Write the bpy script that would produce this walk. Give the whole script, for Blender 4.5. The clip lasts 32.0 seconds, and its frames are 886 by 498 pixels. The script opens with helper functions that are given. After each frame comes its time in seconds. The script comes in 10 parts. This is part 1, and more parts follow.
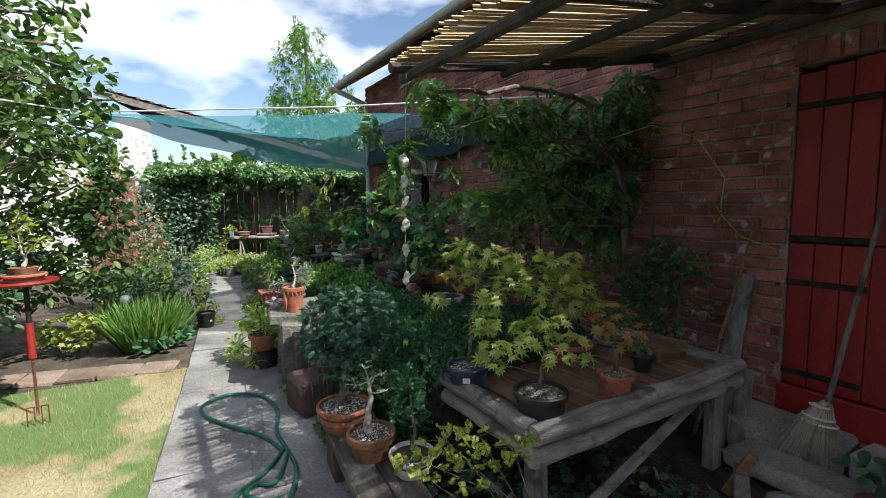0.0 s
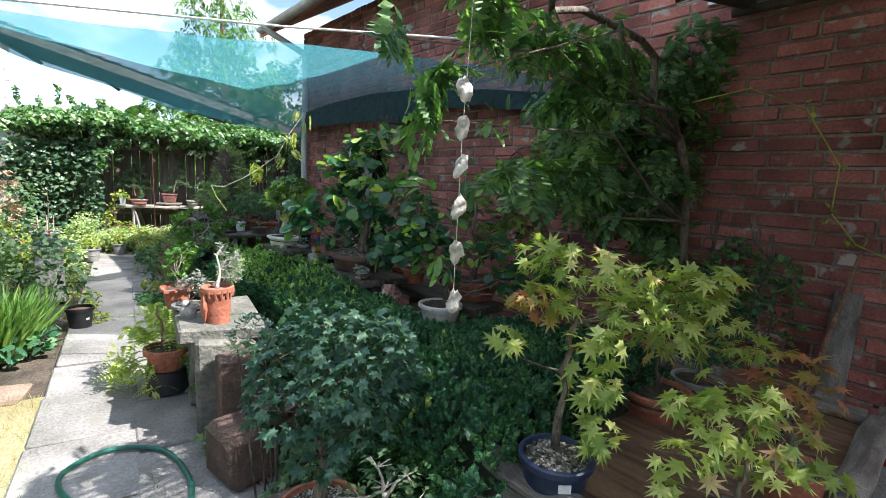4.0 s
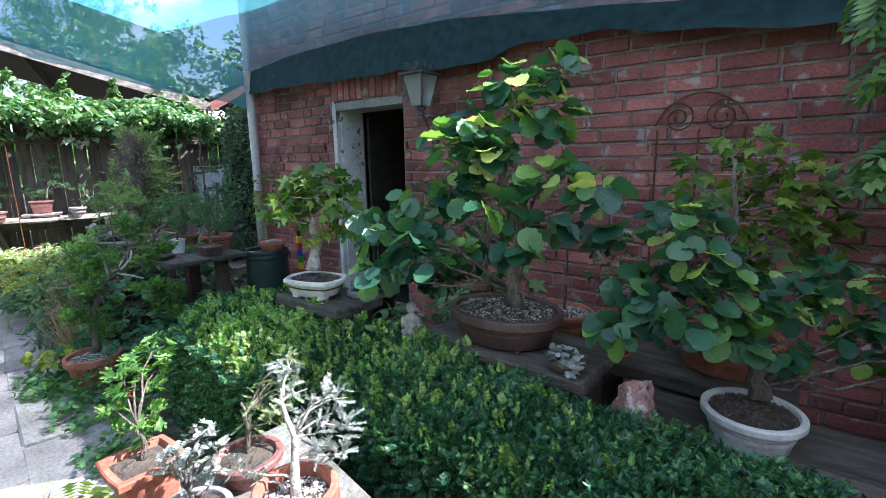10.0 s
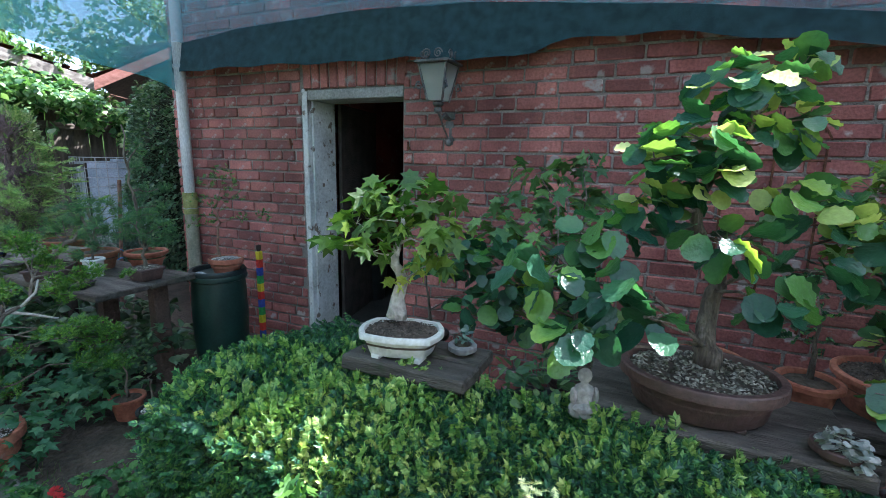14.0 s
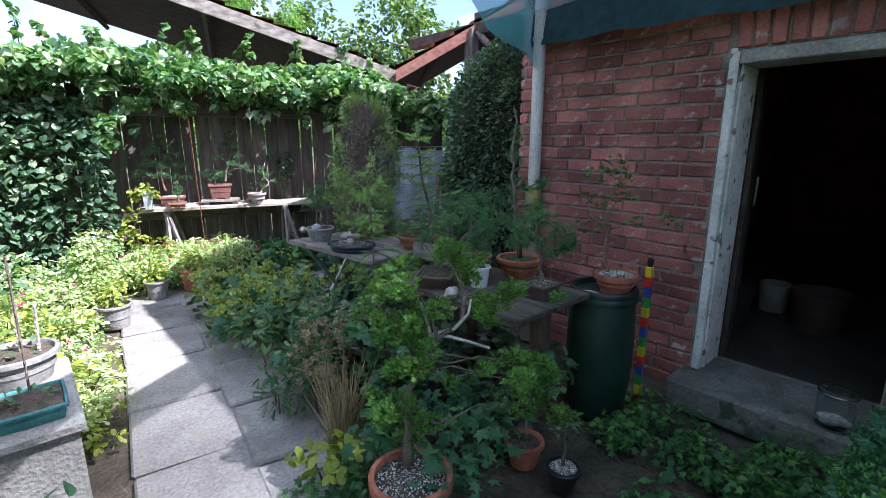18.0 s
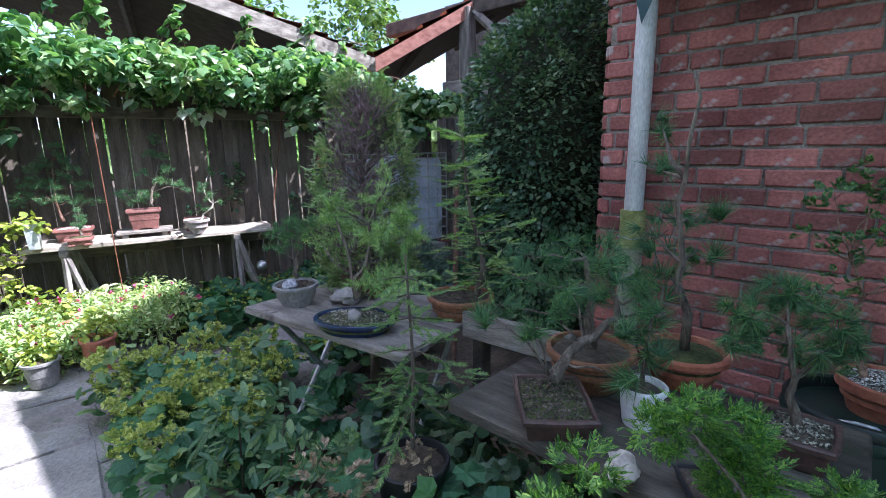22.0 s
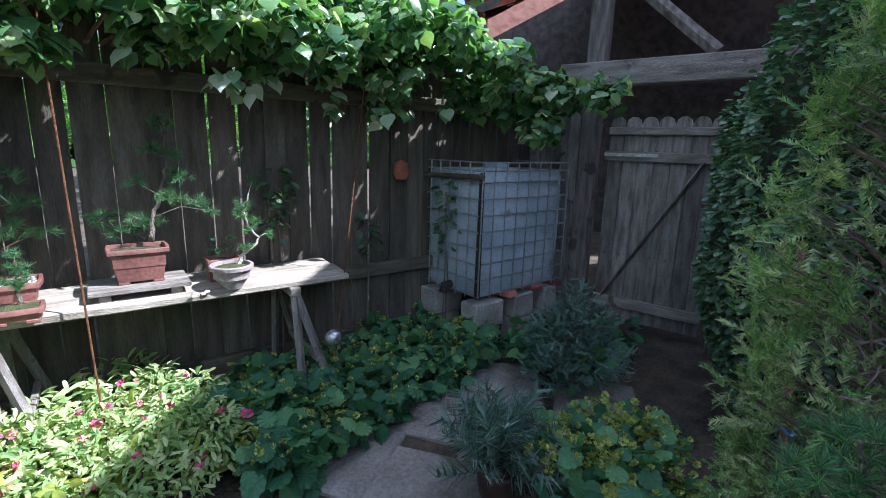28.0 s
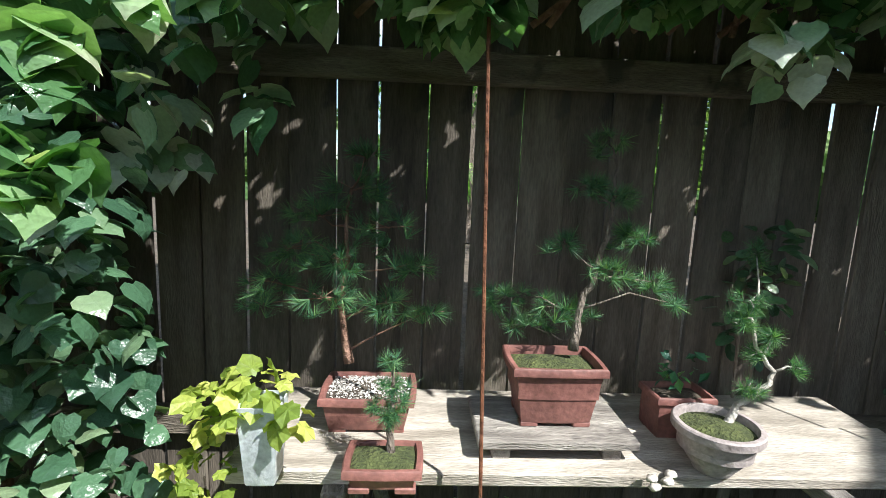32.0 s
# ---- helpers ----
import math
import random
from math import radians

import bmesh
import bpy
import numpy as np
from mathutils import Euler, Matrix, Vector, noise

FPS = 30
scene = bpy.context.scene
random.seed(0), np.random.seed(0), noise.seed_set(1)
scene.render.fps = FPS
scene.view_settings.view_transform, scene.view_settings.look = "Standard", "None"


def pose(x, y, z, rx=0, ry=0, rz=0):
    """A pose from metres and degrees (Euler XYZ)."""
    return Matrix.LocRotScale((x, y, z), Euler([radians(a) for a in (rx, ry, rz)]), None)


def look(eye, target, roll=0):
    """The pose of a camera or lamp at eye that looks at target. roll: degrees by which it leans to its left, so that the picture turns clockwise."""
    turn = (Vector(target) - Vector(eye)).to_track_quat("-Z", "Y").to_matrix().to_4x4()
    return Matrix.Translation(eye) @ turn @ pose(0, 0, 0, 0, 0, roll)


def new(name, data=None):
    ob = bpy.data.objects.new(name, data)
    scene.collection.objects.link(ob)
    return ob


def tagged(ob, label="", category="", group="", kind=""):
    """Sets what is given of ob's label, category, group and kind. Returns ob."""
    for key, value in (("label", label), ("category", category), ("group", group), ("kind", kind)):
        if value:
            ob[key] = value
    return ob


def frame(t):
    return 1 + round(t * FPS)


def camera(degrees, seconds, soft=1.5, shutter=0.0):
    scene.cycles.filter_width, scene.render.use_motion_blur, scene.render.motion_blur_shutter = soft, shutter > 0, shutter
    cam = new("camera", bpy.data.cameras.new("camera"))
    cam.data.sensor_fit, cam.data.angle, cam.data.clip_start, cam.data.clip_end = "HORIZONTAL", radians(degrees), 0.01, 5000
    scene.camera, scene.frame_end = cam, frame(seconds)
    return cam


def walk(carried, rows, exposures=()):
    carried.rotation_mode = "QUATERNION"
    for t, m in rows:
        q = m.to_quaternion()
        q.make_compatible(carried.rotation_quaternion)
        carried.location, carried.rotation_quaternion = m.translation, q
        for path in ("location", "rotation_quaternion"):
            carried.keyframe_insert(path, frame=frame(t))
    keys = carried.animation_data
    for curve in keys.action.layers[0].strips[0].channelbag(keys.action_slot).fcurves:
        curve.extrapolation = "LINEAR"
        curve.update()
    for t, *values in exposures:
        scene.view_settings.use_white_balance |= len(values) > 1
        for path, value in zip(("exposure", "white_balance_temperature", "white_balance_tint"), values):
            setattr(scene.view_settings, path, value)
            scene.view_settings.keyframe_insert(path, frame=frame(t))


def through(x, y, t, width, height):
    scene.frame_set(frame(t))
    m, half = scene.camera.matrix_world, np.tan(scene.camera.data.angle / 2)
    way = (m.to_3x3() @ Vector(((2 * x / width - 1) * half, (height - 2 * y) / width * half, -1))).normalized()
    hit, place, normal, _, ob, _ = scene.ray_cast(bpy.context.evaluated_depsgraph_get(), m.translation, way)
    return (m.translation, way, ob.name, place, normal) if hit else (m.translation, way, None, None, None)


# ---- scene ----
cam = camera(87.0, 32.0, soft=0.5)
EXPOSURES = [(0.0, 0.66, 6400, 10), (2.0, 1.42, 6250, 11), (4.0, 1.42, 6300, 11), (7.0, 1.42, 5850, 20), (8.5, 1.84, 5750, 18), (11.5, 1.95, 5750, 16), (13.0, 2.22, 5750, 14), (14.0, 2.15, 5750, 14), (17.0, 1.92, 5800, 20), (18.2, 1.6, 5850, 19), (21.0, 1.78, 5750, 20), (25.0, 1.76, 5500, 20), (28.0, 1.36, 5500, 13), (29.5, 1.43, 5700, 10), (31.0, 1.32, 6000, 8), (32.0, 1.2, 6200, 6)]
PATH = [
    (0, (-3.196, 2.84, 1.51), (-2.172, 4.547, 1.313), -0.6),
    (0.5, (-3.175, 2.995, 1.522), (-1.928, 4.546, 1.331), 1.0),
    (1, (-3.131, 3.145, 1.482), (-1.747, 4.575, 1.288), 2.2),
    (1.5, (-2.991, 3.268, 1.486), (-1.557, 4.64, 1.239), 1.2),
    (2, (-2.88, 3.323, 1.476), (-1.414, 4.656, 1.206), -0.2),
    (2.5, (-2.847, 3.371, 1.46), (-1.359, 4.677, 1.174), -0.4),
    (3, (-2.893, 3.547, 1.454), (-1.369, 4.81, 1.167), 0.8),
    (3.5, (-2.995, 3.773, 1.458), (-1.503, 5.082, 1.215), 2.1),
    (4, (-3.039, 3.982, 1.461), (-1.736, 5.475, 1.19), 3.0),
    (4.5, (-3.05, 4.184, 1.438), (-1.892, 5.792, 1.172), 2.4),
    (6.5, (-2.97, 4.995, 1.459), (-1.8, 6.585, 1.134), 0.5),
    (7, (-2.892, 5.133, 1.468), (-1.65, 6.656, 1.099), -1.3),
    (7.5, (-2.859, 5.239, 1.446), (-1.452, 6.591, 1.008), -2.0),
    (8, (-2.908, 5.419, 1.478), (-1.363, 6.607, 1.03), -0.8),
    (8.5, (-2.927, 5.579, 1.473), (-1.341, 6.723, 1.055), -0.2),
    (9, (-2.851, 5.732, 1.47), (-1.272, 6.889, 1.058), -0.8),
    (9.5, (-2.778, 5.865, 1.468), (-1.218, 7.054, 1.073), -1.3),
    (10, (-2.776, 5.973, 1.484), (-1.231, 7.186, 1.111), -0.9),
    (10.5, (-2.799, 6.095, 1.532), (-1.204, 7.259, 1.213), -0.8),
    (11, (-2.842, 6.216, 1.537), (-1.203, 7.338, 1.304), -0.5),
    (11.5, (-2.822, 6.316, 1.519), (-1.178, 7.427, 1.269), 0.0),
    (12, (-2.736, 6.411, 1.5), (-1.064, 7.464, 1.19), -1.0),
    (12.5, (-2.688, 6.495, 1.494), (-0.989, 7.497, 1.158), -1.7),
    (13, (-2.712, 6.63, 1.497), (-0.97, 7.55, 1.149), -0.4),
    (13.5, (-2.785, 6.81, 1.517), (-1.006, 7.648, 1.153), -0.0),
    (14, (-2.793, 6.945, 1.524), (-1.005, 7.758, 1.145), 1.2),
    (14.5, (-2.727, 7.113, 1.519), (-0.969, 7.985, 1.133), 1.2),
    (16.5, (-3.116, 7.876, 1.526), (-1.497, 8.96, 1.073), 0.3),
    (17, (-2.989, 8.065, 1.526), (-1.498, 9.307, 1.042), -0.2),
    (17.5, (-2.922, 8.233, 1.519), (-1.572, 9.634, 1.055), -0.6),
    (18, (-2.891, 8.434, 1.521), (-1.583, 9.879, 1.073), 0.1),
    (18.5, (-2.851, 8.632, 1.519), (-1.495, 10.03, 1.065), -0.0),
    (19, (-2.775, 8.788, 1.504), (-1.437, 10.196, 1.025), -0.4),
    (19.5, (-2.641, 8.94, 1.505), (-1.33, 10.365, 1.007), -2.0),
    (20, (-2.58, 9.077, 1.502), (-1.268, 10.504, 1.011), -2.5),
    (20.5, (-2.528, 9.275, 1.512), (-1.143, 10.631, 1.017), -1.6),
    (21, (-2.503, 9.431, 1.509), (-1.024, 10.696, 1.046), -0.1),
    (21.5, (-2.441, 9.575, 1.507), (-0.962, 10.849, 1.071), 0.5),
    (22, (-2.317, 9.721, 1.499), (-0.88, 11.046, 1.078), -0.9),
    (22.5, (-2.25, 9.891, 1.495), (-0.848, 11.251, 1.065), -1.0),
    (23, (-2.239, 10.084, 1.498), (-0.782, 11.389, 1.081), 0.6),
    (23.5, (-2.223, 10.247, 1.498), (-0.734, 11.519, 1.095), 0.5),
    (24, (-2.152, 10.384, 1.511), (-0.666, 11.669, 1.133), 0.1),
    (24.5, (-2.081, 10.554, 1.528), (-0.616, 11.866, 1.162), -0.0),
    (25, (-2.05, 10.704, 1.52), (-0.644, 12.082, 1.169), 0.0),
    (25.5, (-2.053, 10.875, 1.539), (-0.58, 12.183, 1.191), 0.7),
    (27.5, (-1.963, 11.618, 1.521), (-0.382, 12.785, 1.155), 0.7),
    (28, (-2, 11.908, 1.544), (-0.426, 13.067, 1.119), 1.8),
    (28.5, (-2.087, 12.219, 1.547), (-0.524, 13.379, 1.083), 2.0),
    (29, (-2.085, 12.455, 1.496), (-0.612, 13.733, 1.052), 2.8),
    (29.5, (-1.994, 12.69, 1.487), (-0.598, 14.049, 1.035), 2.1),
    (30, (-1.942, 12.857, 1.514), (-0.614, 14.283, 1.064), 1.6),
    (30.5, (-1.923, 13.036, 1.532), (-0.651, 14.518, 1.1), 2.0),
    (31, (-1.919, 13.212, 1.543), (-0.707, 14.757, 1.162), 2.5),
    (31.5, (-1.896, 13.332, 1.542), (-0.83, 14.985, 1.178), 1.8),
    (32, (-1.807, 13.417, 1.498), (-1.134, 15.277, 1.204), 2.3),
]
walk(cam, [(t, look(eye, target, roll)) for t, eye, target, roll in PATH], EXPOSURES)

# ---- sky, sun ----
SUN_WAY = Vector((0.45, -0.73, 1.0)).normalized()
world = bpy.data.worlds.new("sky")
scene.world = world
world.use_nodes = True
wn, wl = world.node_tree.nodes, world.node_tree.links
wn.clear()
sky = wn.new("ShaderNodeTexSky")
sky.sky_type, sky.sun_disc = "NISHITA", False
sky.sun_elevation = math.asin(SUN_WAY.z)
sky.sun_rotation = math.atan2(SUN_WAY.x, SUN_WAY.y)
sky.air_density, sky.dust_density = 1.0, 0.6
wco = wn.new("ShaderNodeTexCoord")
wmap = wn.new("ShaderNodeMapping")
wmap.inputs["Scale"].default_value = (1.0, 1.0, 2.2)
cloud = wn.new("ShaderNodeTexNoise")
cloud.inputs["Scale"].default_value, cloud.inputs["Detail"].default_value = 2.6, 7.0
cloud.inputs["Roughness"].default_value = 0.5
cramp = wn.new("ShaderNodeValToRGB")
cramp.color_ramp.elements[0].position, cramp.color_ramp.elements[1].position = 0.47, 0.62
wmix = wn.new("ShaderNodeMixRGB")
wmix.inputs[2].default_value = (9.5, 9.7, 10.0, 1)
wbg, wout = wn.new("ShaderNodeBackground"), wn.new("ShaderNodeOutputWorld")
wbg.inputs["Strength"].default_value = 0.11
wl.new(wco.outputs["Generated"], wmap.inputs["Vector"])
wl.new(wmap.outputs["Vector"], cloud.inputs["Vector"])
wl.new(cloud.outputs["Fac"], cramp.inputs["Fac"])
wl.new(cramp.outputs["Color"], wmix.inputs[0])
wl.new(sky.outputs["Color"], wmix.inputs[1])
wl.new(wmix.outputs["Color"], wbg.inputs["Color"])
wl.new(wbg.outputs["Background"], wout.inputs["Surface"])
sun = new("sun", bpy.data.lights.new("sun", "SUN"))
sun.data.energy, sun.data.angle, sun.data.color = 5.0, radians(0.53), (1.0, 0.96, 0.91)
sun.matrix_world = look(SUN_WAY * 30, (0, 0, 0))
scene.view_settings.exposure = 0.0

# ---- mesh tools ----
rng = np.random.default_rng(7)


class Shape:
    """Vertices and faces of one mesh in the making."""

    def __init__(self):
        self.v, self.f, self.n = [], [], 0

    def add(self, verts, faces):
        verts = np.asarray(verts, float).reshape(-1, 3)
        self.v.append(verts)
        self.f.extend([tuple(i + self.n for i in f) for f in faces])
        self.n += len(verts)
        return self

    def box(self, c, s, b=0.004, turn=(0, 0, 0), wob=0.0):
        """A box with chamfered edges: centre, size, chamfer, turn in degrees."""
        c, h = np.asarray(c, float), np.asarray(s, float) / 2
        b = min(b, h.min() * 0.6)
        sg = [(x, y, z) for x in (-1, 1) for y in (-1, 1) for z in (-1, 1)]
        vs = []
        for g in sg:
            for k in range(3):
                p = np.array(g) * (h - b)
                p[k] = g[k] * h[k]
                vs.append(p)
        fs = []
        for k in range(3):
            a1, a2 = (k + 1) % 3, (k + 2) % 3
            for w in (-1, 1):
                cyc = []
                for u1, u2 in ((-1, -1), (1, -1), (1, 1), (-1, 1)):
                    g = [0, 0, 0]
                    g[k], g[a1], g[a2] = w, u1, u2
                    cyc.append(sg.index(tuple(g)) * 3 + k)
                fs.append(cyc if w > 0 else cyc[::-1])
            for u1 in (-1, 1):
                for u2 in (-1, 1):
                    g = [0, 0, 0]
                    g[a1], g[a2] = u1, u2
                    lo, hi = list(g), list(g)
                    lo[k], hi[k] = -1, 1
                    i, j = sg.index(tuple(lo)) * 3, sg.index(tuple(hi)) * 3
                    q = [i + a1, j + a1, j + a2, i + a2]
                    fs.append(q if u1 * u2 < 0 else q[::-1])
        for i, g in enumerate(sg):
            q = [i * 3, i * 3 + 1, i * 3 + 2]
            fs.append(q if g[0] * g[1] * g[2] > 0 else q[::-1])
        vs = np.array(vs)
        if wob:
            vs = vs + np.repeat(rng.normal(0, wob, (8, 3)), 3, axis=0)
        if any(turn):
            vs = vs @ np.array(Euler([radians(a) for a in turn]).to_matrix()).T
        return self.add(vs + c, fs)

    def tube(self, pts, radii, n=8, caps=True, squash=1.0):
        """A round bar along points, its radius from point to point."""
        pts = np.asarray(pts, float)
        radii = np.broadcast_to(np.asarray(radii, float), (len(pts),))
        d = np.gradient(pts, axis=0)
        d /= np.linalg.norm(d, axis=1)[:, None] + 1e-9
        up = np.array([0, 0, 1.0]) if abs(d[0][2]) < 0.9 else np.array([1.0, 0, 0])
        vs = []
        for p, w, r in zip(pts, d, radii):
            a = np.cross(up, w)
            a /= np.linalg.norm(a) + 1e-9
            bb = np.cross(w, a)
            up = bb
            ang = np.arange(n) / n * 2 * np.pi
            vs.append(p + r * (np.cos(ang)[:, None] * a + squash * np.sin(ang)[:, None] * bb))
        fs = []
        for i in range(len(pts) - 1):
            for j in range(n):
                k = (j + 1) % n
                fs.append((i * n + j, i * n + k, (i + 1) * n + k, (i + 1) * n + j))
        if caps:
            fs.append(tuple(range(n))[::-1])
            fs.append(tuple((len(pts) - 1) * n + j for j in range(n)))
        return self.add(np.concatenate(vs), fs)

    def lathe(self, prof, c=(0, 0, 0), n=28, sx=1.0, sy=1.0, turn=0.0, square=0.0):
        """A turned body: profile of (radius, height); square pulls its outline to a rounded box."""
        ang = np.arange(n) / n * 2 * np.pi
        cx, cy = np.cos(ang), np.sin(ang)
        if square:
            m = 1 / np.maximum(np.abs(cx), np.abs(cy))
            k = 1 + square * (m - 1)
            cx, cy = cx * k, cy * k
        ca, sa = np.cos(radians(turn)), np.sin(radians(turn))
        vs = []
        for r, z in prof:
            x, y = r * cx * sx, r * cy * sy
            vs.append(np.stack([ca * x - sa * y, sa * x + ca * y, np.full(n, z)], 1))
        fs = []
        for i in range(len(prof) - 1):
            for j in range(n):
                k = (j + 1) % n
                fs.append((i * n + j, i * n + k, (i + 1) * n + k, (i + 1) * n + j))
        if prof[0][0] > 1e-4:
            fs.append(tuple(range(n))[::-1])
        if prof[-1][0] > 1e-4:
            fs.append(tuple((len(prof) - 1) * n + j for j in range(n)))
        return self.add(np.concatenate(vs) + np.asarray(c, float), fs)

    def ball(self, c, r, n=14, m=9, rough=0.0, seed=0):
        """A lump: centre, three radii, unevenness."""
        r = np.broadcast_to(np.asarray(r, float), (3,))
        vs = []
        for i in range(m + 1):
            th = np.pi * i / m
            for j in range(n):
                ph = 2 * np.pi * j / n
                d = Vector((np.sin(th) * np.cos(ph), np.sin(th) * np.sin(ph), -np.cos(th)))
                k = 1 + rough * noise.noise(d * 1.7 + Vector((seed * 3.1, seed, 0))) + 0.4 * rough * noise.noise(d * 4.3 + Vector((seed, 0, 5)))
                vs.append(np.array(d) * r * k)
        fs = [(i * n + j, i * n + (j + 1) % n, (i + 1) * n + (j + 1) % n, (i + 1) * n + j) for i in range(m) for j in range(n)]
        return self.add(np.array(vs) + np.asarray(c, float), fs)

    def many(self, tv, tf, pos, mats, scale):
        """One small shape set down many times: its vertices and faces, places, turns and sizes."""
        tv = np.asarray(tv, float)
        pos, scale = np.asarray(pos, float), np.broadcast_to(np.asarray(scale, float), (len(pos),))
        vs = np.einsum("nij,vj->nvi", mats, tv) * scale[:, None, None] + pos[:, None, :]
        off = self.n + np.arange(len(pos))[:, None] * len(tv)
        for f in tf:
            self.f.extend(map(tuple, (off + np.array(f)[None, :]).tolist()))
        self.v.append(vs.reshape(-1, 3))
        self.n += vs.shape[0] * vs.shape[1]
        return self

    def mesh(self, name, smooth=30):
        me = bpy.data.meshes.new(name)
        v = np.concatenate(self.v) if self.v else np.zeros((0, 3))
        lens = np.fromiter((len(f) for f in self.f), np.int32, len(self.f))
        loops = np.fromiter((i for f in self.f for i in f), np.int32, int(lens.sum()))
        me.vertices.add(len(v))
        me.vertices.foreach_set("co", v.astype(np.float32).ravel())
        me.loops.add(len(loops))
        me.loops.foreach_set("vertex_index", loops)
        me.polygons.add(len(lens))
        me.polygons.foreach_set("loop_start", np.concatenate([[0], np.cumsum(lens)[:-1]]).astype(np.int32))
        me.polygons.foreach_set("loop_total", lens)
        me.polygons.foreach_set("use_smooth", np.full(len(lens), smooth > 0))
        me.update(calc_edges=True)
        if 0 < smooth < 180:
            me.set_sharp_from_angle(angle=radians(smooth))
        return me


def part(name, shape, material, parent=None, label="", smooth=30, at=None):
    """Links a shape as one mesh object, under a thing or a part."""
    me = shape if isinstance(shape, bpy.types.Mesh) else shape.mesh(name, smooth)
    if not me.materials:
        me.materials.append(material)
    ob = new(name, me)
    if parent is not None:
        ob.parent = parent
    if at is not None:
        ob.location = at
    if label:
        ob["label"] = label
    return ob


def thing(name, at, label, category, group="", turn=0.0):
    """An empty at the base of a thing, under which its parts go."""
    ob = new(name)
    ob.empty_display_size = 0.05
    ob.matrix_basis = pose(*at, 0, 0, turn)
    return tagged(ob, label, category, group)


def structure(name, shape, material, label="", smooth=30):
    return tagged(part(name, shape, material, None, label, smooth), label, "", "", "structure")


def frames(normal, spin, jitter=0.0):
    """Turns whose z looks along normal and whose y is turned about it."""
    n = normal + rng.normal(0, jitter, normal.shape) if jitter else normal
    n = n / (np.linalg.norm(n, axis=1)[:, None] + 1e-9)
    a = np.where(np.abs(n[:, 2:3]) < 0.95, np.array([[0, 0, 1.0]]), np.array([[1.0, 0, 0]]))
    x = np.cross(a, n)
    x /= np.linalg.norm(x, axis=1)[:, None] + 1e-9
    y = np.cross(n, x)
    c, s = np.cos(spin)[:, None], np.sin(spin)[:, None]
    return np.stack([c * x + s * y, -s * x + c * y, n], -1)


def along(way, roll):
    """Turns whose y runs along way, rolled about it; z stays as upright as it can."""
    y = way / (np.linalg.norm(way, axis=1)[:, None] + 1e-9)
    a = np.where(np.abs(y[:, 2:3]) < 0.97, np.array([[0, 0, 1.0]]), np.array([[1.0, 0, 0]]))
    x = np.cross(y, a)
    x /= np.linalg.norm(x, axis=1)[:, None] + 1e-9
    z = np.cross(x, y)
    c, s = np.cos(roll)[:, None], np.sin(roll)[:, None]
    return np.stack([c * x + s * z, y, -s * x + c * z], -1)


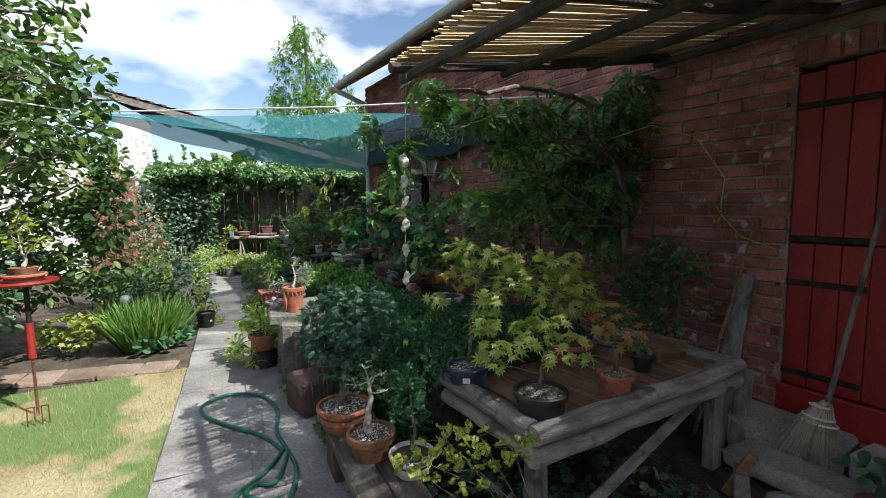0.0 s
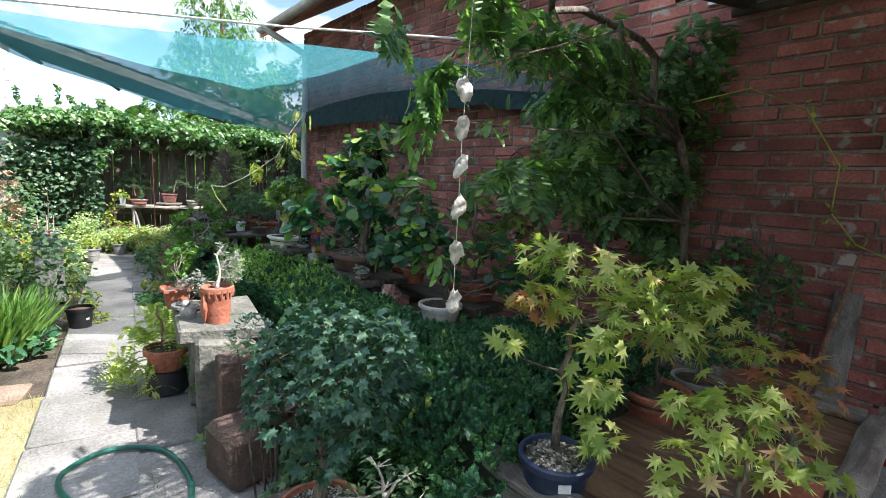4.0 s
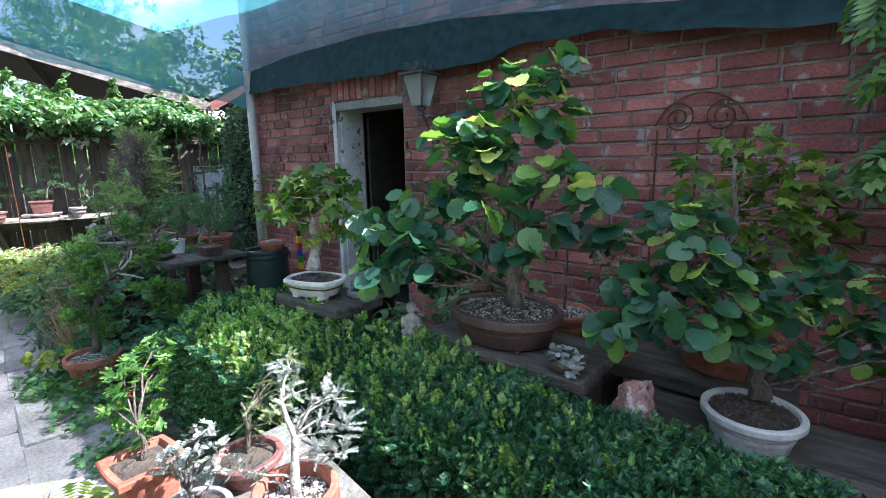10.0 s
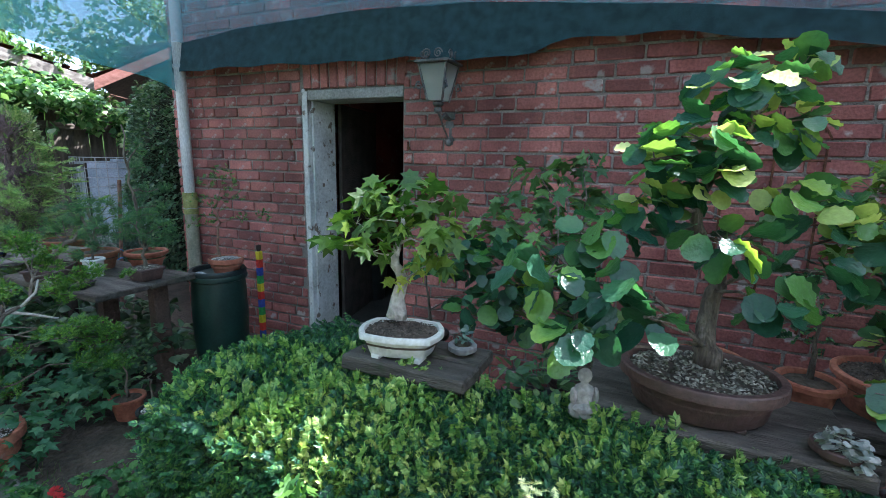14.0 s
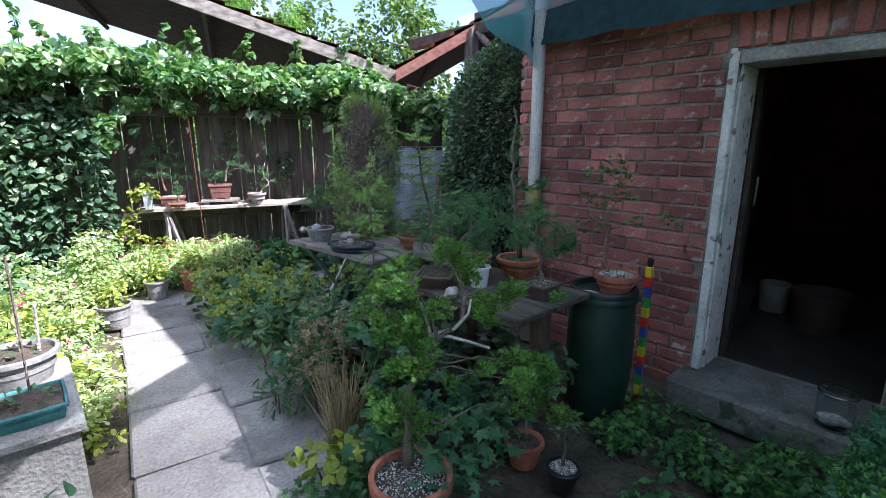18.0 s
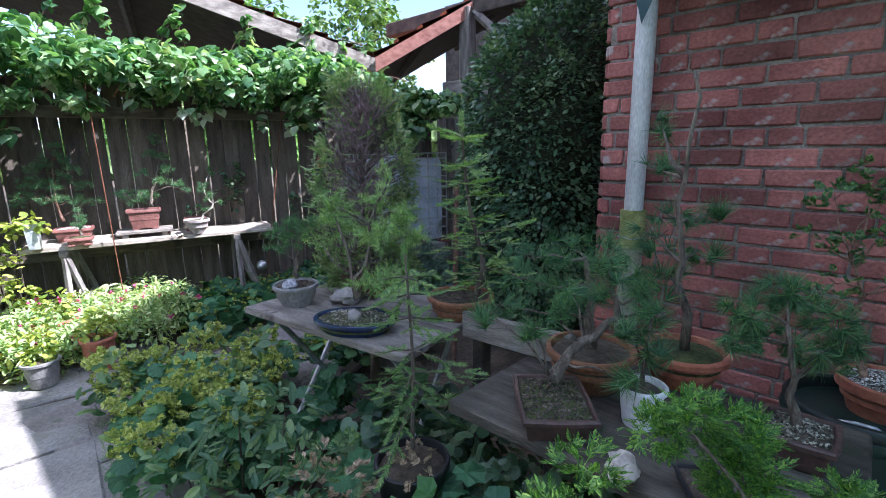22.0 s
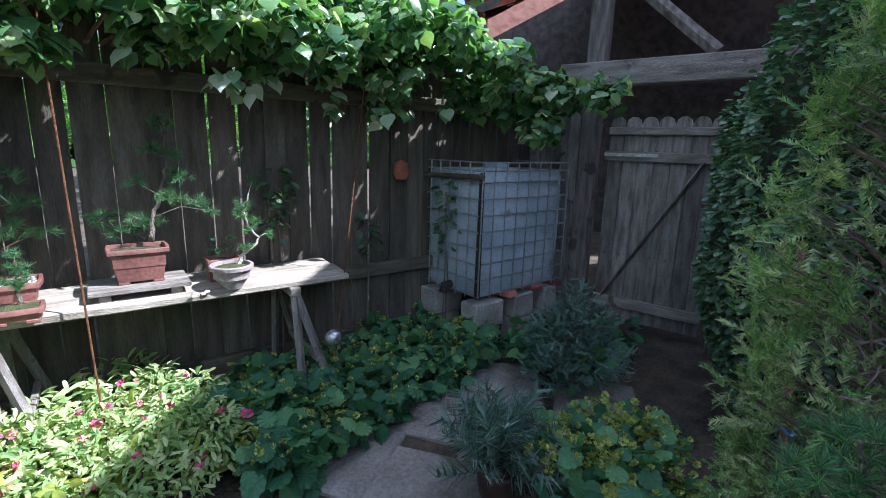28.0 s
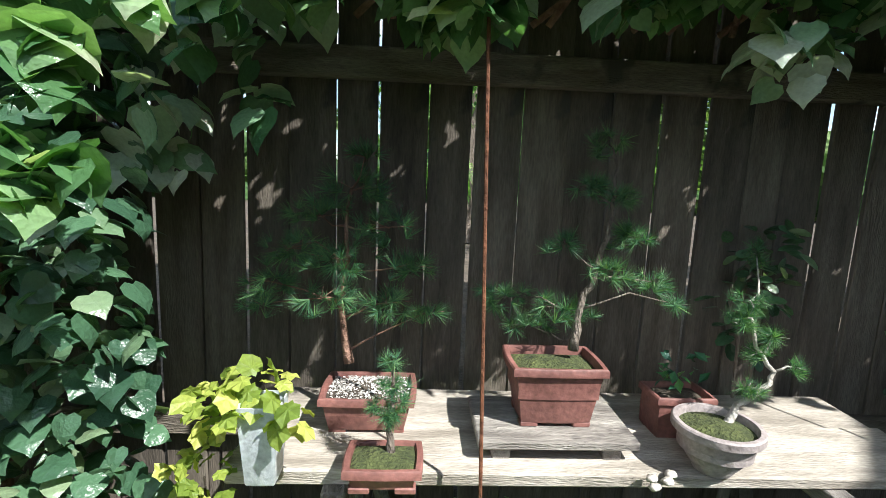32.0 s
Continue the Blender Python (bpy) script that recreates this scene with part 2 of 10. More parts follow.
# ---- materials ----
def surf(name, a, b, scale=6.0, rough=0.75, bump=0.25, metal=0.0, fine=70.0, island=0.0, each=0.0, stretch=(1, 1, 1), spots=None, spot_scale=25.0, spot_at=0.62):
    """A worn surface: two colours in patches, fine grain, relief; pieces may differ by object or by island."""
    m = bpy.data.materials.new(name)
    m.use_nodes = True
    n, l = m.node_tree.nodes, m.node_tree.links
    p = n["Principled BSDF"]
    tc, mp = n.new("ShaderNodeTexCoord"), n.new("ShaderNodeMapping")
    mp.inputs["Scale"].default_value = stretch
    if each:
        oi, va = n.new("ShaderNodeObjectInfo"), n.new("ShaderNodeVectorMath")
        l.new(tc.outputs["Object"], va.inputs[0])
        l.new(oi.outputs["Location"], va.inputs[1])
        l.new(va.outputs["Vector"], mp.inputs["Vector"])
    else:
        l.new(tc.outputs["Object"], mp.inputs["Vector"])
    n1, n2 = n.new("ShaderNodeTexNoise"), n.new("ShaderNodeTexNoise")
    for t, s, d in ((n1, scale, 5.0), (n2, fine, 3.0)):
        t.inputs["Scale"].default_value, t.inputs["Detail"].default_value = s, d
        l.new(mp.outputs["Vector"], t.inputs["Vector"])
    r1 = n.new("ShaderNodeValToRGB")
    r1.color_ramp.elements[0].position, r1.color_ramp.elements[1].position = 0.34, 0.66
    r1.color_ramp.elements[0].color, r1.color_ramp.elements[1].color = (*a, 1), (*b, 1)
    l.new(n1.outputs["Fac"], r1.inputs["Fac"])
    mul = n.new("ShaderNodeMixRGB")
    mul.blend_type = "OVERLAY"
    mul.inputs[0].default_value = 0.55
    l.new(r1.outputs["Color"], mul.inputs[1])
    l.new(n2.outputs["Fac"], mul.inputs[2])
    col = mul.outputs["Color"]
    if spots:
        n3, r3, m3 = n.new("ShaderNodeTexNoise"), n.new("ShaderNodeValToRGB"), n.new("ShaderNodeMixRGB")
        n3.inputs["Scale"].default_value, n3.inputs["Detail"].default_value = spot_scale, 4.0
        l.new(tc.outputs["Object"], n3.inputs["Vector"])
        r3.color_ramp.elements[0].position, r3.color_ramp.elements[1].position = spot_at, min(1.0, spot_at + 0.06)
        l.new(n3.outputs["Fac"], r3.inputs["Fac"])
        l.new(r3.outputs["Color"], m3.inputs[0])
        l.new(col, m3.inputs[1])
        m3.inputs[2].default_value = (*spots, 1)
        col = m3.outputs["Color"]
    if island or each:
        hsv, mr = n.new("ShaderNodeHueSaturation"), n.new("ShaderNodeMapRange")
        src = n.new("ShaderNodeNewGeometry").outputs["Random Per Island"] if island else n.new("ShaderNodeObjectInfo").outputs["Random"]
        k = island or each
        mr.inputs["To Min"].default_value, mr.inputs["To Max"].default_value = 1 - k, 1 + k
        l.new(src, mr.inputs["Value"])
        l.new(mr.outputs["Result"], hsv.inputs["Value"])
        l.new(col, hsv.inputs["Color"])
        col = hsv.outputs["Color"]
    l.new(col, p.inputs["Base Color"])
    p.inputs["Roughness"].default_value, p.inputs["Metallic"].default_value = rough, metal
    if bump:
        add, bp = n.new("ShaderNodeMath"), n.new("ShaderNodeBump")
        add.operation = "ADD"
        l.new(n1.outputs["Fac"], add.inputs[0])
        l.new(n2.outputs["Fac"], add.inputs[1])
        bp.inputs["Strength"].default_value, bp.inputs["Distance"].default_value = bump, 0.02
        l.new(add.outputs["Value"], bp.inputs["Height"])
        l.new(bp.outputs["Normal"], p.inputs["Normal"])
    return m


def leafy(name, stops, trans=0.35, rough=0.5, through=None, big=3.0):
    """Leaves: colours by leaf, a slow drift over the plant, light let through."""
    m = bpy.data.materials.new(name)
    m.use_nodes = True
    n, l = m.node_tree.nodes, m.node_tree.links
    p, out = n["Principled BSDF"], n["Material Output"]
    geo, ramp = n.new("ShaderNodeNewGeometry"), n.new("ShaderNodeValToRGB")
    el = ramp.color_ramp.elements
    while len(el) < len(stops):
        el.new(0.5)
    for e, (k, c) in zip(el, stops):
        e.position, e.color = k, (min(1.0, c[0] * 1.12), c[1], min(1.0, c[2] * 1.3), 1)
    tc, nz, add = n.new("ShaderNodeTexCoord"), n.new("ShaderNodeTexNoise"), n.new("ShaderNodeMath")
    nz.inputs["Scale"].default_value, nz.inputs["Detail"].default_value = big, 2.0
    l.new(tc.outputs["Object"], nz.inputs["Vector"])
    mr = n.new("ShaderNodeMapRange")
    mr.inputs["From Min"].default_value, mr.inputs["From Max"].default_value = 0.3, 0.7
    mr.inputs["To Min"].default_value, mr.inputs["To Max"].default_value = -0.22, 0.22
    l.new(nz.outputs["Fac"], mr.inputs["Value"])
    l.new(geo.outputs["Random Per Island"], add.inputs[0])
    l.new(mr.outputs["Result"], add.inputs[1])
    l.new(add.outputs["Value"], ramp.inputs["Fac"])
    vein, mixv = n.new("ShaderNodeTexNoise"), n.new("ShaderNodeMixRGB")
    vein.inputs["Scale"].default_value = 90.0
    l.new(tc.outputs["Object"], vein.inputs["Vector"])
    mixv.blend_type, mixv.inputs[0].default_value = "OVERLAY", 0.25
    l.new(ramp.outputs["Color"], mixv.inputs[1])
    l.new(vein.outputs["Fac"], mixv.inputs[2])
    l.new(mixv.outputs["Color"], p.inputs["Base Color"])
    p.inputs["Roughness"].default_value = rough
    lb_ = n.new("ShaderNodeBump")
    lb_.inputs["Strength"].default_value, lb_.inputs["Distance"].default_value = 0.35, 0.01
    l.new(vein.outputs["Fac"], lb_.inputs["Height"])
    l.new(lb_.outputs["Normal"], p.inputs["Normal"])
    p.inputs["Specular IOR Level"].default_value = 0.5
    tr, mx, tint = n.new("ShaderNodeBsdfTranslucent"), n.new("ShaderNodeMixShader"), n.new("ShaderNodeMixRGB")
    tint.blend_type, tint.inputs[0].default_value = "MULTIPLY", 1.0
    tint.inputs[2].default_value = (*(through or (1.35, 1.55, 0.65)), 1)
    l.new(mixv.outputs["Color"], tint.inputs[1])
    l.new(tint.outputs["Color"], tr.inputs["Color"])
    mx.inputs[0].default_value = trans
    l.new(p.outputs["BSDF"], mx.inputs[1])
    l.new(tr.outputs["BSDF"], mx.inputs[2])
    l.new(mx.outputs["Shader"], out.inputs["Surface"])
    return m


BRICK = surf("brick", (0.175, 0.055, 0.049), (0.405, 0.152, 0.128), 2.6, 0.88, 0.28, 0, 70, each=0.36, spots=(0.36, 0.29, 0.27), spot_scale=9, spot_at=0.6)
BRICK_FAR = surf("brick_joined", (0.175, 0.055, 0.049), (0.405, 0.152, 0.128), 2.6, 0.88, 0.28, 0, 70, island=0.36, spots=(0.36, 0.29, 0.27), spot_scale=9, spot_at=0.6)
MORTAR = surf("mortar", (0.15, 0.13, 0.115), (0.31, 0.27, 0.24), 7, 0.95, 0.6, 0, 120)
RED_PAINT = surf("red_paint", (0.2, 0.012, 0.012), (0.32, 0.02, 0.018), 3, 0.5, 0.15, 0, 60, each=0.1, stretch=(1, 3, 0.5), spots=(0.16, 0.03, 0.025), spot_scale=18, spot_at=0.68)
IRON = surf("black_iron", (0.015, 0.014, 0.014), (0.05, 0.04, 0.035), 14, 0.6, 0.3, 0.6)
RUST = surf("rusty_iron", (0.09, 0.035, 0.018), (0.2, 0.08, 0.04), 30, 0.85, 0.4, 0.3)
GALV = surf("galvanised_steel", (0.34, 0.36, 0.38), (0.5, 0.52, 0.54), 20, 0.45, 0.1, 0.8)
WOOD_GREY = surf("weathered_wood", (0.16, 0.14, 0.125), (0.34, 0.31, 0.28), 4, 0.88, 0.6, 0, 45, each=0.2, stretch=(6, 1, 6), spots=(0.12, 0.1, 0.09), spot_scale=6)
WOOD_GREY_X = surf("weathered_wood_x", (0.15, 0.13, 0.115), (0.36, 0.33, 0.29), 4, 0.88, 0.6, 0, 45, each=0.2, stretch=(1, 6, 6), spots=(0.1, 0.085, 0.08), spot_scale=6)
WOOD_GREY_Z = surf("weathered_wood_z", (0.13, 0.115, 0.105), (0.3, 0.275, 0.255), 4, 0.88, 0.6, 0, 45, each=0.25, stretch=(6, 6, 1), spots=(0.09, 0.08, 0.075), spot_scale=6)
WOOD_PALE = surf("sun_bleached_wood", (0.22, 0.19, 0.155), (0.42, 0.375, 0.32), 4, 0.85, 0.4, 0, 45, each=0.1, stretch=(1, 6, 6), spots=(0.22, 0.19, 0.16), spot_scale=5, spot_at=0.66)
FENCE_RAIL = surf("fence_rail", (0.08, 0.065, 0.05), (0.17, 0.145, 0.115), 4, 0.9, 0.5, 0, 40, stretch=(1, 7, 7), spots=(0.05, 0.045, 0.04), spot_scale=5)
WOOD_GREY_DARK = surf("dark_grey_plank", (0.045, 0.038, 0.03), (0.12, 0.105, 0.088), 5, 0.85, 0.6, 0, 45, each=0.2, stretch=(6, 1, 6), spots=(0.05, 0.06, 0.03), spot_scale=6)
WOOD_WARM = surf("damp_plank_wood", (0.14, 0.075, 0.045), (0.3, 0.18, 0.11), 4, 0.8, 0.5, 0, 45, each=0.25, stretch=(6, 1, 6))
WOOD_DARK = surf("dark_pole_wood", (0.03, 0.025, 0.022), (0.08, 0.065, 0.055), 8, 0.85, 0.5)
REED = surf("reed", (0.36, 0.26, 0.14), (0.58, 0.44, 0.26), 3, 0.8, 0.3, 0, 40, island=0.35)
FENCE = surf("fence_board", (0.07, 0.056, 0.044), (0.135, 0.114, 0.09), 3, 0.9, 0.35, 0, 28, each=0.3, stretch=(7, 7, 1), spots=(0.05, 0.045, 0.042), spot_scale=5)
# Base tone darkened for the shade on the slab; spots are moss.
TABLE_STONE = surf("shaded_mossy_slab", (0.1, 0.1, 0.085), (0.2, 0.19, 0.165), 6, 0.92, 0.6, 0, 45, spots=(0.07, 0.085, 0.04), spot_scale=9)
SILL_STONE = surf("dark_threshold_concrete", (0.09, 0.09, 0.08), (0.19, 0.18, 0.16), 5, 0.92, 0.6, 0, 45, spots=(0.06, 0.075, 0.045), spot_scale=7)
# Near-black floor colour holds the darkness of the unlit barn.
DIM_FLOOR = surf("dim_room_floor", (0.03, 0.026, 0.022), (0.06, 0.05, 0.042), 3, 0.95, 0.6)
FLAG = surf("reddish_flagstone", (0.17, 0.15, 0.14), (0.29, 0.26, 0.245), 3, 0.92, 0.6, 0, 50, each=0.2, spots=(0.1, 0.11, 0.07), spot_scale=5)
SLAB = surf("concrete_slab", (0.17, 0.16, 0.15), (0.31, 0.295, 0.28), 2.2, 0.92, 0.5, 0, 55, each=0.13, spots=(0.24, 0.23, 0.2), spot_scale=4, spot_at=0.6)
SOIL = surf("soil", (0.045, 0.035, 0.026), (0.11, 0.085, 0.062), 5, 0.97, 0.9, 0, 40)
TERRA = surf("terracotta", (0.27, 0.085, 0.05), (0.44, 0.165, 0.1), 9, 0.85, 0.2, 0, 60, spots=(0.46, 0.35, 0.28), spot_scale=12, spot_at=0.66)
TERRA_OCHRE = surf("ochre_terracotta", (0.17, 0.075, 0.038), (0.29, 0.135, 0.07), 9, 0.8, 0.2)
POT_RED = surf("red_brown_stoneware", (0.14, 0.058, 0.048), (0.25, 0.108, 0.09), 8, 0.55, 0.12)
POT_BROWN = surf("brown_stoneware", (0.055, 0.032, 0.028), (0.11, 0.065, 0.055), 7, 0.55, 0.2)
POT_BLACK = surf("black_plastic", (0.012, 0.013, 0.015), (0.03, 0.031, 0.034), 8, 0.45, 0.1)
POT_BLUE = surf("dark_blue_glaze", (0.008, 0.016, 0.05), (0.02, 0.04, 0.11), 6, 0.2, 0.05)
POT_NAVY = surf("navy_plastic", (0.015, 0.025, 0.06), (0.03, 0.045, 0.09), 6, 0.4, 0.05)
POT_WHITE = surf("white_glaze", (0.5, 0.5, 0.46), (0.7, 0.7, 0.65), 9, 0.4, 0.1, 0, 60, spots=(0.25, 0.25, 0.2), spot_scale=9, spot_at=0.66)
POT_GREY = surf("grey_stoneware", (0.16, 0.16, 0.16), (0.29, 0.28, 0.27), 8, 0.7, 0.2)
POT_TEAL = surf("teal_plastic", (0.02, 0.12, 0.13), (0.05, 0.2, 0.2), 8, 0.5, 0.1)
WHITE_PLASTIC = surf("white_plastic", (0.6, 0.6, 0.6), (0.75, 0.75, 0.74), 5, 0.4, 0.03)
GRAVEL_W = surf("pumice_grit", (0.22, 0.2, 0.18), (0.6, 0.57, 0.53), 30, 0.9, 0.3, 0, 80, island=0.6)
GRIT_MIX = surf("mossy_grit", (0.05, 0.05, 0.028), (0.32, 0.3, 0.25), 30, 0.95, 0.4, 0, 80, island=0.7)
GRIT_D = surf("dark_grit", (0.05, 0.04, 0.032), (0.14, 0.11, 0.085), 30, 0.95, 0.4, 0, 80, island=0.5)
MOSS = surf("moss", (0.035, 0.045, 0.014), (0.085, 0.1, 0.03), 25, 0.95, 0.8, 0, 120)
STONE = surf("grey_stone", (0.22, 0.21, 0.2), (0.42, 0.4, 0.38), 7, 0.9, 0.5, 0, 50, spots=(0.14, 0.14, 0.12), spot_scale=10)
GRANITE = surf("red_granite", (0.24, 0.12, 0.1), (0.48, 0.29, 0.25), 30, 0.85, 0.7, 0, 90, spots=(0.55, 0.5, 0.46), spot_scale=30, spot_at=0.58)
SHELL = surf("oyster_shell", (0.3, 0.26, 0.22), (0.62, 0.58, 0.52), 22, 0.6, 0.4)
PIPE = surf("zinc_pipe", (0.42, 0.42, 0.41), (0.56, 0.56, 0.54), 3, 0.55, 0.1, 0.15, 40, stretch=(3, 3, 1))
PIPE_LICHEN = surf("lichen_crust", (0.16, 0.17, 0.05), (0.34, 0.35, 0.13), 14, 0.95, 0.5, 0, 70, spots=(0.3, 0.3, 0.26), spot_scale=16)
PIPE_MOSS = surf("mossy_pipe", (0.2, 0.2, 0.13), (0.34, 0.33, 0.25), 9, 0.8, 0.3)
PLASTER = surf("white_limewash", (0.5, 0.49, 0.47), (0.72, 0.71, 0.69), 5, 0.9, 0.5, 0, 50, spots=(0.2, 0.15, 0.12), spot_scale=14, spot_at=0.62)
CONCRETE = surf("grey_concrete", (0.24, 0.23, 0.215), (0.38, 0.37, 0.35), 5, 0.95, 0.5)
TILE = surf("roof_tile", (0.24, 0.07, 0.035), (0.42, 0.15, 0.075), 3, 0.85, 0.4, 0, 40, island=0.3, spots=(0.13, 0.09, 0.07), spot_scale=6)
BARK = surf("bark", (0.09, 0.07, 0.055), (0.22, 0.18, 0.145), 18, 0.92, 0.8, 0, 70, stretch=(2, 2, 0.6))
BARK_PALE = surf("pale_deadwood", (0.3, 0.27, 0.23), (0.5, 0.46, 0.41), 18, 0.88, 0.6, 0, 70)
BARK_RED = surf("reddish_bark", (0.15, 0.08, 0.055), (0.29, 0.17, 0.12), 18, 0.92, 0.8, 0, 70)
VERGE_RED = surf("faded_red_board", (0.2, 0.075, 0.055), (0.33, 0.15, 0.12), 4, 0.8, 0.3, 0, 45, stretch=(1, 6, 6))
STRAW = surf("straw", (0.36, 0.3, 0.22), (0.56, 0.49, 0.38), 14, 0.85, 0.4, 0, 90, island=0.25)
HOSE = surf("green_hose", (0.01, 0.085, 0.06), (0.02, 0.13, 0.09), 10, 0.4, 0.05)
BARREL_LID = surf("black_plastic_lid", (0.006, 0.012, 0.013), (0.016, 0.026, 0.026), 8, 0.5, 0.12, 0, 60)
BARREL = surf("dark_green_plastic", (0.006, 0.022, 0.018), (0.014, 0.04, 0.034), 6, 0.42, 0.08)
IBC_WHITE = surf("milky_plastic", (0.3, 0.37, 0.45), (0.5, 0.57, 0.66), 3, 0.5, 0.05, spots=(0.2, 0.24, 0.24), spot_scale=3)

# ---- ground, path, walls, roofs ----
def strip_x(y):
    """The left edge of the path at y."""
    return -3.33 + 0.125 * (y - 5.5)


gr = Shape()
ring = [2.0, 8.0, 20.0, 60.0, 300.0, 2500.0]
gv = [(0, 6, -0.03)]
for r in ring:
    gv += [(r * math.cos(a * math.pi / 12), 6 + r * math.sin(a * math.pi / 12), -0.03) for a in range(24)]
gf = [(0, 1 + a, 1 + (a + 1) % 24) for a in range(24)]
for k in range(len(ring) - 1):
    b = 1 + 24 * k
    gf += [(b + a, b + 24 + a, b + 24 + (a + 1) % 24, b + (a + 1) % 24) for a in range(24)]
gr.add(gv, gf)
structure("ground", gr, SOIL, "dark garden soil", 0)

# brick wall of the barn with two openings
DOOR = (3.14, 4.16, 0.2, 2.27)
WAY = (8.52, 9.32, 0.17, 1.99)
WALL_END, WALL_TOP = 10.75, 3.5
wall = Shape()


def block(s, x0, x1, y0, y1, z0, z1, b=0.002):
    return s.box(((x0 + x1) / 2, (y0 + y1) / 2, (z0 + z1) / 2), (x1 - x0, y1 - y0, z1 - z0), b)


block(wall, -0.005, 0.32, -2.0, DOOR[0], -0.1, WALL_TOP)
block(wall, -0.005, 0.32, DOOR[0], DOOR[1], DOOR[3], WALL_TOP)
block(wall, -0.005, 0.32, DOOR[0], DOOR[1], -0.1, DOOR[2])
block(wall, -0.005, 0.32, DOOR[1], WAY[0], -0.1, WALL_TOP)
block(wall, -0.005, 0.32, WAY[0], WAY[1], WAY[3], WALL_TOP)
block(wall, -0.005, 0.32, WAY[0], WAY[1], -0.1, WAY[2])
block(wall, -0.005, 0.32, WAY[1], WALL_END - 0.012, -0.1, WALL_TOP)
barn_wall = structure("wall_barn", wall, MORTAR, "red brick barn wall with grey mortar joints", 0)
gable = Shape()
block(gable, 0.33, 6.2, WALL_END - 0.32, WALL_END - 0.012, -0.1, WALL_TOP)
gable.add([(-0.0, WALL_END - 0.3, 3.5), (6.4, WALL_END - 0.3, 3.5), (3.2, WALL_END - 0.3, 5.6), (-0.0, WALL_END - 0.02, 3.5), (6.4, WALL_END - 0.02, 3.5), (3.2, WALL_END - 0.02, 5.6)],
          [(0, 1, 2), (5, 4, 3), (0, 2, 5, 3), (1, 4, 5, 2), (0, 3, 4, 1)])
structure("wall_gable", gable, BRICK_FAR, "red brick gable wall of the barn", 0)
# Unseen rear walls and far gable, added to stop light leaking in.
back = Shape()
block(back, 6.0, 6.3, -2.3, WALL_END, -0.1, 3.5)
block(back, 0.0, 6.3, -2.3, -2.0, -0.1, 3.5)
back.add([(-0.0, y, 3.5) for y in (-2.02, -2.3)] + [(6.4, y, 3.5) for y in (-2.02, -2.3)] + [(3.2, y, 5.6) for y in (-2.02, -2.3)], [(0, 2, 4), (5, 3, 1), (0, 4, 5, 1), (2, 3, 5, 4), (0, 1, 3, 2)])
structure("wall_back", back, BRICK_FAR, "unseen brick rear walls added to keep light out", 0)
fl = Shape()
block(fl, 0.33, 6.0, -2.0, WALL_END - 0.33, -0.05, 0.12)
structure("floor", fl, DIM_FLOOR, "barn floor coloured dark for the unlit room", 0)

# barn roof with gutter
roof = Shape()
for side in (0, 1):
    x0, x1 = (-0.47, 3.2) if side == 0 else (6.8, 3.2)
    z0, z1 = 3.44, 5.72
    v = [(x0, -2.4, z0), (x0, 11.2, z0), (x1, 11.2, z1), (x1, -2.4, z1)]
    roof.add(v + [(a, b, c + 0.12) for a, b, c in v], [(0, 1, 2, 3), (7, 6, 5, 4), (0, 4, 5, 1), (1, 5, 6, 2), (2, 6, 7, 3), (3, 7, 4, 0)])
structure("roof", roof, TILE, "red tiled barn roof with overhanging eaves", 0)
gut = Shape()
ga = np.linspace(np.pi, 2 * np.pi, 9)
prof = [(-0.55 + 0.065 * math.cos(a), 3.49 + 0.065 * math.sin(a)) for a in ga] + [(-0.55 + 0.058 * math.cos(a), 3.49 + 0.058 * math.sin(a)) for a in ga[::-1]]
gut.add([(x, y, z) for y in (-2.4, 10.97) for x, z in prof], [(i, (i + 1) % 18, 18 + (i + 1) % 18, 18 + i) for i in range(18)] + [tuple(range(18))[::-1], tuple(range(18, 36))])
structure("gutter", gut, PIPE, "grey zinc half-round gutter under the eaves")

# bricks: one by one near the doorway, joined elsewhere
def brick_mesh(name, length):
    s = Shape()
    s.box((0, 0, 0), (0.03, length, 0.068), 0.006, wob=0.0018)
    me = s.mesh(name, 25)
    me.materials.append(BRICK)
    return me


STRETCH = [brick_mesh("brick", 0.238) for _ in range(4)]
HEADER = [brick_mesh("brick", 0.113) for _ in range(3)]
far_bricks, near_bricks, course, row = Shape(), [], 0.0815, 0
bz = 0.02
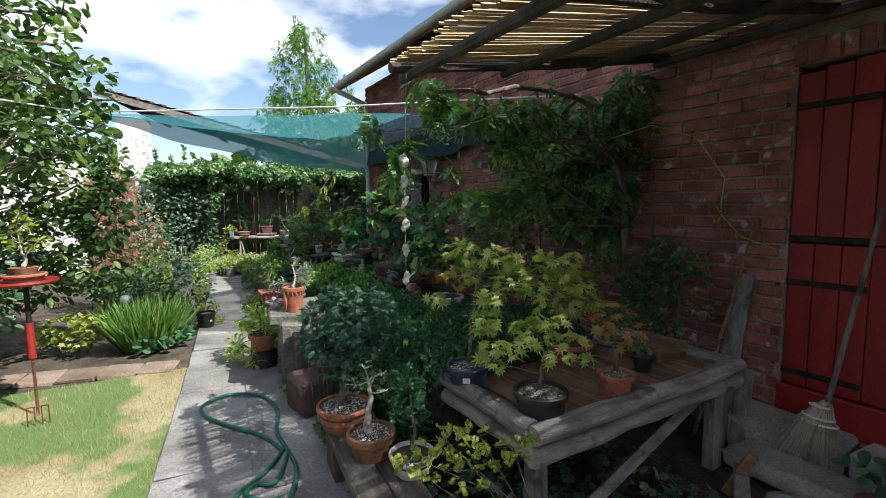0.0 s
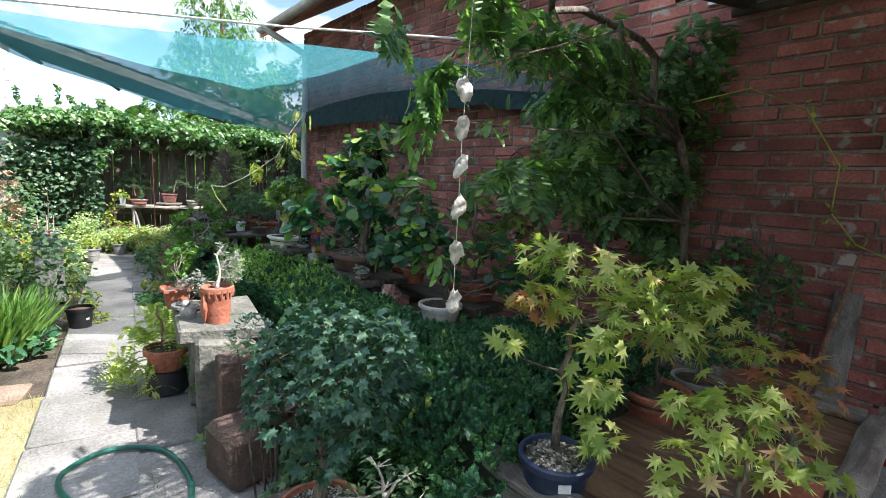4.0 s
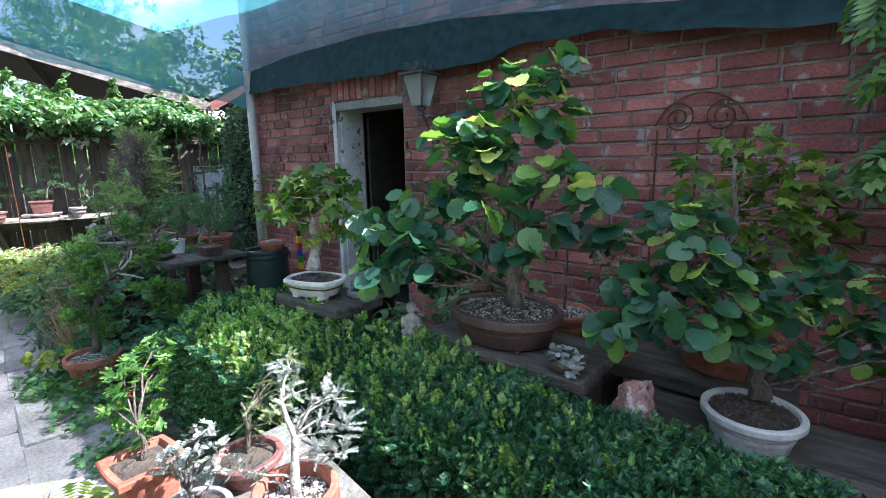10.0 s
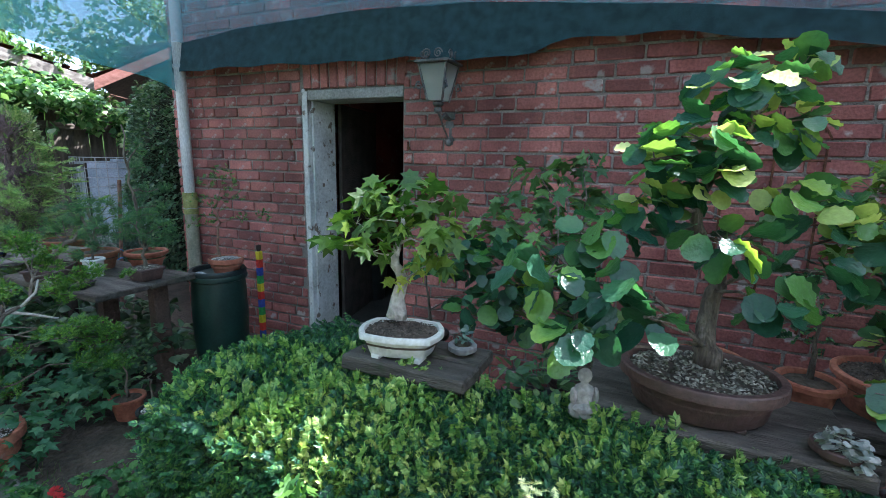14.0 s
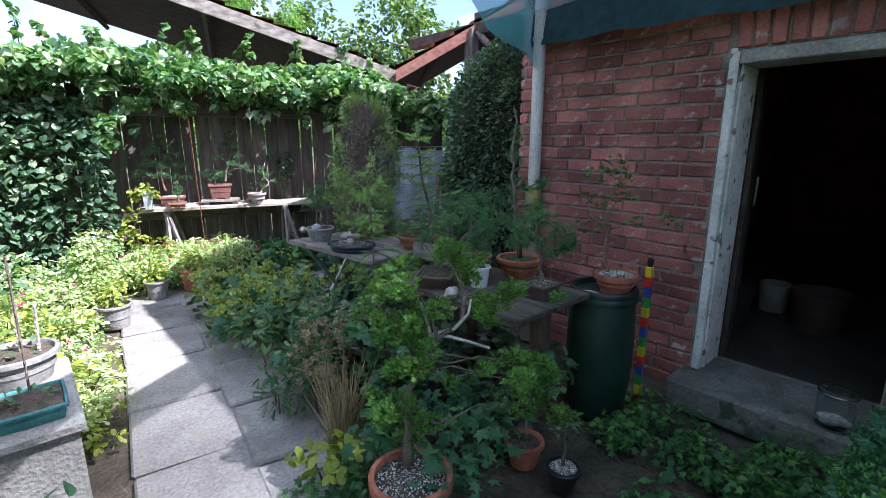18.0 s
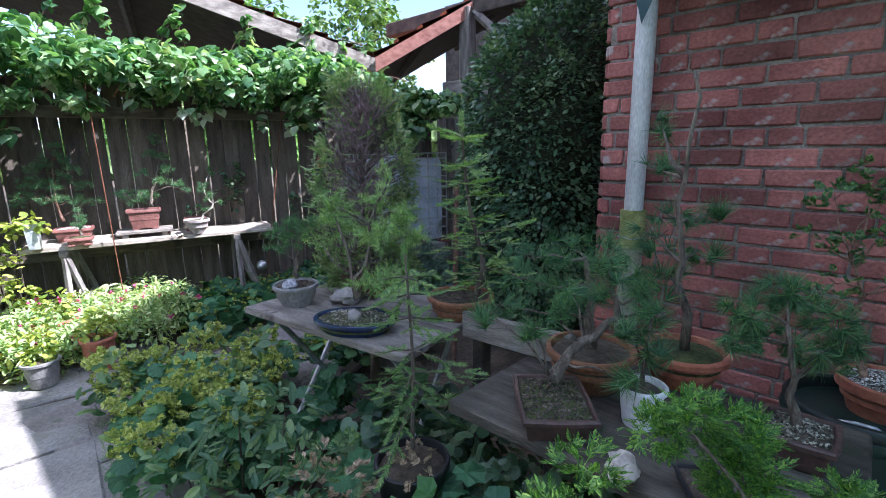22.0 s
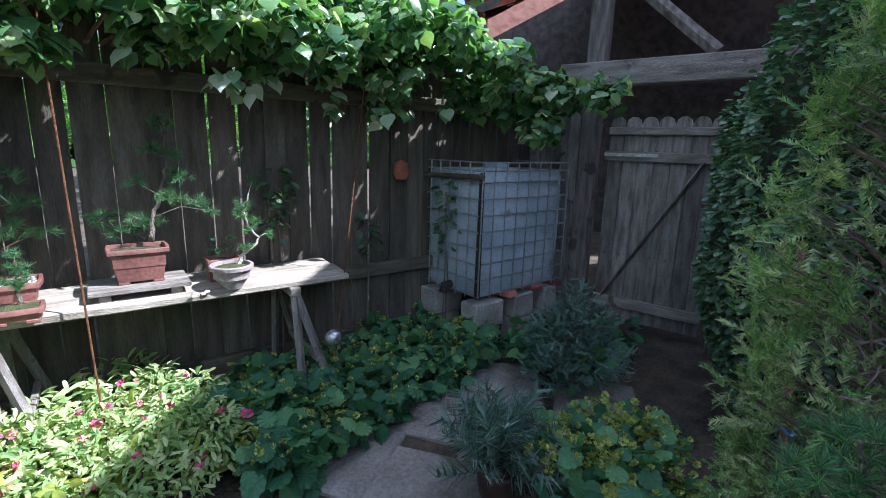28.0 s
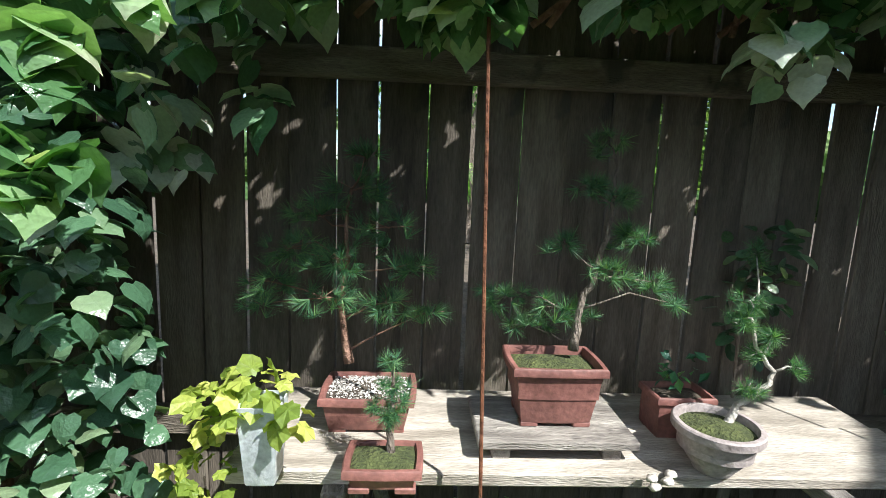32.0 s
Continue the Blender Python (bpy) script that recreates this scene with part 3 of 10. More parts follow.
while bz < WALL_TOP - 0.05:
    y = -2.0 - rng.uniform(0, 0.25)
    while y < WALL_END - 0.04:
        head = rng.random() < (0.5 if row % 5 == 3 else 0.1)
        ln = 0.125 if head else 0.25
        y0, y1 = y, min(y + ln, WALL_END)
        y += ln
        cy, cz = (y0 + y1) / 2, bz + 0.0375
        skip = False
        for o, arch in ((DOOR, 2.42), (WAY, 2.215)):
            if y1 > o[0] + 0.005 and y0 < o[1] + (0.045 if o is WAY else -0.005) and bz > o[2] - 0.06 and bz < arch - 0.02:
                if y0 < o[0] - 0.04:
                    y1 = o[0]
                elif y1 > o[1] + (0.09 if o is WAY else 0.04):
                    y0 = o[1] + (0.048 if o is WAY else 0)
                else:
                    skip = True
        if skip or y1 - y0 < 0.04:
            continue
        cy = (y0 + y1) / 2
        whole = abs((y1 - y0) - ln) < 0.004
        px = 0.0 + rng.normal(0, 0.0022)
        if whole and len(near_bricks) < 300 and 7.5 < cy < 10.75 and 0.35 < bz < 2.15:
            near_bricks.append((head, px, cy, cz))
        else:
            far_bricks.box((px, cy, cz), (0.03, y1 - y0 - 0.012, 0.068), 0.006, wob=0.0015)
    bz += course
    row += 1
for o, z0, z1 in ((DOOR, 2.275, 2.405), (WAY, 1.995, 2.2)):
    k = int((o[1] - o[0] + 0.1) / 0.078)
    for i in range(k):
        cy = o[0] - 0.03 + (i + 0.5) * (o[1] - o[0] + 0.06) / k
        far_bricks.box((-0.004, cy, (z0 + z1) / 2), (0.03, 0.066, z1 - z0), 0.006, turn=((cy - (o[0] + o[1]) / 2) * -6, 0, 0), wob=0.0015)
for cz in np.arange(0.06, 3.45, course):
    far_bricks.box((0.12, WALL_END, cz), (0.24, 0.03, 0.068), 0.006, wob=0.0015)

# doorway: limewashed jamb, lintel, sill, dark room
jamb = Shape()
jamb.box((0.05, WAY[1] + 0.022, 1.07), (0.12, 0.045, 1.86), 0.006, wob=0.003)
jamb.box((0.17, WAY[1] - 0.006, 1.07), (0.26, 0.012, 1.84), 0.002)
structure("door_frame", jamb, PLASTER, "flaking white limewashed door jamb")
lint = Shape()
lint.box((0.13, (WAY[0] + WAY[1]) / 2, WAY[3] - 0.035), (0.27, WAY[1] - WAY[0], 0.07), 0.006)
structure("door_lintel", lint, CONCRETE, "mossy concrete lintel over the doorway")
sill = Shape()
sill.box((0.02, 8.9, 0.08), (0.5, 1.02, 0.2), 0.02, wob=0.006)
structure("door_sill", sill, SILL_STONE, "worn concrete threshold")
for yy, zz in ((9.47, 1.62), (9.47, 0.9), (8.47, 1.6)):
    hk = thing("door_pintle", (0, yy, zz), "rusty iron pintle set in the brick wall", "hinge", "pintles of the doorway")
    part("pin", Shape().tube([(-0.03, 0, -0.02), (-0.03, 0, 0.03)], 0.008, 6), RUST, hk)
    part("spike", Shape().tube([(0.01, 0, -0.01), (-0.03, 0, -0.01)], 0.009, 6), RUST, hk)

# red plank door
rd = thing("red_door", (0.0, (DOOR[0] + DOOR[1]) / 2, DOOR[2]), "red painted plank door with black strap hinges, closed", "door")
dw, dh = DOOR[1] - DOOR[0], DOOR[3] - DOOR[2]
for i in range(8):
    w = dw / 8
    cy = -dw / 2 + (i + 0.5) * w
    top = dh - 0.05 * (2 * cy / dw) ** 2 - 0.008
    lo, hi = 0.2, top
    part("board", Shape().box((0.035, cy, (1.06 + hi) / 2), (0.04, w - 0.004, hi - 1.06), 0.004), RED_PAINT, rd)
    part("board", Shape().box((0.035, cy, (lo + 1.052) / 2), (0.04, w - 0.004, 1.052 - lo), 0.004), RED_PAINT, rd)
part("bottom_board", Shape().box((0.02, 0, 0.09), (0.07, dw + 0.04, 0.2), 0.008), RED_PAINT, rd)
for zz, sgn in ((1.84, 1), (0.82, 1), (1.08, 1), (0.28, 1), (1.62, -1), (0.72, -1)):
    part("strap_hinge", Shape().box((0.008, sgn * (dw / 2 - 0.17), zz), (0.012, 0.42, 0.034), 0.003).tube([(0.0, sgn * (dw / 2 + 0.04), zz - 0.03), (0.0, sgn * (dw / 2 + 0.04), zz + 0.03)], 0.014, 8), IRON, rd, "black iron strap hinge")

# downpipe
dp = thing("downpipe", (-0.075, 10.55, 0.0), "grey zinc downpipe with a mossy cast-iron foot", "downpipe")
part("pipe", Shape().tube([(-0.56, 0.1, 3.46), (-0.5, 0.08, 3.4), (-0.02, 0.02, 3.2), (0, 0, 3.1), (0, 0, 1.18)], 0.043, 16), PIPE, dp)
part("collar", Shape().tube([(0, 0, 1.02), (0, 0, 1.2)], 0.058, 16), PIPE_LICHEN, dp, "socket covered in yellow-green lichen")
part("wire", Shape().tube([(0.062 * math.cos(q), 0.062 * math.sin(q), 1.07 + 0.004 * math.sin(5 * q)) for q in np.linspace(0, 12.5, 50)], 0.003, 5), GALV, dp, "wire wound round the socket")
part("foot", Shape().tube([(0, 0, 0.0), (0, 0, 1.15)], 0.052, 16), PIPE_MOSS, dp, "mossy cast-iron foot of the pipe")
part("clip", Shape().tube([(0, 0, 2.2), (0, 0, 2.225)], 0.05, 16), GALV, dp)

# path slabs and other paving
slab_spots = []
y = 1.2
while y < 13.6:
    ln = 0.62 + rng.uniform(-0.04, 0.1)
    for c in range(2):
        off = 0.3 * c
        slab_spots.append((strip_x(y) + 0.27 + 0.53 * c, y + ln / 2 + off, 0.515, ln - 0.02, 7.1))
    y += ln
slab_spots += [(-2.45 + 0.53 * i, 4.2 + 0.6 * j, 0.51, 0.58, 7.1) for i in range(1) for j in range(4)]
slab_spots += [(-1.25, 12.95, 0.7, 0.55, -17), (-0.55, 13.05, 0.62, 0.55, -20), (0.1, 12.9, 0.6, 0.55, -17), (-0.75, 12.45, 0.62, 0.55, -17), (-0.1, 12.35, 0.6, 0.5, -14), (0.65, 13.3, 0.55, 0.5, -30), (0.75, 12.7, 0.6, 0.5, -20), (-1.85, 12.95, 0.6, 0.55, -10), (-0.55, 13.6, 0.62, 0.55, -20), (0.08, 13.42, 0.6, 0.5, -18)]

# fence behind the bench
def fence_y(x):
    return 15.0 - 0.31 * (x + 1.4)


fence = thing("fence", (0, fence_y(0), 0), "weathered grey vertical board fence with narrow gaps", "fence")
fence["kind"] = "structure"
fx = -4.1
FENCE_TURN = math.degrees(math.atan(-0.31))
while fx < 2.05:
    w = rng.uniform(0.125, 0.155)
    h = 2.12 + rng.normal(0, 0.02)
    cx = fx + w / 2
    part("board", Shape().box((0, 0, h / 2), (w * 1.047, 0.022, h), 0.003, wob=0.002), FENCE, fence, at=(cx, fence_y(cx) - fence_y(0) + rng.normal(0, 0.003), 0.05)).rotation_euler = (0, rng.normal(0, 0.004), radians(FENCE_TURN))
    fx += w + (rng.choice([0.003, 0.008, 0.014], p=[0.4, 0.25, 0.35]))
for zz, hh in ((1.86, 0.1), (0.62, 0.1), (0.1, 0.16)):
    r = part("rail", Shape().box((0, -0.04, 0), (6.4, 0.05, hh), 0.006), FENCE_RAIL, fence, at=(-1.0, fence_y(-1.0) - fence_y(0), zz))
    r.rotation_euler = (0, 0, radians(FENCE_TURN))
for px in (-3.9, -2.6, 0.62):
    part("post", Shape().box((0, 0.07, 1.1), (0.1, 0.1, 2.2), 0.008), WOOD_GREY_Z, fence, at=(px, fence_y(px) - fence_y(0), 0)).rotation_euler = (0, 0, radians(FENCE_TURN))

# tiled roofs behind the fence
def shed_roof(name, a, b, back, label, rows=13):
    """A roof seen from its verge: from the low end a to the high end b, running back."""
    a, b, back = np.array(a), np.array(b), np.array(back)
    s = Shape()
    n = 9
    nrm = np.cross(b - a, back)
    nrm /= np.linalg.norm(nrm)
    if nrm[2] < 0:
        nrm = -nrm
    for i in range(rows):
        p, q = a + (b - a) * i / rows, a + (b - a) * (i + 1.12) / rows
        for j in range(n):
            o, w = back * j / n, back / n
            e = [p + o, q + o, q + o + w * 0.97, p + o + w * 0.97]
            lift = nrm * 0.045
            mid = [(e[0] + e[3]) / 2 + nrm * 0.07, (e[1] + e[2]) / 2 + nrm * 0.03]
            s.add([e[0] + lift, e[1], e[2], e[3] + lift, mid[0], mid[1], e[0] + lift - nrm * 0.03, e[3] + lift - nrm * 0.03], [(0, 4, 5, 1), (4, 3, 2, 5), (0, 6, 7, 3, 4)])
    roof_ob = thing(name, (0, 0, 0), label, "roof")
    roof_ob["kind"] = "structure"
    part("tiles", s, TILE, roof_ob, smooth=0)
    d = Shape()
    u = nrm * -0.03
    d.add([a + u, b + u, b + back + u, a + back + u, a + u * 2, b + u * 2, b + back + u * 2, a + back + u * 2], [(0, 1, 2, 3), (7, 6, 5, 4), (0, 4, 5, 1), (1, 5, 6, 2), (2, 6, 7, 3), (3, 7, 4, 0)])
    part("boarding", d, WOOD_DARK, roof_ob, smooth=0)
    v = Shape()
    up = np.array([0, 0, 1.0])
    bw = back / np.linalg.norm(back) * 0.03
    v.add([a - bw - up * 0.17, b - bw - up * 0.17, b - bw - up * 0.02, a - bw - up * 0.02, a - up * 0.17, b - up * 0.17, b - up * 0.02, a - up * 0.02], [(0, 1, 2, 3), (7, 6, 5, 4), (0, 4, 5, 1), (3, 2, 6, 7), (0, 3, 7, 4), (1, 5, 6, 2)])
    part("barge_board", v, WOOD_GREY_X if name == "shed_roof" else VERGE_RED, roof_ob, smooth=0)
    for k in (0.12, 0.4, 0.68, 0.95):
        m = a + (b - a) * k
        part("rafter", Shape().tube([m - up * 0.12, m + back - up * 0.12], 0.05, 4), WOOD_DARK, roof_ob)
    return roof_ob


shed_roof("shed_roof", (1.25, 13.98, 2.5), (-4.3, 15.75, 4.1), (1.2, 3.8, 0.0), "red tiled lean-to roof behind the fence with a grey barge board", 22)
shed_roof("carport_roof", (1.2, 13.93, 2.5), (5.4, 11.25, 5.3), (2.6, 3.6, 0.0), "red tiled roof of the open shed behind the gate", 18)
sw2 = Shape()
block(sw2, 7.2, 7.4, 10.8, 18.3, 0, 5.0)
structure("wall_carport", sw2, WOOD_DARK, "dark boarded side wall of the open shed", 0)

# gate and timber frame of the shed
gf = thing("shed_frame", (2.1, 12.7, 0), "weathered grey timber posts and beam of the open shed", "timber frame")
gf["kind"] = "structure"
part("post", Shape().box((0.02, 0.68, 1.5), (0.15, 0.15, 3.1), 0.01), WOOD_GREY_Z, gf)
part("post", Shape().box((0.0, -0.48, 1.02), (0.12, 0.12, 2.1), 0.01), WOOD_GREY_Z, gf)
part("post", Shape().box((0.0, -1.75, 1.5), (0.15, 0.15, 3.6), 0.01), WOOD_GREY_Z, gf)
part("beam", Shape().box((-0.06, -0.55, 2.17), (0.14, 3.0, 0.19), 0.01), WOOD_GREY, gf)
part("brace", Shape().tube([(0.05, 0.6, 3.0), (0.05, -0.2, 2.3)], 0.05, 4), WOOD_GREY_Z, gf)
part("purlin", Shape().box((0.1, 0.1, 3.05), (0.14, 4.0, 0.16), 0.01), WOOD_DARK, gf)
part("tie", Shape().tube([(0.1, 0.66, 2.95), (3.5, 1.2, 2.95)], 0.07, 4), WOOD_DARK, gf)
for i in range(5):
    part("board", Shape().box((0.0, -0.62 - 0.145 * i, 0.95), (0.022, 0.14, 1.75), 0.003, wob=0.002), WOOD_GREY_Z, gf)
for i in range(3):
    part("board", Shape().box((0.02, 0.8 + 0.15 * i, 1.0), (0.022, 0.145, 2.0), 0.003, wob=0.002), WOOD_GREY_Z, gf)
gate = thing("wooden_gate", (2.05, 12.76, 0.12), "weathered grey plank gate with a diagonal brace, closed", "gate", turn=0)
gw = 0.86
for i in range(7):
    w = gw / 7
    yy = -gw / 2 + (i + 0.5) * w
    s = Shape()
    s.box((0, 0, 0.83), (0.02, w - 0.004, 1.66), 0.003, wob=0.001)
    s.tube([(-0.01, 0, 1.655), (0.01, 0, 1.655)], w / 2 - 0.003, 10)
    part("board", s, WOOD_GREY_Z, gate, at=(0, yy, 0))
part("top_rail", Shape().box((-0.025, 0, 1.6), (0.03, gw, 0.06), 0.004), WOOD_GREY, gate)
part("upper_rail", Shape().box((-0.025, 0, 1.4), (0.03, gw + 0.04, 0.08), 0.004), WOOD_GREY, gate)
part("lower_rail", Shape().box((-0.025, 0, 0.16), (0.03, gw, 0.09), 0.004), WOOD_GREY, gate)
part("brace", Shape().tube([(-0.028, 0.36, 0.2), (-0.028, -0.3, 1.37)], 0.045, 4, squash=0.35), WOOD_GREY_Z, gate)
part("strap_hinge", Shape().box((-0.045, 0.24, 1.41), (0.006, 0.42, 0.028), 0.002), GALV, gate, "galvanised strap hinge")
part("latch", Shape().box((-0.03, -0.37, 1.05), (0.02, 0.1, 0.03), 0.004), RUST, gate)

# reed canopy
can = thing("reed_canopy", (0, 2.1, 0), "reed mat canopy on dark wooden poles over the yard", "canopy")
reeds = Shape()
for yy in np.arange(-1.0, 5.08, 0.0125):
    dz = 0.012 * math.sin(yy * 9) + rng.normal(0, 0.004)
    a0, a1 = rng.normal(0, 0.02), rng.normal(0, 0.03)
    x1 = -2.16 + rng.normal(0, 0.025)
    reeds.tube([(-0.03, yy - 2.1 + a0 * 0.2, 2.57 + dz), (-1.1, yy - 2.1 + rng.normal(0, 0.003), 2.385 + dz), (x1, yy - 2.1 + a1 * 0.3, 2.215 + dz)], rng.uniform(0.0052, 0.0068), 4, caps=False)
part("reed_mat", reeds, REED, can, "sun-bleached reed mat")
for yy in (4.98, 4.0, 2.75, 1.4, 0.1, -0.9):
    part("rafter", Shape().tube([(-0.02, yy - 2.1, 2.53), (-1.1, yy - 2.1 + 0.05, 2.345), (-2.2, yy - 2.1, 2.165)], [0.03, 0.032, 0.026], 8), WOOD_DARK, can)
for xx, zz in ((-0.06, 2.49), (-0.75, 2.38), (-1.45, 2.25), (-2.1, 2.14)):
    part("purlin", Shape().tube([(xx, -3.1, zz), (xx + 0.02, 0.0, zz + 0.015), (xx, 2.95, zz)], [0.032, 0.034, 0.026], 8), WOOD_DARK, can)
part("post", Shape().tube([(-0.1, -2.0, 0), (-0.1, -2.0, 2.5)], 0.035, 8), WOOD_DARK, can)
part("flashing", Shape().box((-0.01, 1.6, 2.585), (0.05, 3.0, 0.03), 0.004), GALV, can)

# shade cloth
NET = bpy.data.materials.new("shade_net")
NET.use_nodes = True
nn, nl = NET.node_tree.nodes, NET.node_tree.links
npn, nout = nn["Principled BSDF"], nn["Material Output"]
npn.inputs["Base Color"].default_value, npn.inputs["Roughness"].default_value = (0.018, 0.085, 0.1, 1), 0.7
ntr, nte, nm1, nm2 = nn.new("ShaderNodeBsdfTranslucent"), nn.new("ShaderNodeBsdfTransparent"), nn.new("ShaderNodeMixShader"), nn.new("ShaderNodeMixShader")
ntr.inputs["Color"].default_value = (0.055, 0.21, 0.24, 1)
ntc, nno, nmr = nn.new("ShaderNodeTexCoord"), nn.new("ShaderNodeTexNoise"), nn.new("ShaderNodeMapRange")
nno.inputs["Scale"].default_value = 260.0
nl.new(ntc.outputs["Object"], nno.inputs["Vector"])
nl.new(nno.outputs["Fac"], nmr.inputs["Value"])
nmr.inputs["From Min"].default_value, nmr.inputs["From Max"].default_value = 0.35, 0.65
nmr.inputs["To Min"].default_value, nmr.inputs["To Max"].default_value = 0.24, 0.48
nm1.inputs[0].default_value = 0.8
nl.new(npn.outputs["BSDF"], nm1.inputs[1])
nl.new(ntr.outputs["BSDF"], nm1.inputs[2])
nl.new(nmr.outputs["Result"], nm2.inputs[0])
nl.new(nm1.outputs["Shader"], nm2.inputs[1])
nl.new(nte.outputs["BSDF"], nm2.inputs[2])
nl.new(nm2.outputs["Shader"], nout.inputs["Surface"])

NET_EDGE = NET.copy()
NET_EDGE.name = "folded_net"
for q in NET_EDGE.node_tree.nodes:
    if q.type == "MAP_RANGE":
        q.inputs["To Min"].default_value, q.inputs["To Max"].default_value = 0.1, 0.36
NET_DARK = surf("doubled_net", (0.008, 0.035, 0.042), (0.024, 0.07, 0.08), 14, 0.8, 0.4, 0, 300)
SA, SC, SD = np.array((-3.72, 7.85, 2.3)), np.array((-0.07, 10.62, 2.62)), np.array((-0.07, 5.75, 2.42))
sail = thing("shade_sail", (-1.8, 7.9, 2.3), "green knitted shade net stretched from the wall across the garden", "shade sail")
so = np.array((-1.8, 7.9, 2.3))
sheet, nu, nv = Shape(), 26, 22


def hem_z(y):
    """Height of the net where it is tied to the wall."""
    return np.interp(y, (5.75, 6.15, 6.95, 8.1, 8.9, 9.9, 10.6), (2.12, 2.18, 2.3, 2.43, 2.46, 2.44, 2.38))


pts = []
for i in range(nu):
    u = i / (nu - 1)
    near, far = SA + (SD - SA) * u, SA + (SC - SA) * u
    far = far + np.array((0.1, 0.35, 0)) * math.sin(u * math.pi)
    near = near + np.array((0.1, 0.5, 0.0)) * math.sin(u * math.pi)
    for j in range(nv):
        w = j / (nv - 1)
        p = near + (far - near) * w
        sag = -0.1 * math.sin(u * math.pi) * math.sin(w * math.pi) + 0.02 * noise.noise(Vector((p[0] * 2, p[1] * 2, 0)))
        pts.append(p + np.array((0, 0, sag + u ** 3 * (hem_z(p[1]) - p[2]))) - so)
sheet.add(pts, [(i * nv + j, (i + 1) * nv + j, (i + 1) * nv + j + 1, i * nv + j + 1) for i in range(nu - 1) for j in range(nv - 1)])
part("net", sheet, NET, sail, smooth=180)
flap, m = Shape(), 50
fv = []
for k in range(m):
    u = k / (m - 1)
    a = u * (nu - 1)
    i0 = int(min(a, nu - 2))
    p = pts[i0 * nv + nv - 1] * (1 - (a - i0)) + pts[(i0 + 1) * nv + nv - 1] * (a - i0)
    drop = 0.4 * min(1, u * 2.2) + 0.03 * math.sin(u * 11)
    for w in np.linspace(0, 1, 5):
        fv.append(p + np.array((0.03 * math.sin(u * 23) * w, 0.05 * math.sin(w * 3 + u * 8) * w, -drop * w)))
flap.add(fv, [(k * 5 + j, (k + 1) * 5 + j, (k + 1) * 5 + j + 1, k * 5 + j + 1) for k in range(m - 1) for j in range(4)])
part("hanging_edge", flap, NET_EDGE, sail, "hanging edge of the net", smooth=180)
flap2, fv = Shape(), []
for k in range(m):
    u = k / (m - 1)
    p = SD + (SC - SD) * u - so
    p[2] = hem_z(p[1] + so[1]) - so[2]
    low = np.interp(p[1] + so[1], (5.75, 6.3, 7.0, 7.5, 7.66, 8.0, 8.4, 9.5, 10.6), (1.99, 2.05, 2.17, 2.16, 2.1, 2.08, 2.13, 2.15, 2.16)) + 0.008 * math.sin(u * 60)
    for w in np.linspace(0, 1, 5):
        z = p[2] + (low - 2.3 - p[2]) * w
        fv.append((p[0] - 0.06 * w - 0.03 * math.sin(u * 17) * w, p[1], z))
flap2.add(fv, [(k * 5 + j, (k + 1) * 5 + j, (k + 1) * 5 + j + 1, k * 5 + j + 1) for k in range(m - 1) for j in range(4)])
part("wall_flap", flap2, NET_DARK, sail, "loose edge of the net along the wall", smooth=180)
cordm = surf("white_cord", (0.55, 0.56, 0.55), (0.75, 0.75, 0.72), 30, 0.7, 0.1)
part("cord", Shape().tube([SA - so, SA - so + np.array((-2.2, -0.9, 0.1))], 0.006, 6), cordm, sail)
part("hem_cord", Shape().tube([SA - so, (SA + SD) / 2 - so + np.array((0, 0, -0.03)), SD - so], 0.007, 6), cordm, sail)

# ---- leaf shapes (y along the leaf, z its face) ----
def leaf_oval(w):
    side = [(0.58, 0.14, 0.03), (0.92, 0.36, 0.06), (1.0, 0.62, 0.05), (0.66, 0.88, -0.01)]
    v = [(0, 0, 0)] + [(-w * a, y, z) for a, y, z in side] + [(0, 1, -0.06)] + [(w * a, y, z) for a, y, z in side[::-1]] + [(0, 0.36, 0), (0, 0.66, 0.01)]
    return v, [(0, 10, 2, 1), (10, 11, 3, 2), (11, 5, 4, 3), (0, 9, 8, 10), (10, 8, 7, 11), (11, 7, 6, 5)]


def leaf_wavy(w):
    """A broad leaf with a waved, toothed edge, folded along its midrib."""
    ys = (0.0, 0.1, 0.2, 0.32, 0.45, 0.58, 0.7, 0.81, 0.91, 1.0)
    half = [w * (math.sin(math.pi * y ** 0.85) ** 0.62) * (1.0 if i % 2 else 0.9) if 0 < y < 1 else 0.0 for i, y in enumerate(ys)]
    v = [(0, y, -0.1 * y * y) for y in ys]
    v += [(-h, min(1.0, y + 0.05), 0.09 * h / w + (0.03 if i % 2 else -0.02) - 0.1 * y * y) for i, (y, h) in enumerate(zip(ys, half))]
    v += [(h, min(1.0, y + 0.05), 0.09 * h / w + (0.03 if i % 2 else -0.02) - 0.1 * y * y) for i, (y, h) in enumerate(zip(ys, half))]
    f = []
    for i in range(9):
        f += [(i, i + 1, 11 + i, 10 + i), (i, 20 + i, 21 + i, i + 1)]
    return v, f


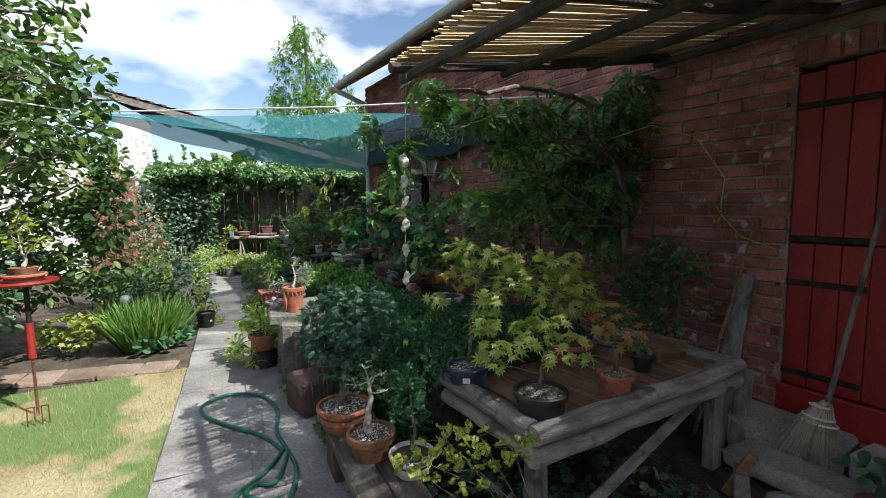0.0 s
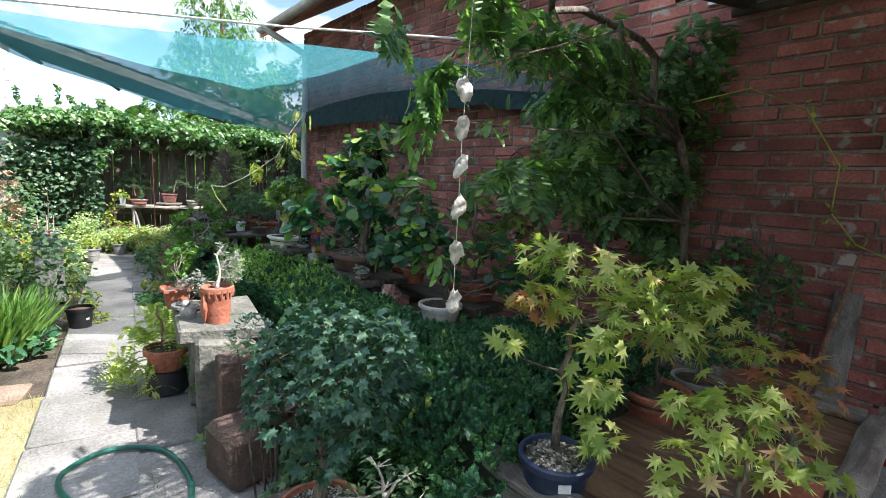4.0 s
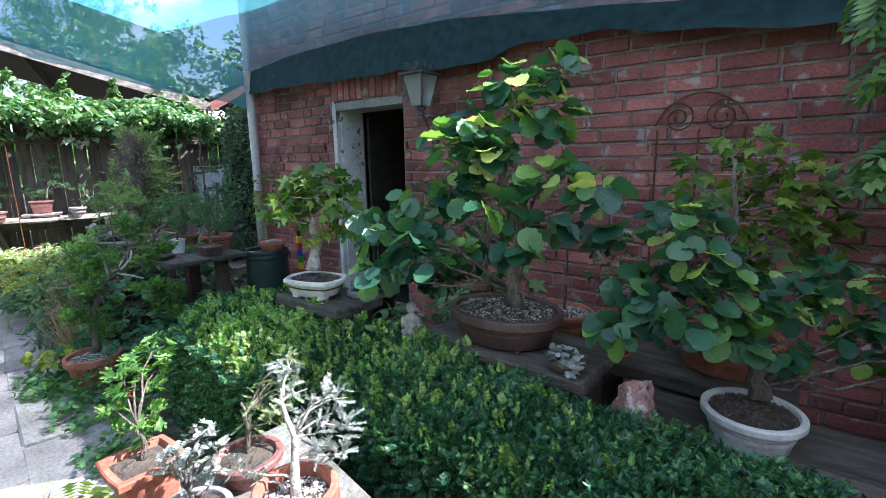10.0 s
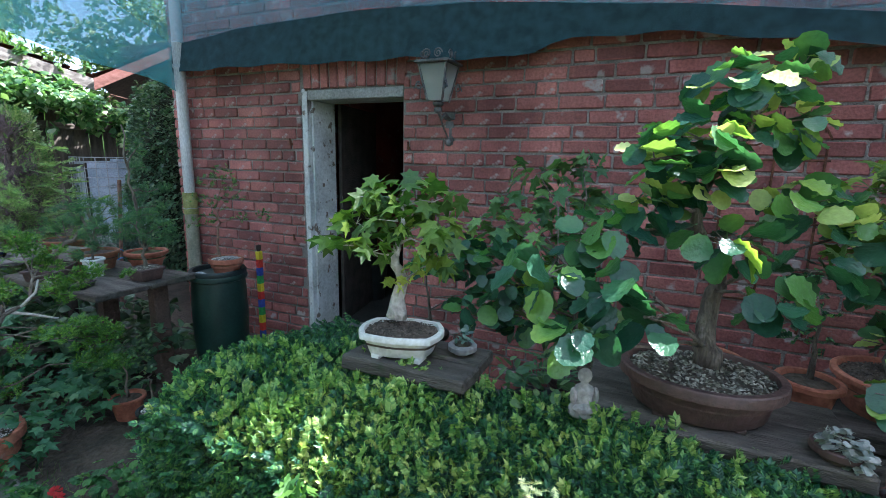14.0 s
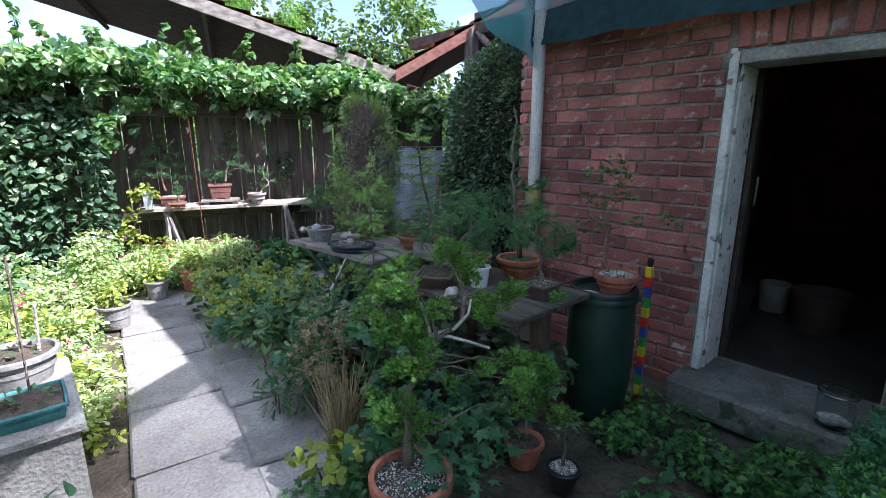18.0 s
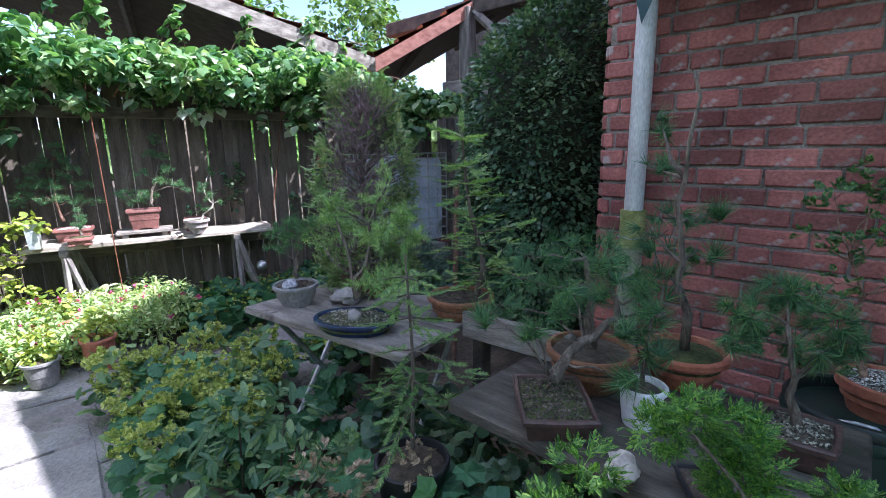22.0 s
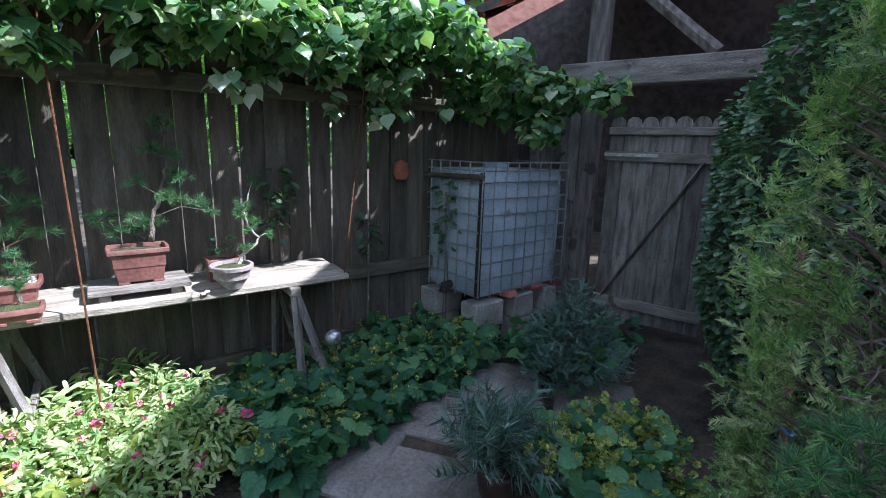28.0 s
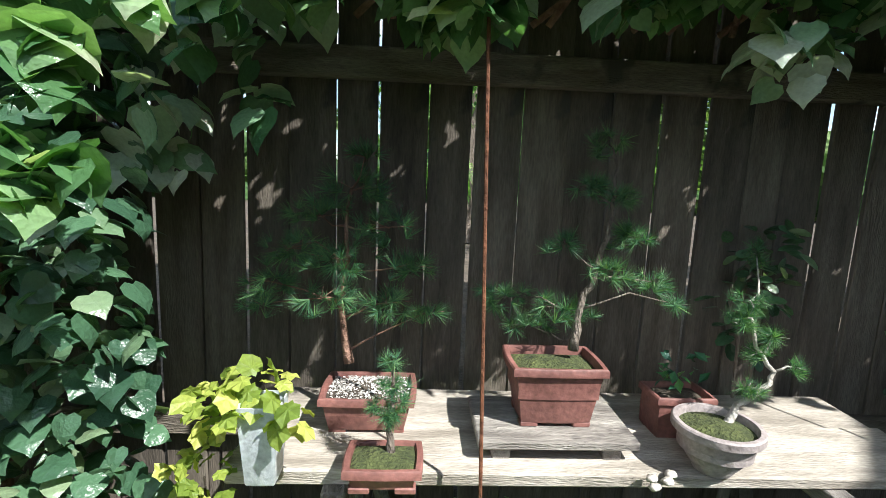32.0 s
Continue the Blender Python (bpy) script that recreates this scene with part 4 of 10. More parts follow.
def leaf_star(lobes, depth, spread=125, droop=0.1):
    """A palmate leaf: pointed lobes round a middle."""
    v, mid = [(0, 0, 0), (0, 0.36, 0.02)], (0, 0.36)
    ring = [(-0.1, 0.12, 0)]
    for i in range(lobes):
        a = radians(-spread + 2 * spread * i / (lobes - 1))
        k = 0.64 * (1 - 0.38 * abs(a) / radians(spread))
        ring.append((math.sin(a) * k, 0.36 + math.cos(a) * k, -droop * k))
        if i < lobes - 1:
            b = radians(-spread + 2 * spread * (i + 0.5) / (lobes - 1))
            q = depth * (1 - 0.3 * abs(b) / radians(spread))
            ring.append((math.sin(b) * q, 0.36 + math.cos(b) * q, 0.01))
    ring.append((0.1, 0.12, 0))
    v += ring
    f = [(1, i + 3, i + 2) for i in range(len(ring) - 1)] + [(1, 2, 0), (1, 0, len(ring) + 1)]
    return v, f


def leaf_diamond(w, fold=0.1):
    return [(0, 0, 0), (-w, 0.5, fold), (0, 1, 0), (w, 0.5, fold)], [(0, 2, 1), (0, 3, 2)]


def place_on(tv, tf, spots):
    """One template out of several copies: (x, y, z, turn about z, size, tilt)."""
    vs, fs, n = [], [], 0
    tv = np.asarray(tv, float)
    for x, y, z, a, k, tilt in spots:
        m = np.array((Matrix.Rotation(radians(a), 3, "Z") @ Matrix.Rotation(radians(tilt), 3, "X")))
        vs.append(tv @ m.T * k + (x, y, z))
        fs += [tuple(i + n for i in f) for f in tf]
        n += len(tv)
    return np.concatenate(vs), fs


LEAF = {}
LEAF["alder"] = leaf_wavy(0.44)
LEAF["oval"] = leaf_oval(0.3)
LEAF["lance"] = leaf_oval(0.17)
LEAF["maple"] = leaf_star(7, 0.24)
LEAF["palm5"] = leaf_star(5, 0.3)
LEAF["vine"] = leaf_star(5, 0.53, 125, 0.2)
LEAF["heart"] = ([(0, 0.1, 0), (-0.2, 0.0, -0.02), (-0.42, 0.12, -0.05), (-0.47, 0.36, -0.03), (-0.3, 0.66, 0.0), (-0.1, 0.86, -0.05), (0, 1.0, -0.12), (0.1, 0.86, -0.05), (0.3, 0.66, 0.0), (0.47, 0.36, -0.03), (0.42, 0.12, -0.05), (0.2, 0.0, -0.02), (0, 0.4, 0.05), (0, 0.7, 0.03)],
                 [(0, 12, 2, 1), (12, 3, 2), (12, 13, 4, 3), (13, 6, 5, 4), (0, 11, 10, 12), (12, 10, 9), (12, 9, 8, 13), (13, 8, 7, 6)])
LEAF["round"] = leaf_star(11, 0.56, 165, 0.06)
LEAF["box"] = leaf_diamond(0.3)
_d = leaf_diamond(0.26)
LEAF["sprig"] = place_on(*_d, [(0, 0.1 + 0.13 * i, 0, s * 55, 0.42 - 0.03 * i, 25) for i in range(5) for s in (-1, 1)] + [(0, 0.62, 0, 20, 0.38, 50), (0, 0.6, 0, -70, 0.36, 45)])
_l = leaf_diamond(0.23, 0.04)
LEAF["pinnate"] = place_on(*_l, [(0, 0.12 + 0.13 * i, -0.05 * (i * 0.28) ** 2, s * 62, 0.4 - 0.02 * abs(i - 2), -12) for i in range(6) for s in (-1, 1)] + [(0, 0.86, -0.12, 0, 0.26, -15)])
LEAF["fern"] = place_on(*leaf_diamond(0.2, 0.03), [(0, 0.06 + 0.085 * i, -0.03 * (i * 0.3) ** 2, s * 72, 0.3 * (1 - i / 13), -8) for i in range(11) for s in (-1, 1)])


def needles(n, spread, w, up=0.0, seed=1):
    r = np.random.default_rng(seed)
    vs, fs = [], []
    for i in range(n):
        a, b = r.uniform(0, 2 * np.pi), radians(r.uniform(0.15, 1.0) * spread)
        d = np.array((math.cos(a) * math.sin(b), math.cos(b), math.sin(a) * math.sin(b) + up))
        s = np.cross(d, r.normal(0, 1, 3))
        s = s / np.linalg.norm(s) * w
        ln = r.uniform(0.75, 1.05)
        vs += [s, -s, d * ln]
        fs.append((3 * i, 3 * i + 1, 3 * i + 2))
    return np.array(vs), fs


def twig_needles(n, length, w, lean=50, seed=2, flat=0.35):
    """A shoot with needles all along it."""
    r = np.random.default_rng(seed)
    vs, fs = [(-0.012, 0, 0), (0.012, 0, 0), (0, 1, 0)], [(0, 1, 2)]
    for i in range(n):
        y = i / n
        a = r.uniform(0, 2 * np.pi)
        d = np.array((math.cos(a), 1 / math.tan(radians(lean)), math.sin(a) * flat + 0.15))
        d = d / np.linalg.norm(d) * length * (1 - 0.35 * y)
        s = np.cross(d, (0, 0, 1.0))
        s = s / (np.linalg.norm(s) + 1e-9) * w
        o = np.array((0, y, 0))
        k = len(vs)
        vs += [o + s, o - s, o + d]
        fs.append((k, k + 1, k + 2))
    return np.array(vs), fs


LEAF["tuft"] = needles(40, 75, 0.02)
LEAF["tuft_long"] = needles(36, 60, 0.016, seed=4)
LEAF["shoot"] = twig_needles(60, 0.26, 0.024)
LEAF["shoot_short"] = twig_needles(26, 0.34, 0.034, 48, 4)
LEAF["shoot_soft"] = twig_needles(48, 0.42, 0.018, 55, 5, 0.8)
LEAF["scale"] = place_on(*leaf_diamond(0.28, 0.03), [(0, 0.02, 0, 0, 0.5, 0), (0, 0.3, 0, 35, 0.42, 6), (0, 0.3, 0, -35, 0.42, 6), (0, 0.4, 0, 0, 0.55, 10), (-0.14, 0.5, 0, 62, 0.3, 10), (0.14, 0.5, 0, -62, 0.3, 10), (-0.2, 0.62, 0.02, 25, 0.36, 12), (0.2, 0.62, 0.02, -25, 0.36, 12), (0, 0.8, 0.02, 0, 0.3, 16)])
LEAF["spray"] = place_on(*leaf_diamond(0.15, 0.03), [(0, 0.0, 0, 0, 0.5, 0), (0, 0.42, 0, 0, 0.5, 4)] + [(g * 0.02 * k, 0.1 + 0.15 * k, 0.01 * k, g * (48 - 3 * k), 0.34 - 0.035 * k, 4) for k in range(5) for g in (-1, 1)] + [(-g * 0.13, 0.24 + 0.15 * k, 0.02, g * 22, 0.2, 8) for k in range(3) for g in (-1, 1)])
LEAF["blade"] = ([(-0.012, 0, 0), (0.012, 0, 0), (-0.013, 0.4, 0.02), (0.013, 0.4, 0.02), (-0.009, 0.75, -0.03), (0.009, 0.75, -0.03), (0, 1, -0.12)], [(0, 1, 3, 2), (2, 3, 5, 4), (4, 5, 6)])
LEAF["puff"] = place_on(*leaf_diamond(0.45, 0.1), [(r0 * math.cos(k), r0 * math.sin(k), z0, math.degrees(k), 0.42, t0) for r0, z0, t0, m0 in ((0.1, 0.1, 60, 4), (0.22, 0.0, 20, 6)) for k in [6.283 * j / m0 for j in range(m0)]])
LEAF["pebble"] = ([(1, 0, 0), (-0.9, 0.1, 0), (0, 0.8, 0.1), (0.1, -0.8, 0), (0, 0, 0.6)], [(0, 2, 4), (2, 1, 4), (1, 3, 4), (3, 0, 4)])

# ---- leaf colours ----
G_BOX = leafy("box_leaf", [(0.0, (0.014, 0.066, 0.032)), (0.5, (0.036, 0.14, 0.052)), (0.85, (0.075, 0.23, 0.06)), (1.0, (0.17, 0.35, 0.08))], 0.3, 0.35)
G_ALDER = leafy("alder_leaf", [(0.0, (0.02, 0.08, 0.04)), (0.6, (0.045, 0.15, 0.06)), (0.9, (0.11, 0.27, 0.05)), (1.0, (0.28, 0.46, 0.06))], 0.4, 0.28)
G_MAPLE_Y = leafy("golden_maple_leaf", [(0.0, (0.18, 0.29, 0.05)), (0.5, (0.34, 0.45, 0.1)), (0.88, (0.48, 0.55, 0.16)), (1.0, (0.52, 0.36, 0.17))], 0.42, 0.5)
G_MAPLE_O = leafy("orange_maple_leaf", [(0.0, (0.25, 0.25, 0.04)), (0.5, (0.4, 0.27, 0.08)), (1.0, (0.45, 0.16, 0.08))], 0.4, 0.5)
G_MAPLE_G = leafy("green_maple_leaf", [(0.0, (0.05, 0.12, 0.02)), (0.6, (0.12, 0.23, 0.03)), (1.0, (0.24, 0.36, 0.05))], 0.42, 0.45)
G_MAPLE_D = leafy("dark_maple_leaf", [(0.0, (0.022, 0.075, 0.042)), (0.6, (0.05, 0.135, 0.07)), (1.0, (0.1, 0.21, 0.09))], 0.3, 0.5)
G_WIST = leafy("wisteria_leaf", [(0.0, (0.04, 0.11, 0.035)), (0.6, (0.09, 0.21, 0.055)), (1.0, (0.2, 0.36, 0.09))], 0.4, 0.45)
G_FRINGE = leafy("hanging_vine_leaf", [(0.0, (0.06, 0.16, 0.06)), (0.5, (0.18, 0.33, 0.15)), (1.0, (0.42, 0.52, 0.34))], 0.3, 0.22)
G_VINE = leafy("vine_leaf", [(0.0, (0.03, 0.1, 0.035)), (0.5, (0.1, 0.23, 0.07)), (0.85, (0.22, 0.38, 0.14)), (1.0, (0.4, 0.5, 0.26))], 0.4, 0.24)
G_IVY = leafy("ivy_leaf", [(0.0, (0.03, 0.08, 0.035)), (0.7, (0.075, 0.17, 0.07)), (1.0, (0.18, 0.27, 0.12))], 0.25, 0.3)
G_PINE = leafy("pine_needle", [(0.0, (0.028, 0.1, 0.045)), (0.6, (0.07, 0.19, 0.07)), (1.0, (0.18, 0.34, 0.1))], 0.35, 0.5)
G_SPRUCE = leafy("young_spruce_needle", [(0.0, (0.11, 0.24, 0.075)), (0.6, (0.27, 0.45, 0.14)), (1.0, (0.46, 0.6, 0.24))], 0.45, 0.5)
G_SPRUCE_D = leafy("spruce_tip_needle", [(0.0, (0.07, 0.16, 0.05)), (0.6, (0.15, 0.29, 0.08)), (1.0, (0.27, 0.43, 0.12))], 0.4, 0.55)
G_DRY = leafy("dry_spruce_needle", [(0.0, (0.12, 0.18, 0.09)), (0.5, (0.24, 0.33, 0.14)), (1.0, (0.4, 0.5, 0.2))], 0.4, 0.6)
G_WEED = leafy("ground_weed_leaf", [(0.0, (0.025, 0.1, 0.03)), (0.6, (0.06, 0.19, 0.045)), (1.0, (0.13, 0.3, 0.06))], 0.35, 0.5)
G_JUNI = leafy("juniper_needle", [(0.0, (0.05, 0.11, 0.07)), (0.6, (0.11, 0.2, 0.13)), (1.0, (0.22, 0.33, 0.22))], 0.2, 0.6)
G_PALE = leafy("pale_bed_leaf", [(0.0, (0.15, 0.28, 0.08)), (0.5, (0.31, 0.45, 0.15)), (1.0, (0.52, 0.61, 0.27))], 0.35, 0.5)
G_SILVER = leafy("silver_leaf", [(0.0, (0.14, 0.19, 0.14)), (0.6, (0.25, 0.31, 0.22)), (1.0, (0.4, 0.44, 0.32))], 0.2, 0.65)
G_CHAM = leafy("cypress_frond", [(0.0, (0.025, 0.1, 0.014)), (0.55, (0.07, 0.2, 0.024)), (1.0, (0.2, 0.38, 0.05))], 0.35, 0.55)
G_HERB = leafy("herb_leaf", [(0.0, (0.04, 0.11, 0.045)), (0.6, (0.1, 0.2, 0.075)), (1.0, (0.2, 0.32, 0.11))], 0.35, 0.55)
G_MANTLE = leafy("mantle_leaf", [(0.0, (0.028, 0.11, 0.045)), (0.6, (0.06, 0.19, 0.07)), (1.0, (0.12, 0.28, 0.09))], 0.3, 0.55)
G_YELLOW = leafy("yellow_green_bloom", [(0.0, (0.19, 0.26, 0.05)), (0.6, (0.33, 0.41, 0.09)), (1.0, (0.5, 0.58, 0.17))], 0.35, 0.6)
G_TIP = leafy("box_tip_leaf", [(0.0, (0.09, 0.22, 0.05)), (0.5, (0.2, 0.38, 0.08)), (1.0, (0.36, 0.52, 0.13))], 0.38, 0.45)
G_NEW_SUNLIT = leafy("sunlit_new_leaf", [(0.0, (0.16, 0.3, 0.06)), (0.5, (0.36, 0.5, 0.11)), (1.0, (0.56, 0.66, 0.2))], 0.35, 0.6)
G_SUMAC = leafy("sumac_leaf", [(0.0, (0.17, 0.29, 0.045)), (0.6, (0.36, 0.48, 0.1)), (1.0, (0.55, 0.62, 0.2))], 0.5, 0.5)
G_LIME = leafy("lime_leaf", [(0.0, (0.1, 0.18, 0.02)), (0.5, (0.26, 0.35, 0.05)), (1.0, (0.45, 0.5, 0.1))], 0.4, 0.5)
G_GRASS = leafy("grass_blade", [(0.0, (0.1, 0.17, 0.03)), (0.5, (0.24, 0.28, 0.07)), (1.0, (0.5, 0.42, 0.2))], 0.3, 0.6, big=1.1)
G_IRIS = leafy("iris_blade", [(0.0, (0.05, 0.14, 0.025)), (0.6, (0.12, 0.26, 0.04)), (1.0, (0.25, 0.38, 0.08))], 0.35, 0.45)
G_STRAWY = leafy("dry_stalk", [(0.0, (0.2, 0.16, 0.08)), (0.6, (0.33, 0.28, 0.15)), (1.0, (0.45, 0.38, 0.22))], 0.2, 0.7)
F_PINK = leafy("pink_petal", [(0.0, (0.5, 0.05, 0.15)), (1.0, (0.7, 0.2, 0.3))], 0.3, 0.6, (1.2, 0.8, 0.9))
F_RED = leafy("red_petal", [(0.0, (0.5, 0.015, 0.015)), (1.0, (0.65, 0.05, 0.04))], 0.3, 0.6, (1.2, 0.5, 0.5))
G_TREE = leafy("tree_leaf", [(0.0, (0.03, 0.08, 0.02)), (0.6, (0.08, 0.16, 0.035)), (1.0, (0.18, 0.28, 0.07))], 0.35, 0.5)
G_TWIGGY = leafy("bare_twig", [(0.0, (0.1, 0.08, 0.065)), (1.0, (0.24, 0.19, 0.16))], 0.0, 0.9)


# ---- plants and pots ----
LUSH = {"tuft": 6, "tuft_long": 6, "shoot": 8, "shoot_soft": 10, "scale": 9, "spray": 9, "fern": 3, "puff": 1.5, "sprig": 6, "pinnate": 8, "alder": 17, "maple": 11, "palm5": 9}


def scatter(clumps, dens, size, shell=0.5):
    """Places and outward ways of leaves over clumps of (x, y, z, radius, half height)."""
    ps, ws = [], []
    for c in clumps:
        x, y, z, r, h = c[:5]
        n = max(7 if dens > 0.4 else int(rng.random() < 0.7), int(dens * r * h / size ** 2))
        d = rng.normal(0, 1, (n, 3))
        d /= np.linalg.norm(d, axis=1)[:, None]
        k = (shell + (1 - shell) * rng.random(n)) ** 0.6 * (0.85 + 0.3 * rng.random(n))
        ps.append(np.array((x, y, z)) + d * k[:, None] * np.array((r, r, h)))
        ws.append(d)
    return np.concatenate(ps), np.concatenate(ws)


def foliage(clumps, leaf, size, dens=3.0, droop=0.35, lift=0.0, shell=0.5, jitter=0.45, vary=0.3, shape=None):
    s = shape or Shape()
    p, w = scatter(clumps, dens * LUSH.get(leaf, 6), size, shell)
    way = w * np.array((1, 1, 0.5)) + np.array((0, 0, lift - droop)) + rng.normal(0, jitter, w.shape)
    k = size * rng.uniform(1 - vary, 1 + vary, len(p))
    m = along(way, rng.normal(0, 0.5, len(p)))
    tv, tf = LEAF[leaf]
    return s.many(tv, tf, p - m[:, :, 1] * (k * 0.5)[:, None], m, k)


def wood(trunk, r0, r1, clumps, twigs=3, thin=0.006, kink=0.04, fine_wood=None, limbs=None):
    """Trunk, a limb to each clump, twigs inside it."""
    s = Shape()
    t = np.asarray(trunk, float)
    n = len(t)
    rad = np.linspace(r0, r1, n)
    rad[0] *= 1.35
    fine = [t[0]]
    for a, b in zip(t[:-1], t[1:]):
        fine += [a + (b - a) * k + rng.normal(0, 0.05, 3) * np.linalg.norm(b - a) * (k < 1) for k in (0.35, 0.7, 1.0)]
    s.tube(fine, np.interp(np.linspace(0, 1, len(fine)), np.linspace(0, 1, n), rad), 9)
    fine = np.array(fine)
    for c in clumps:
        e = np.array(c[:3])
        low = fine[fine[:, 2] <= e[2] + 0.02] if (fine[:, 2] <= e[2] + 0.02).any() else fine[:1]
        start = low[np.argmin(np.linalg.norm((low - e) * (1, 1, 0.6), axis=1))]
        ln = np.linalg.norm(e - start)
        if ln > 0.01:
            mid = (start + e) / 2 + rng.normal(0, kink, 3) * ln * 2 + (0, 0, 0.06 * ln)
            q = start * 0.55 + mid * 0.45 + rng.normal(0, kink, 3) * ln
            (limbs or s).tube([start, q, mid, e], [max(r1 * 0.9, thin), max(r1 * 0.6, thin), max(r1 * 0.45, thin * 0.8), thin * 0.5], 6)
        for _ in range(twigs):
            d = rng.normal(0, 1, 3)
            d /= np.linalg.norm(d)
            d[2] = abs(d[2]) * 0.6
            (fine_wood or s).tube([e - d * 0.1 * c[3], e + d * np.array((c[3], c[3], c[4])) * 0.9], [thin * 0.5, thin * 0.2], 4, caps=False)
    return s


def grit_on(parent, r, z, mat, sx=1.0, sy=1.0, size=0.0045, n=260, square=0.0, turn=0.0):
    """Loose grit on the soil of a pot."""
    a, k = rng.uniform(0, 2 * np.pi, n), np.sqrt(rng.random(n))
    f = 1 / np.maximum(np.abs(np.cos(a)), np.abs(np.sin(a))) if square else 1.0
    x, y = np.cos(a) * k * r * sx * (1 + square * (f - 1)), np.sin(a) * k * r * sy * (1 + square * (f - 1))
    c, s_ = math.cos(radians(turn)), math.sin(radians(turn))
    p = np.stack([c * x - s_ * y, s_ * x + c * y, z + 0.012 * (1 - k ** 2)], 1)
    m = frames(np.tile([[0, 0, 1.0]], (n, 1)), rng.uniform(0, 6.28, n), 0.4)
    g = part("grit", Shape().many(*LEAF["pebble"], p, m, size * rng.uniform(0.5, 1.4, n)), mat, parent, smooth=0)
    g["kind"] = "stuff"


def pot(parent, r, h, mat, taper=0.76, rim=0.012, lip=0.018, sx=1.0, sy=1.0, square=0.0, turn=0.0, fill=None, grit=None, feet=0, belly=0.0, saucer=None, n=32, grit_size=0.0045):
    """A pot with its soil under a thing; gives the height of the soil."""
    b = r * taper
    th = max(0.008, r * 0.06)
    prof = [(b * 0.96, 0.0), (b, 0.006), (b + (r - b) * 0.5 + belly * r, h * 0.5), (r - 0.004, h - lip - 0.004), (r + rim, h - lip), (r + rim, h - 0.004), (r + rim - 0.004, h), (r - th + 0.003, h), (r - th, h - 0.006), (r - th * 1.2, h * 0.45), (0.0001, h * 0.42)]
    vessel = part("pot", Shape().lathe(prof, (0, 0, 0.012 * bool(feet)), n, sx, sy, turn, square), mat, parent, smooth=40)
    zs = h * 0.86 + 0.012 * bool(feet)
    part("soil", Shape().lathe([(r - th * 1.1, zs - 0.03), (r - th * 1.1, zs - 0.002), (r * 0.6, zs + 0.008), (0.0001, zs + 0.014)], (0, 0, 0), n, sx, sy, turn, square), fill or SOIL, vessel, smooth=60)
    if grit:
        grit_on(vessel, r - th * 1.5, zs + 0.004, grit, sx, sy, grit_size, int(800 * min(1.4, r / 0.14)), square, turn)
    for i in range(feet):
        a = radians(turn + 45 + 360 / feet * i)
        k = b * (1 + square * 0.35) * 0.8
        part("foot", Shape().box((k * math.cos(a) * sx, k * math.sin(a) * sy, 0.008), (0.05, 0.03, 0.016), 0.003), mat, vessel)
    return zs


def stuff(name, shape, mat, label, category, smooth=0):
    return tagged(part(name, shape, mat, smooth=smooth), label, category, "", "stuff")


def fir(parent, z0, h, r, mat, bark, tiers=9, arms=6, leaf="shoot", size=0.09, lean=0.25, r0=0.012, thin_top=0.25, bare=0.12, side=3, trunk=None):
    """A small conifer: a leader with whorls of side shoots."""
    t = np.asarray(trunk, float) if trunk is not None else np.array([(0, 0, z0), (0.01, -0.01, z0 + h * 0.5), (0, 0, z0 + h)])
    zs = np.linspace(0, 1, 12)
    line = np.array([[np.interp(k, np.linspace(0, 1, len(t)), t[:, i]) for i in range(3)] for k in zs])
    w = Shape().tube(line, np.linspace(r0, 0.003, 12), 8)
    ps, ws, ks = [], [], []
    for i in range(tiers):
        k = bare + (1 - bare) * min(0.98, (i + rng.uniform(-0.45, 0.45)) / tiers)
        o = np.array([np.interp(k, zs, line[:, j]) for j in range(3)])
        reach = r * (1 - k * (1 - thin_top)) * rng.uniform(0.85, 1.15)
        for j in range(arms):
            a = 6.283 * (j + rng.uniform(-0.3, 0.3)) / arms + i * 1.1
            d = np.array((math.cos(a), math.sin(a), rng.normal(lean, 0.22)))
            L = reach * rng.uniform(0.45, 1.2)
            e = o + d * L + (0, 0, -0.12 * L)
            w.tube([o, (o + e) / 2 + (0, 0, 0.05 * L), e], [0.0035, 0.0025, 0.0012], 4, caps=False)
            m = max(2, int(L / size * 1.6))
            for q in range(m):
                f = (q + 0.6) / m
                p = o + (e - o) * f
                ps.append(p)
                ws.append(d + (0, 0, rng.normal(0.05, 0.1)))
                ks.append(size * rng.uniform(0.8, 1.15))
                for sgn in (-1, 1):
                    if rng.random() < side / 3.2 and f > 0.25:
                        sd = np.array((d[0] * 0.6 - sgn * d[1] * 0.8, d[1] * 0.6 + sgn * d[0] * 0.8, d[2] * 0.5 + rng.normal(0, 0.15)))
                        ps.append(p)
                        ws.append(sd)
                        ks.append(size * rng.uniform(0.6, 1.0) * (1.25 - 0.5 * f))
    for _ in range(3):
        ps.append(line[-2])
        ws.append(np.array((rng.normal(0, 0.12), rng.normal(0, 0.12), 1.0)))
        ks.append(size * 1.1)
    ws = np.array(ws)
    part("trunk", w, bark, parent, smooth=180)
    part("crown", Shape().many(*LEAF[leaf], np.array(ps), along(ws, rng.normal(0, 0.4, len(ps))), np.array(ks)), mat, parent, smooth=0)


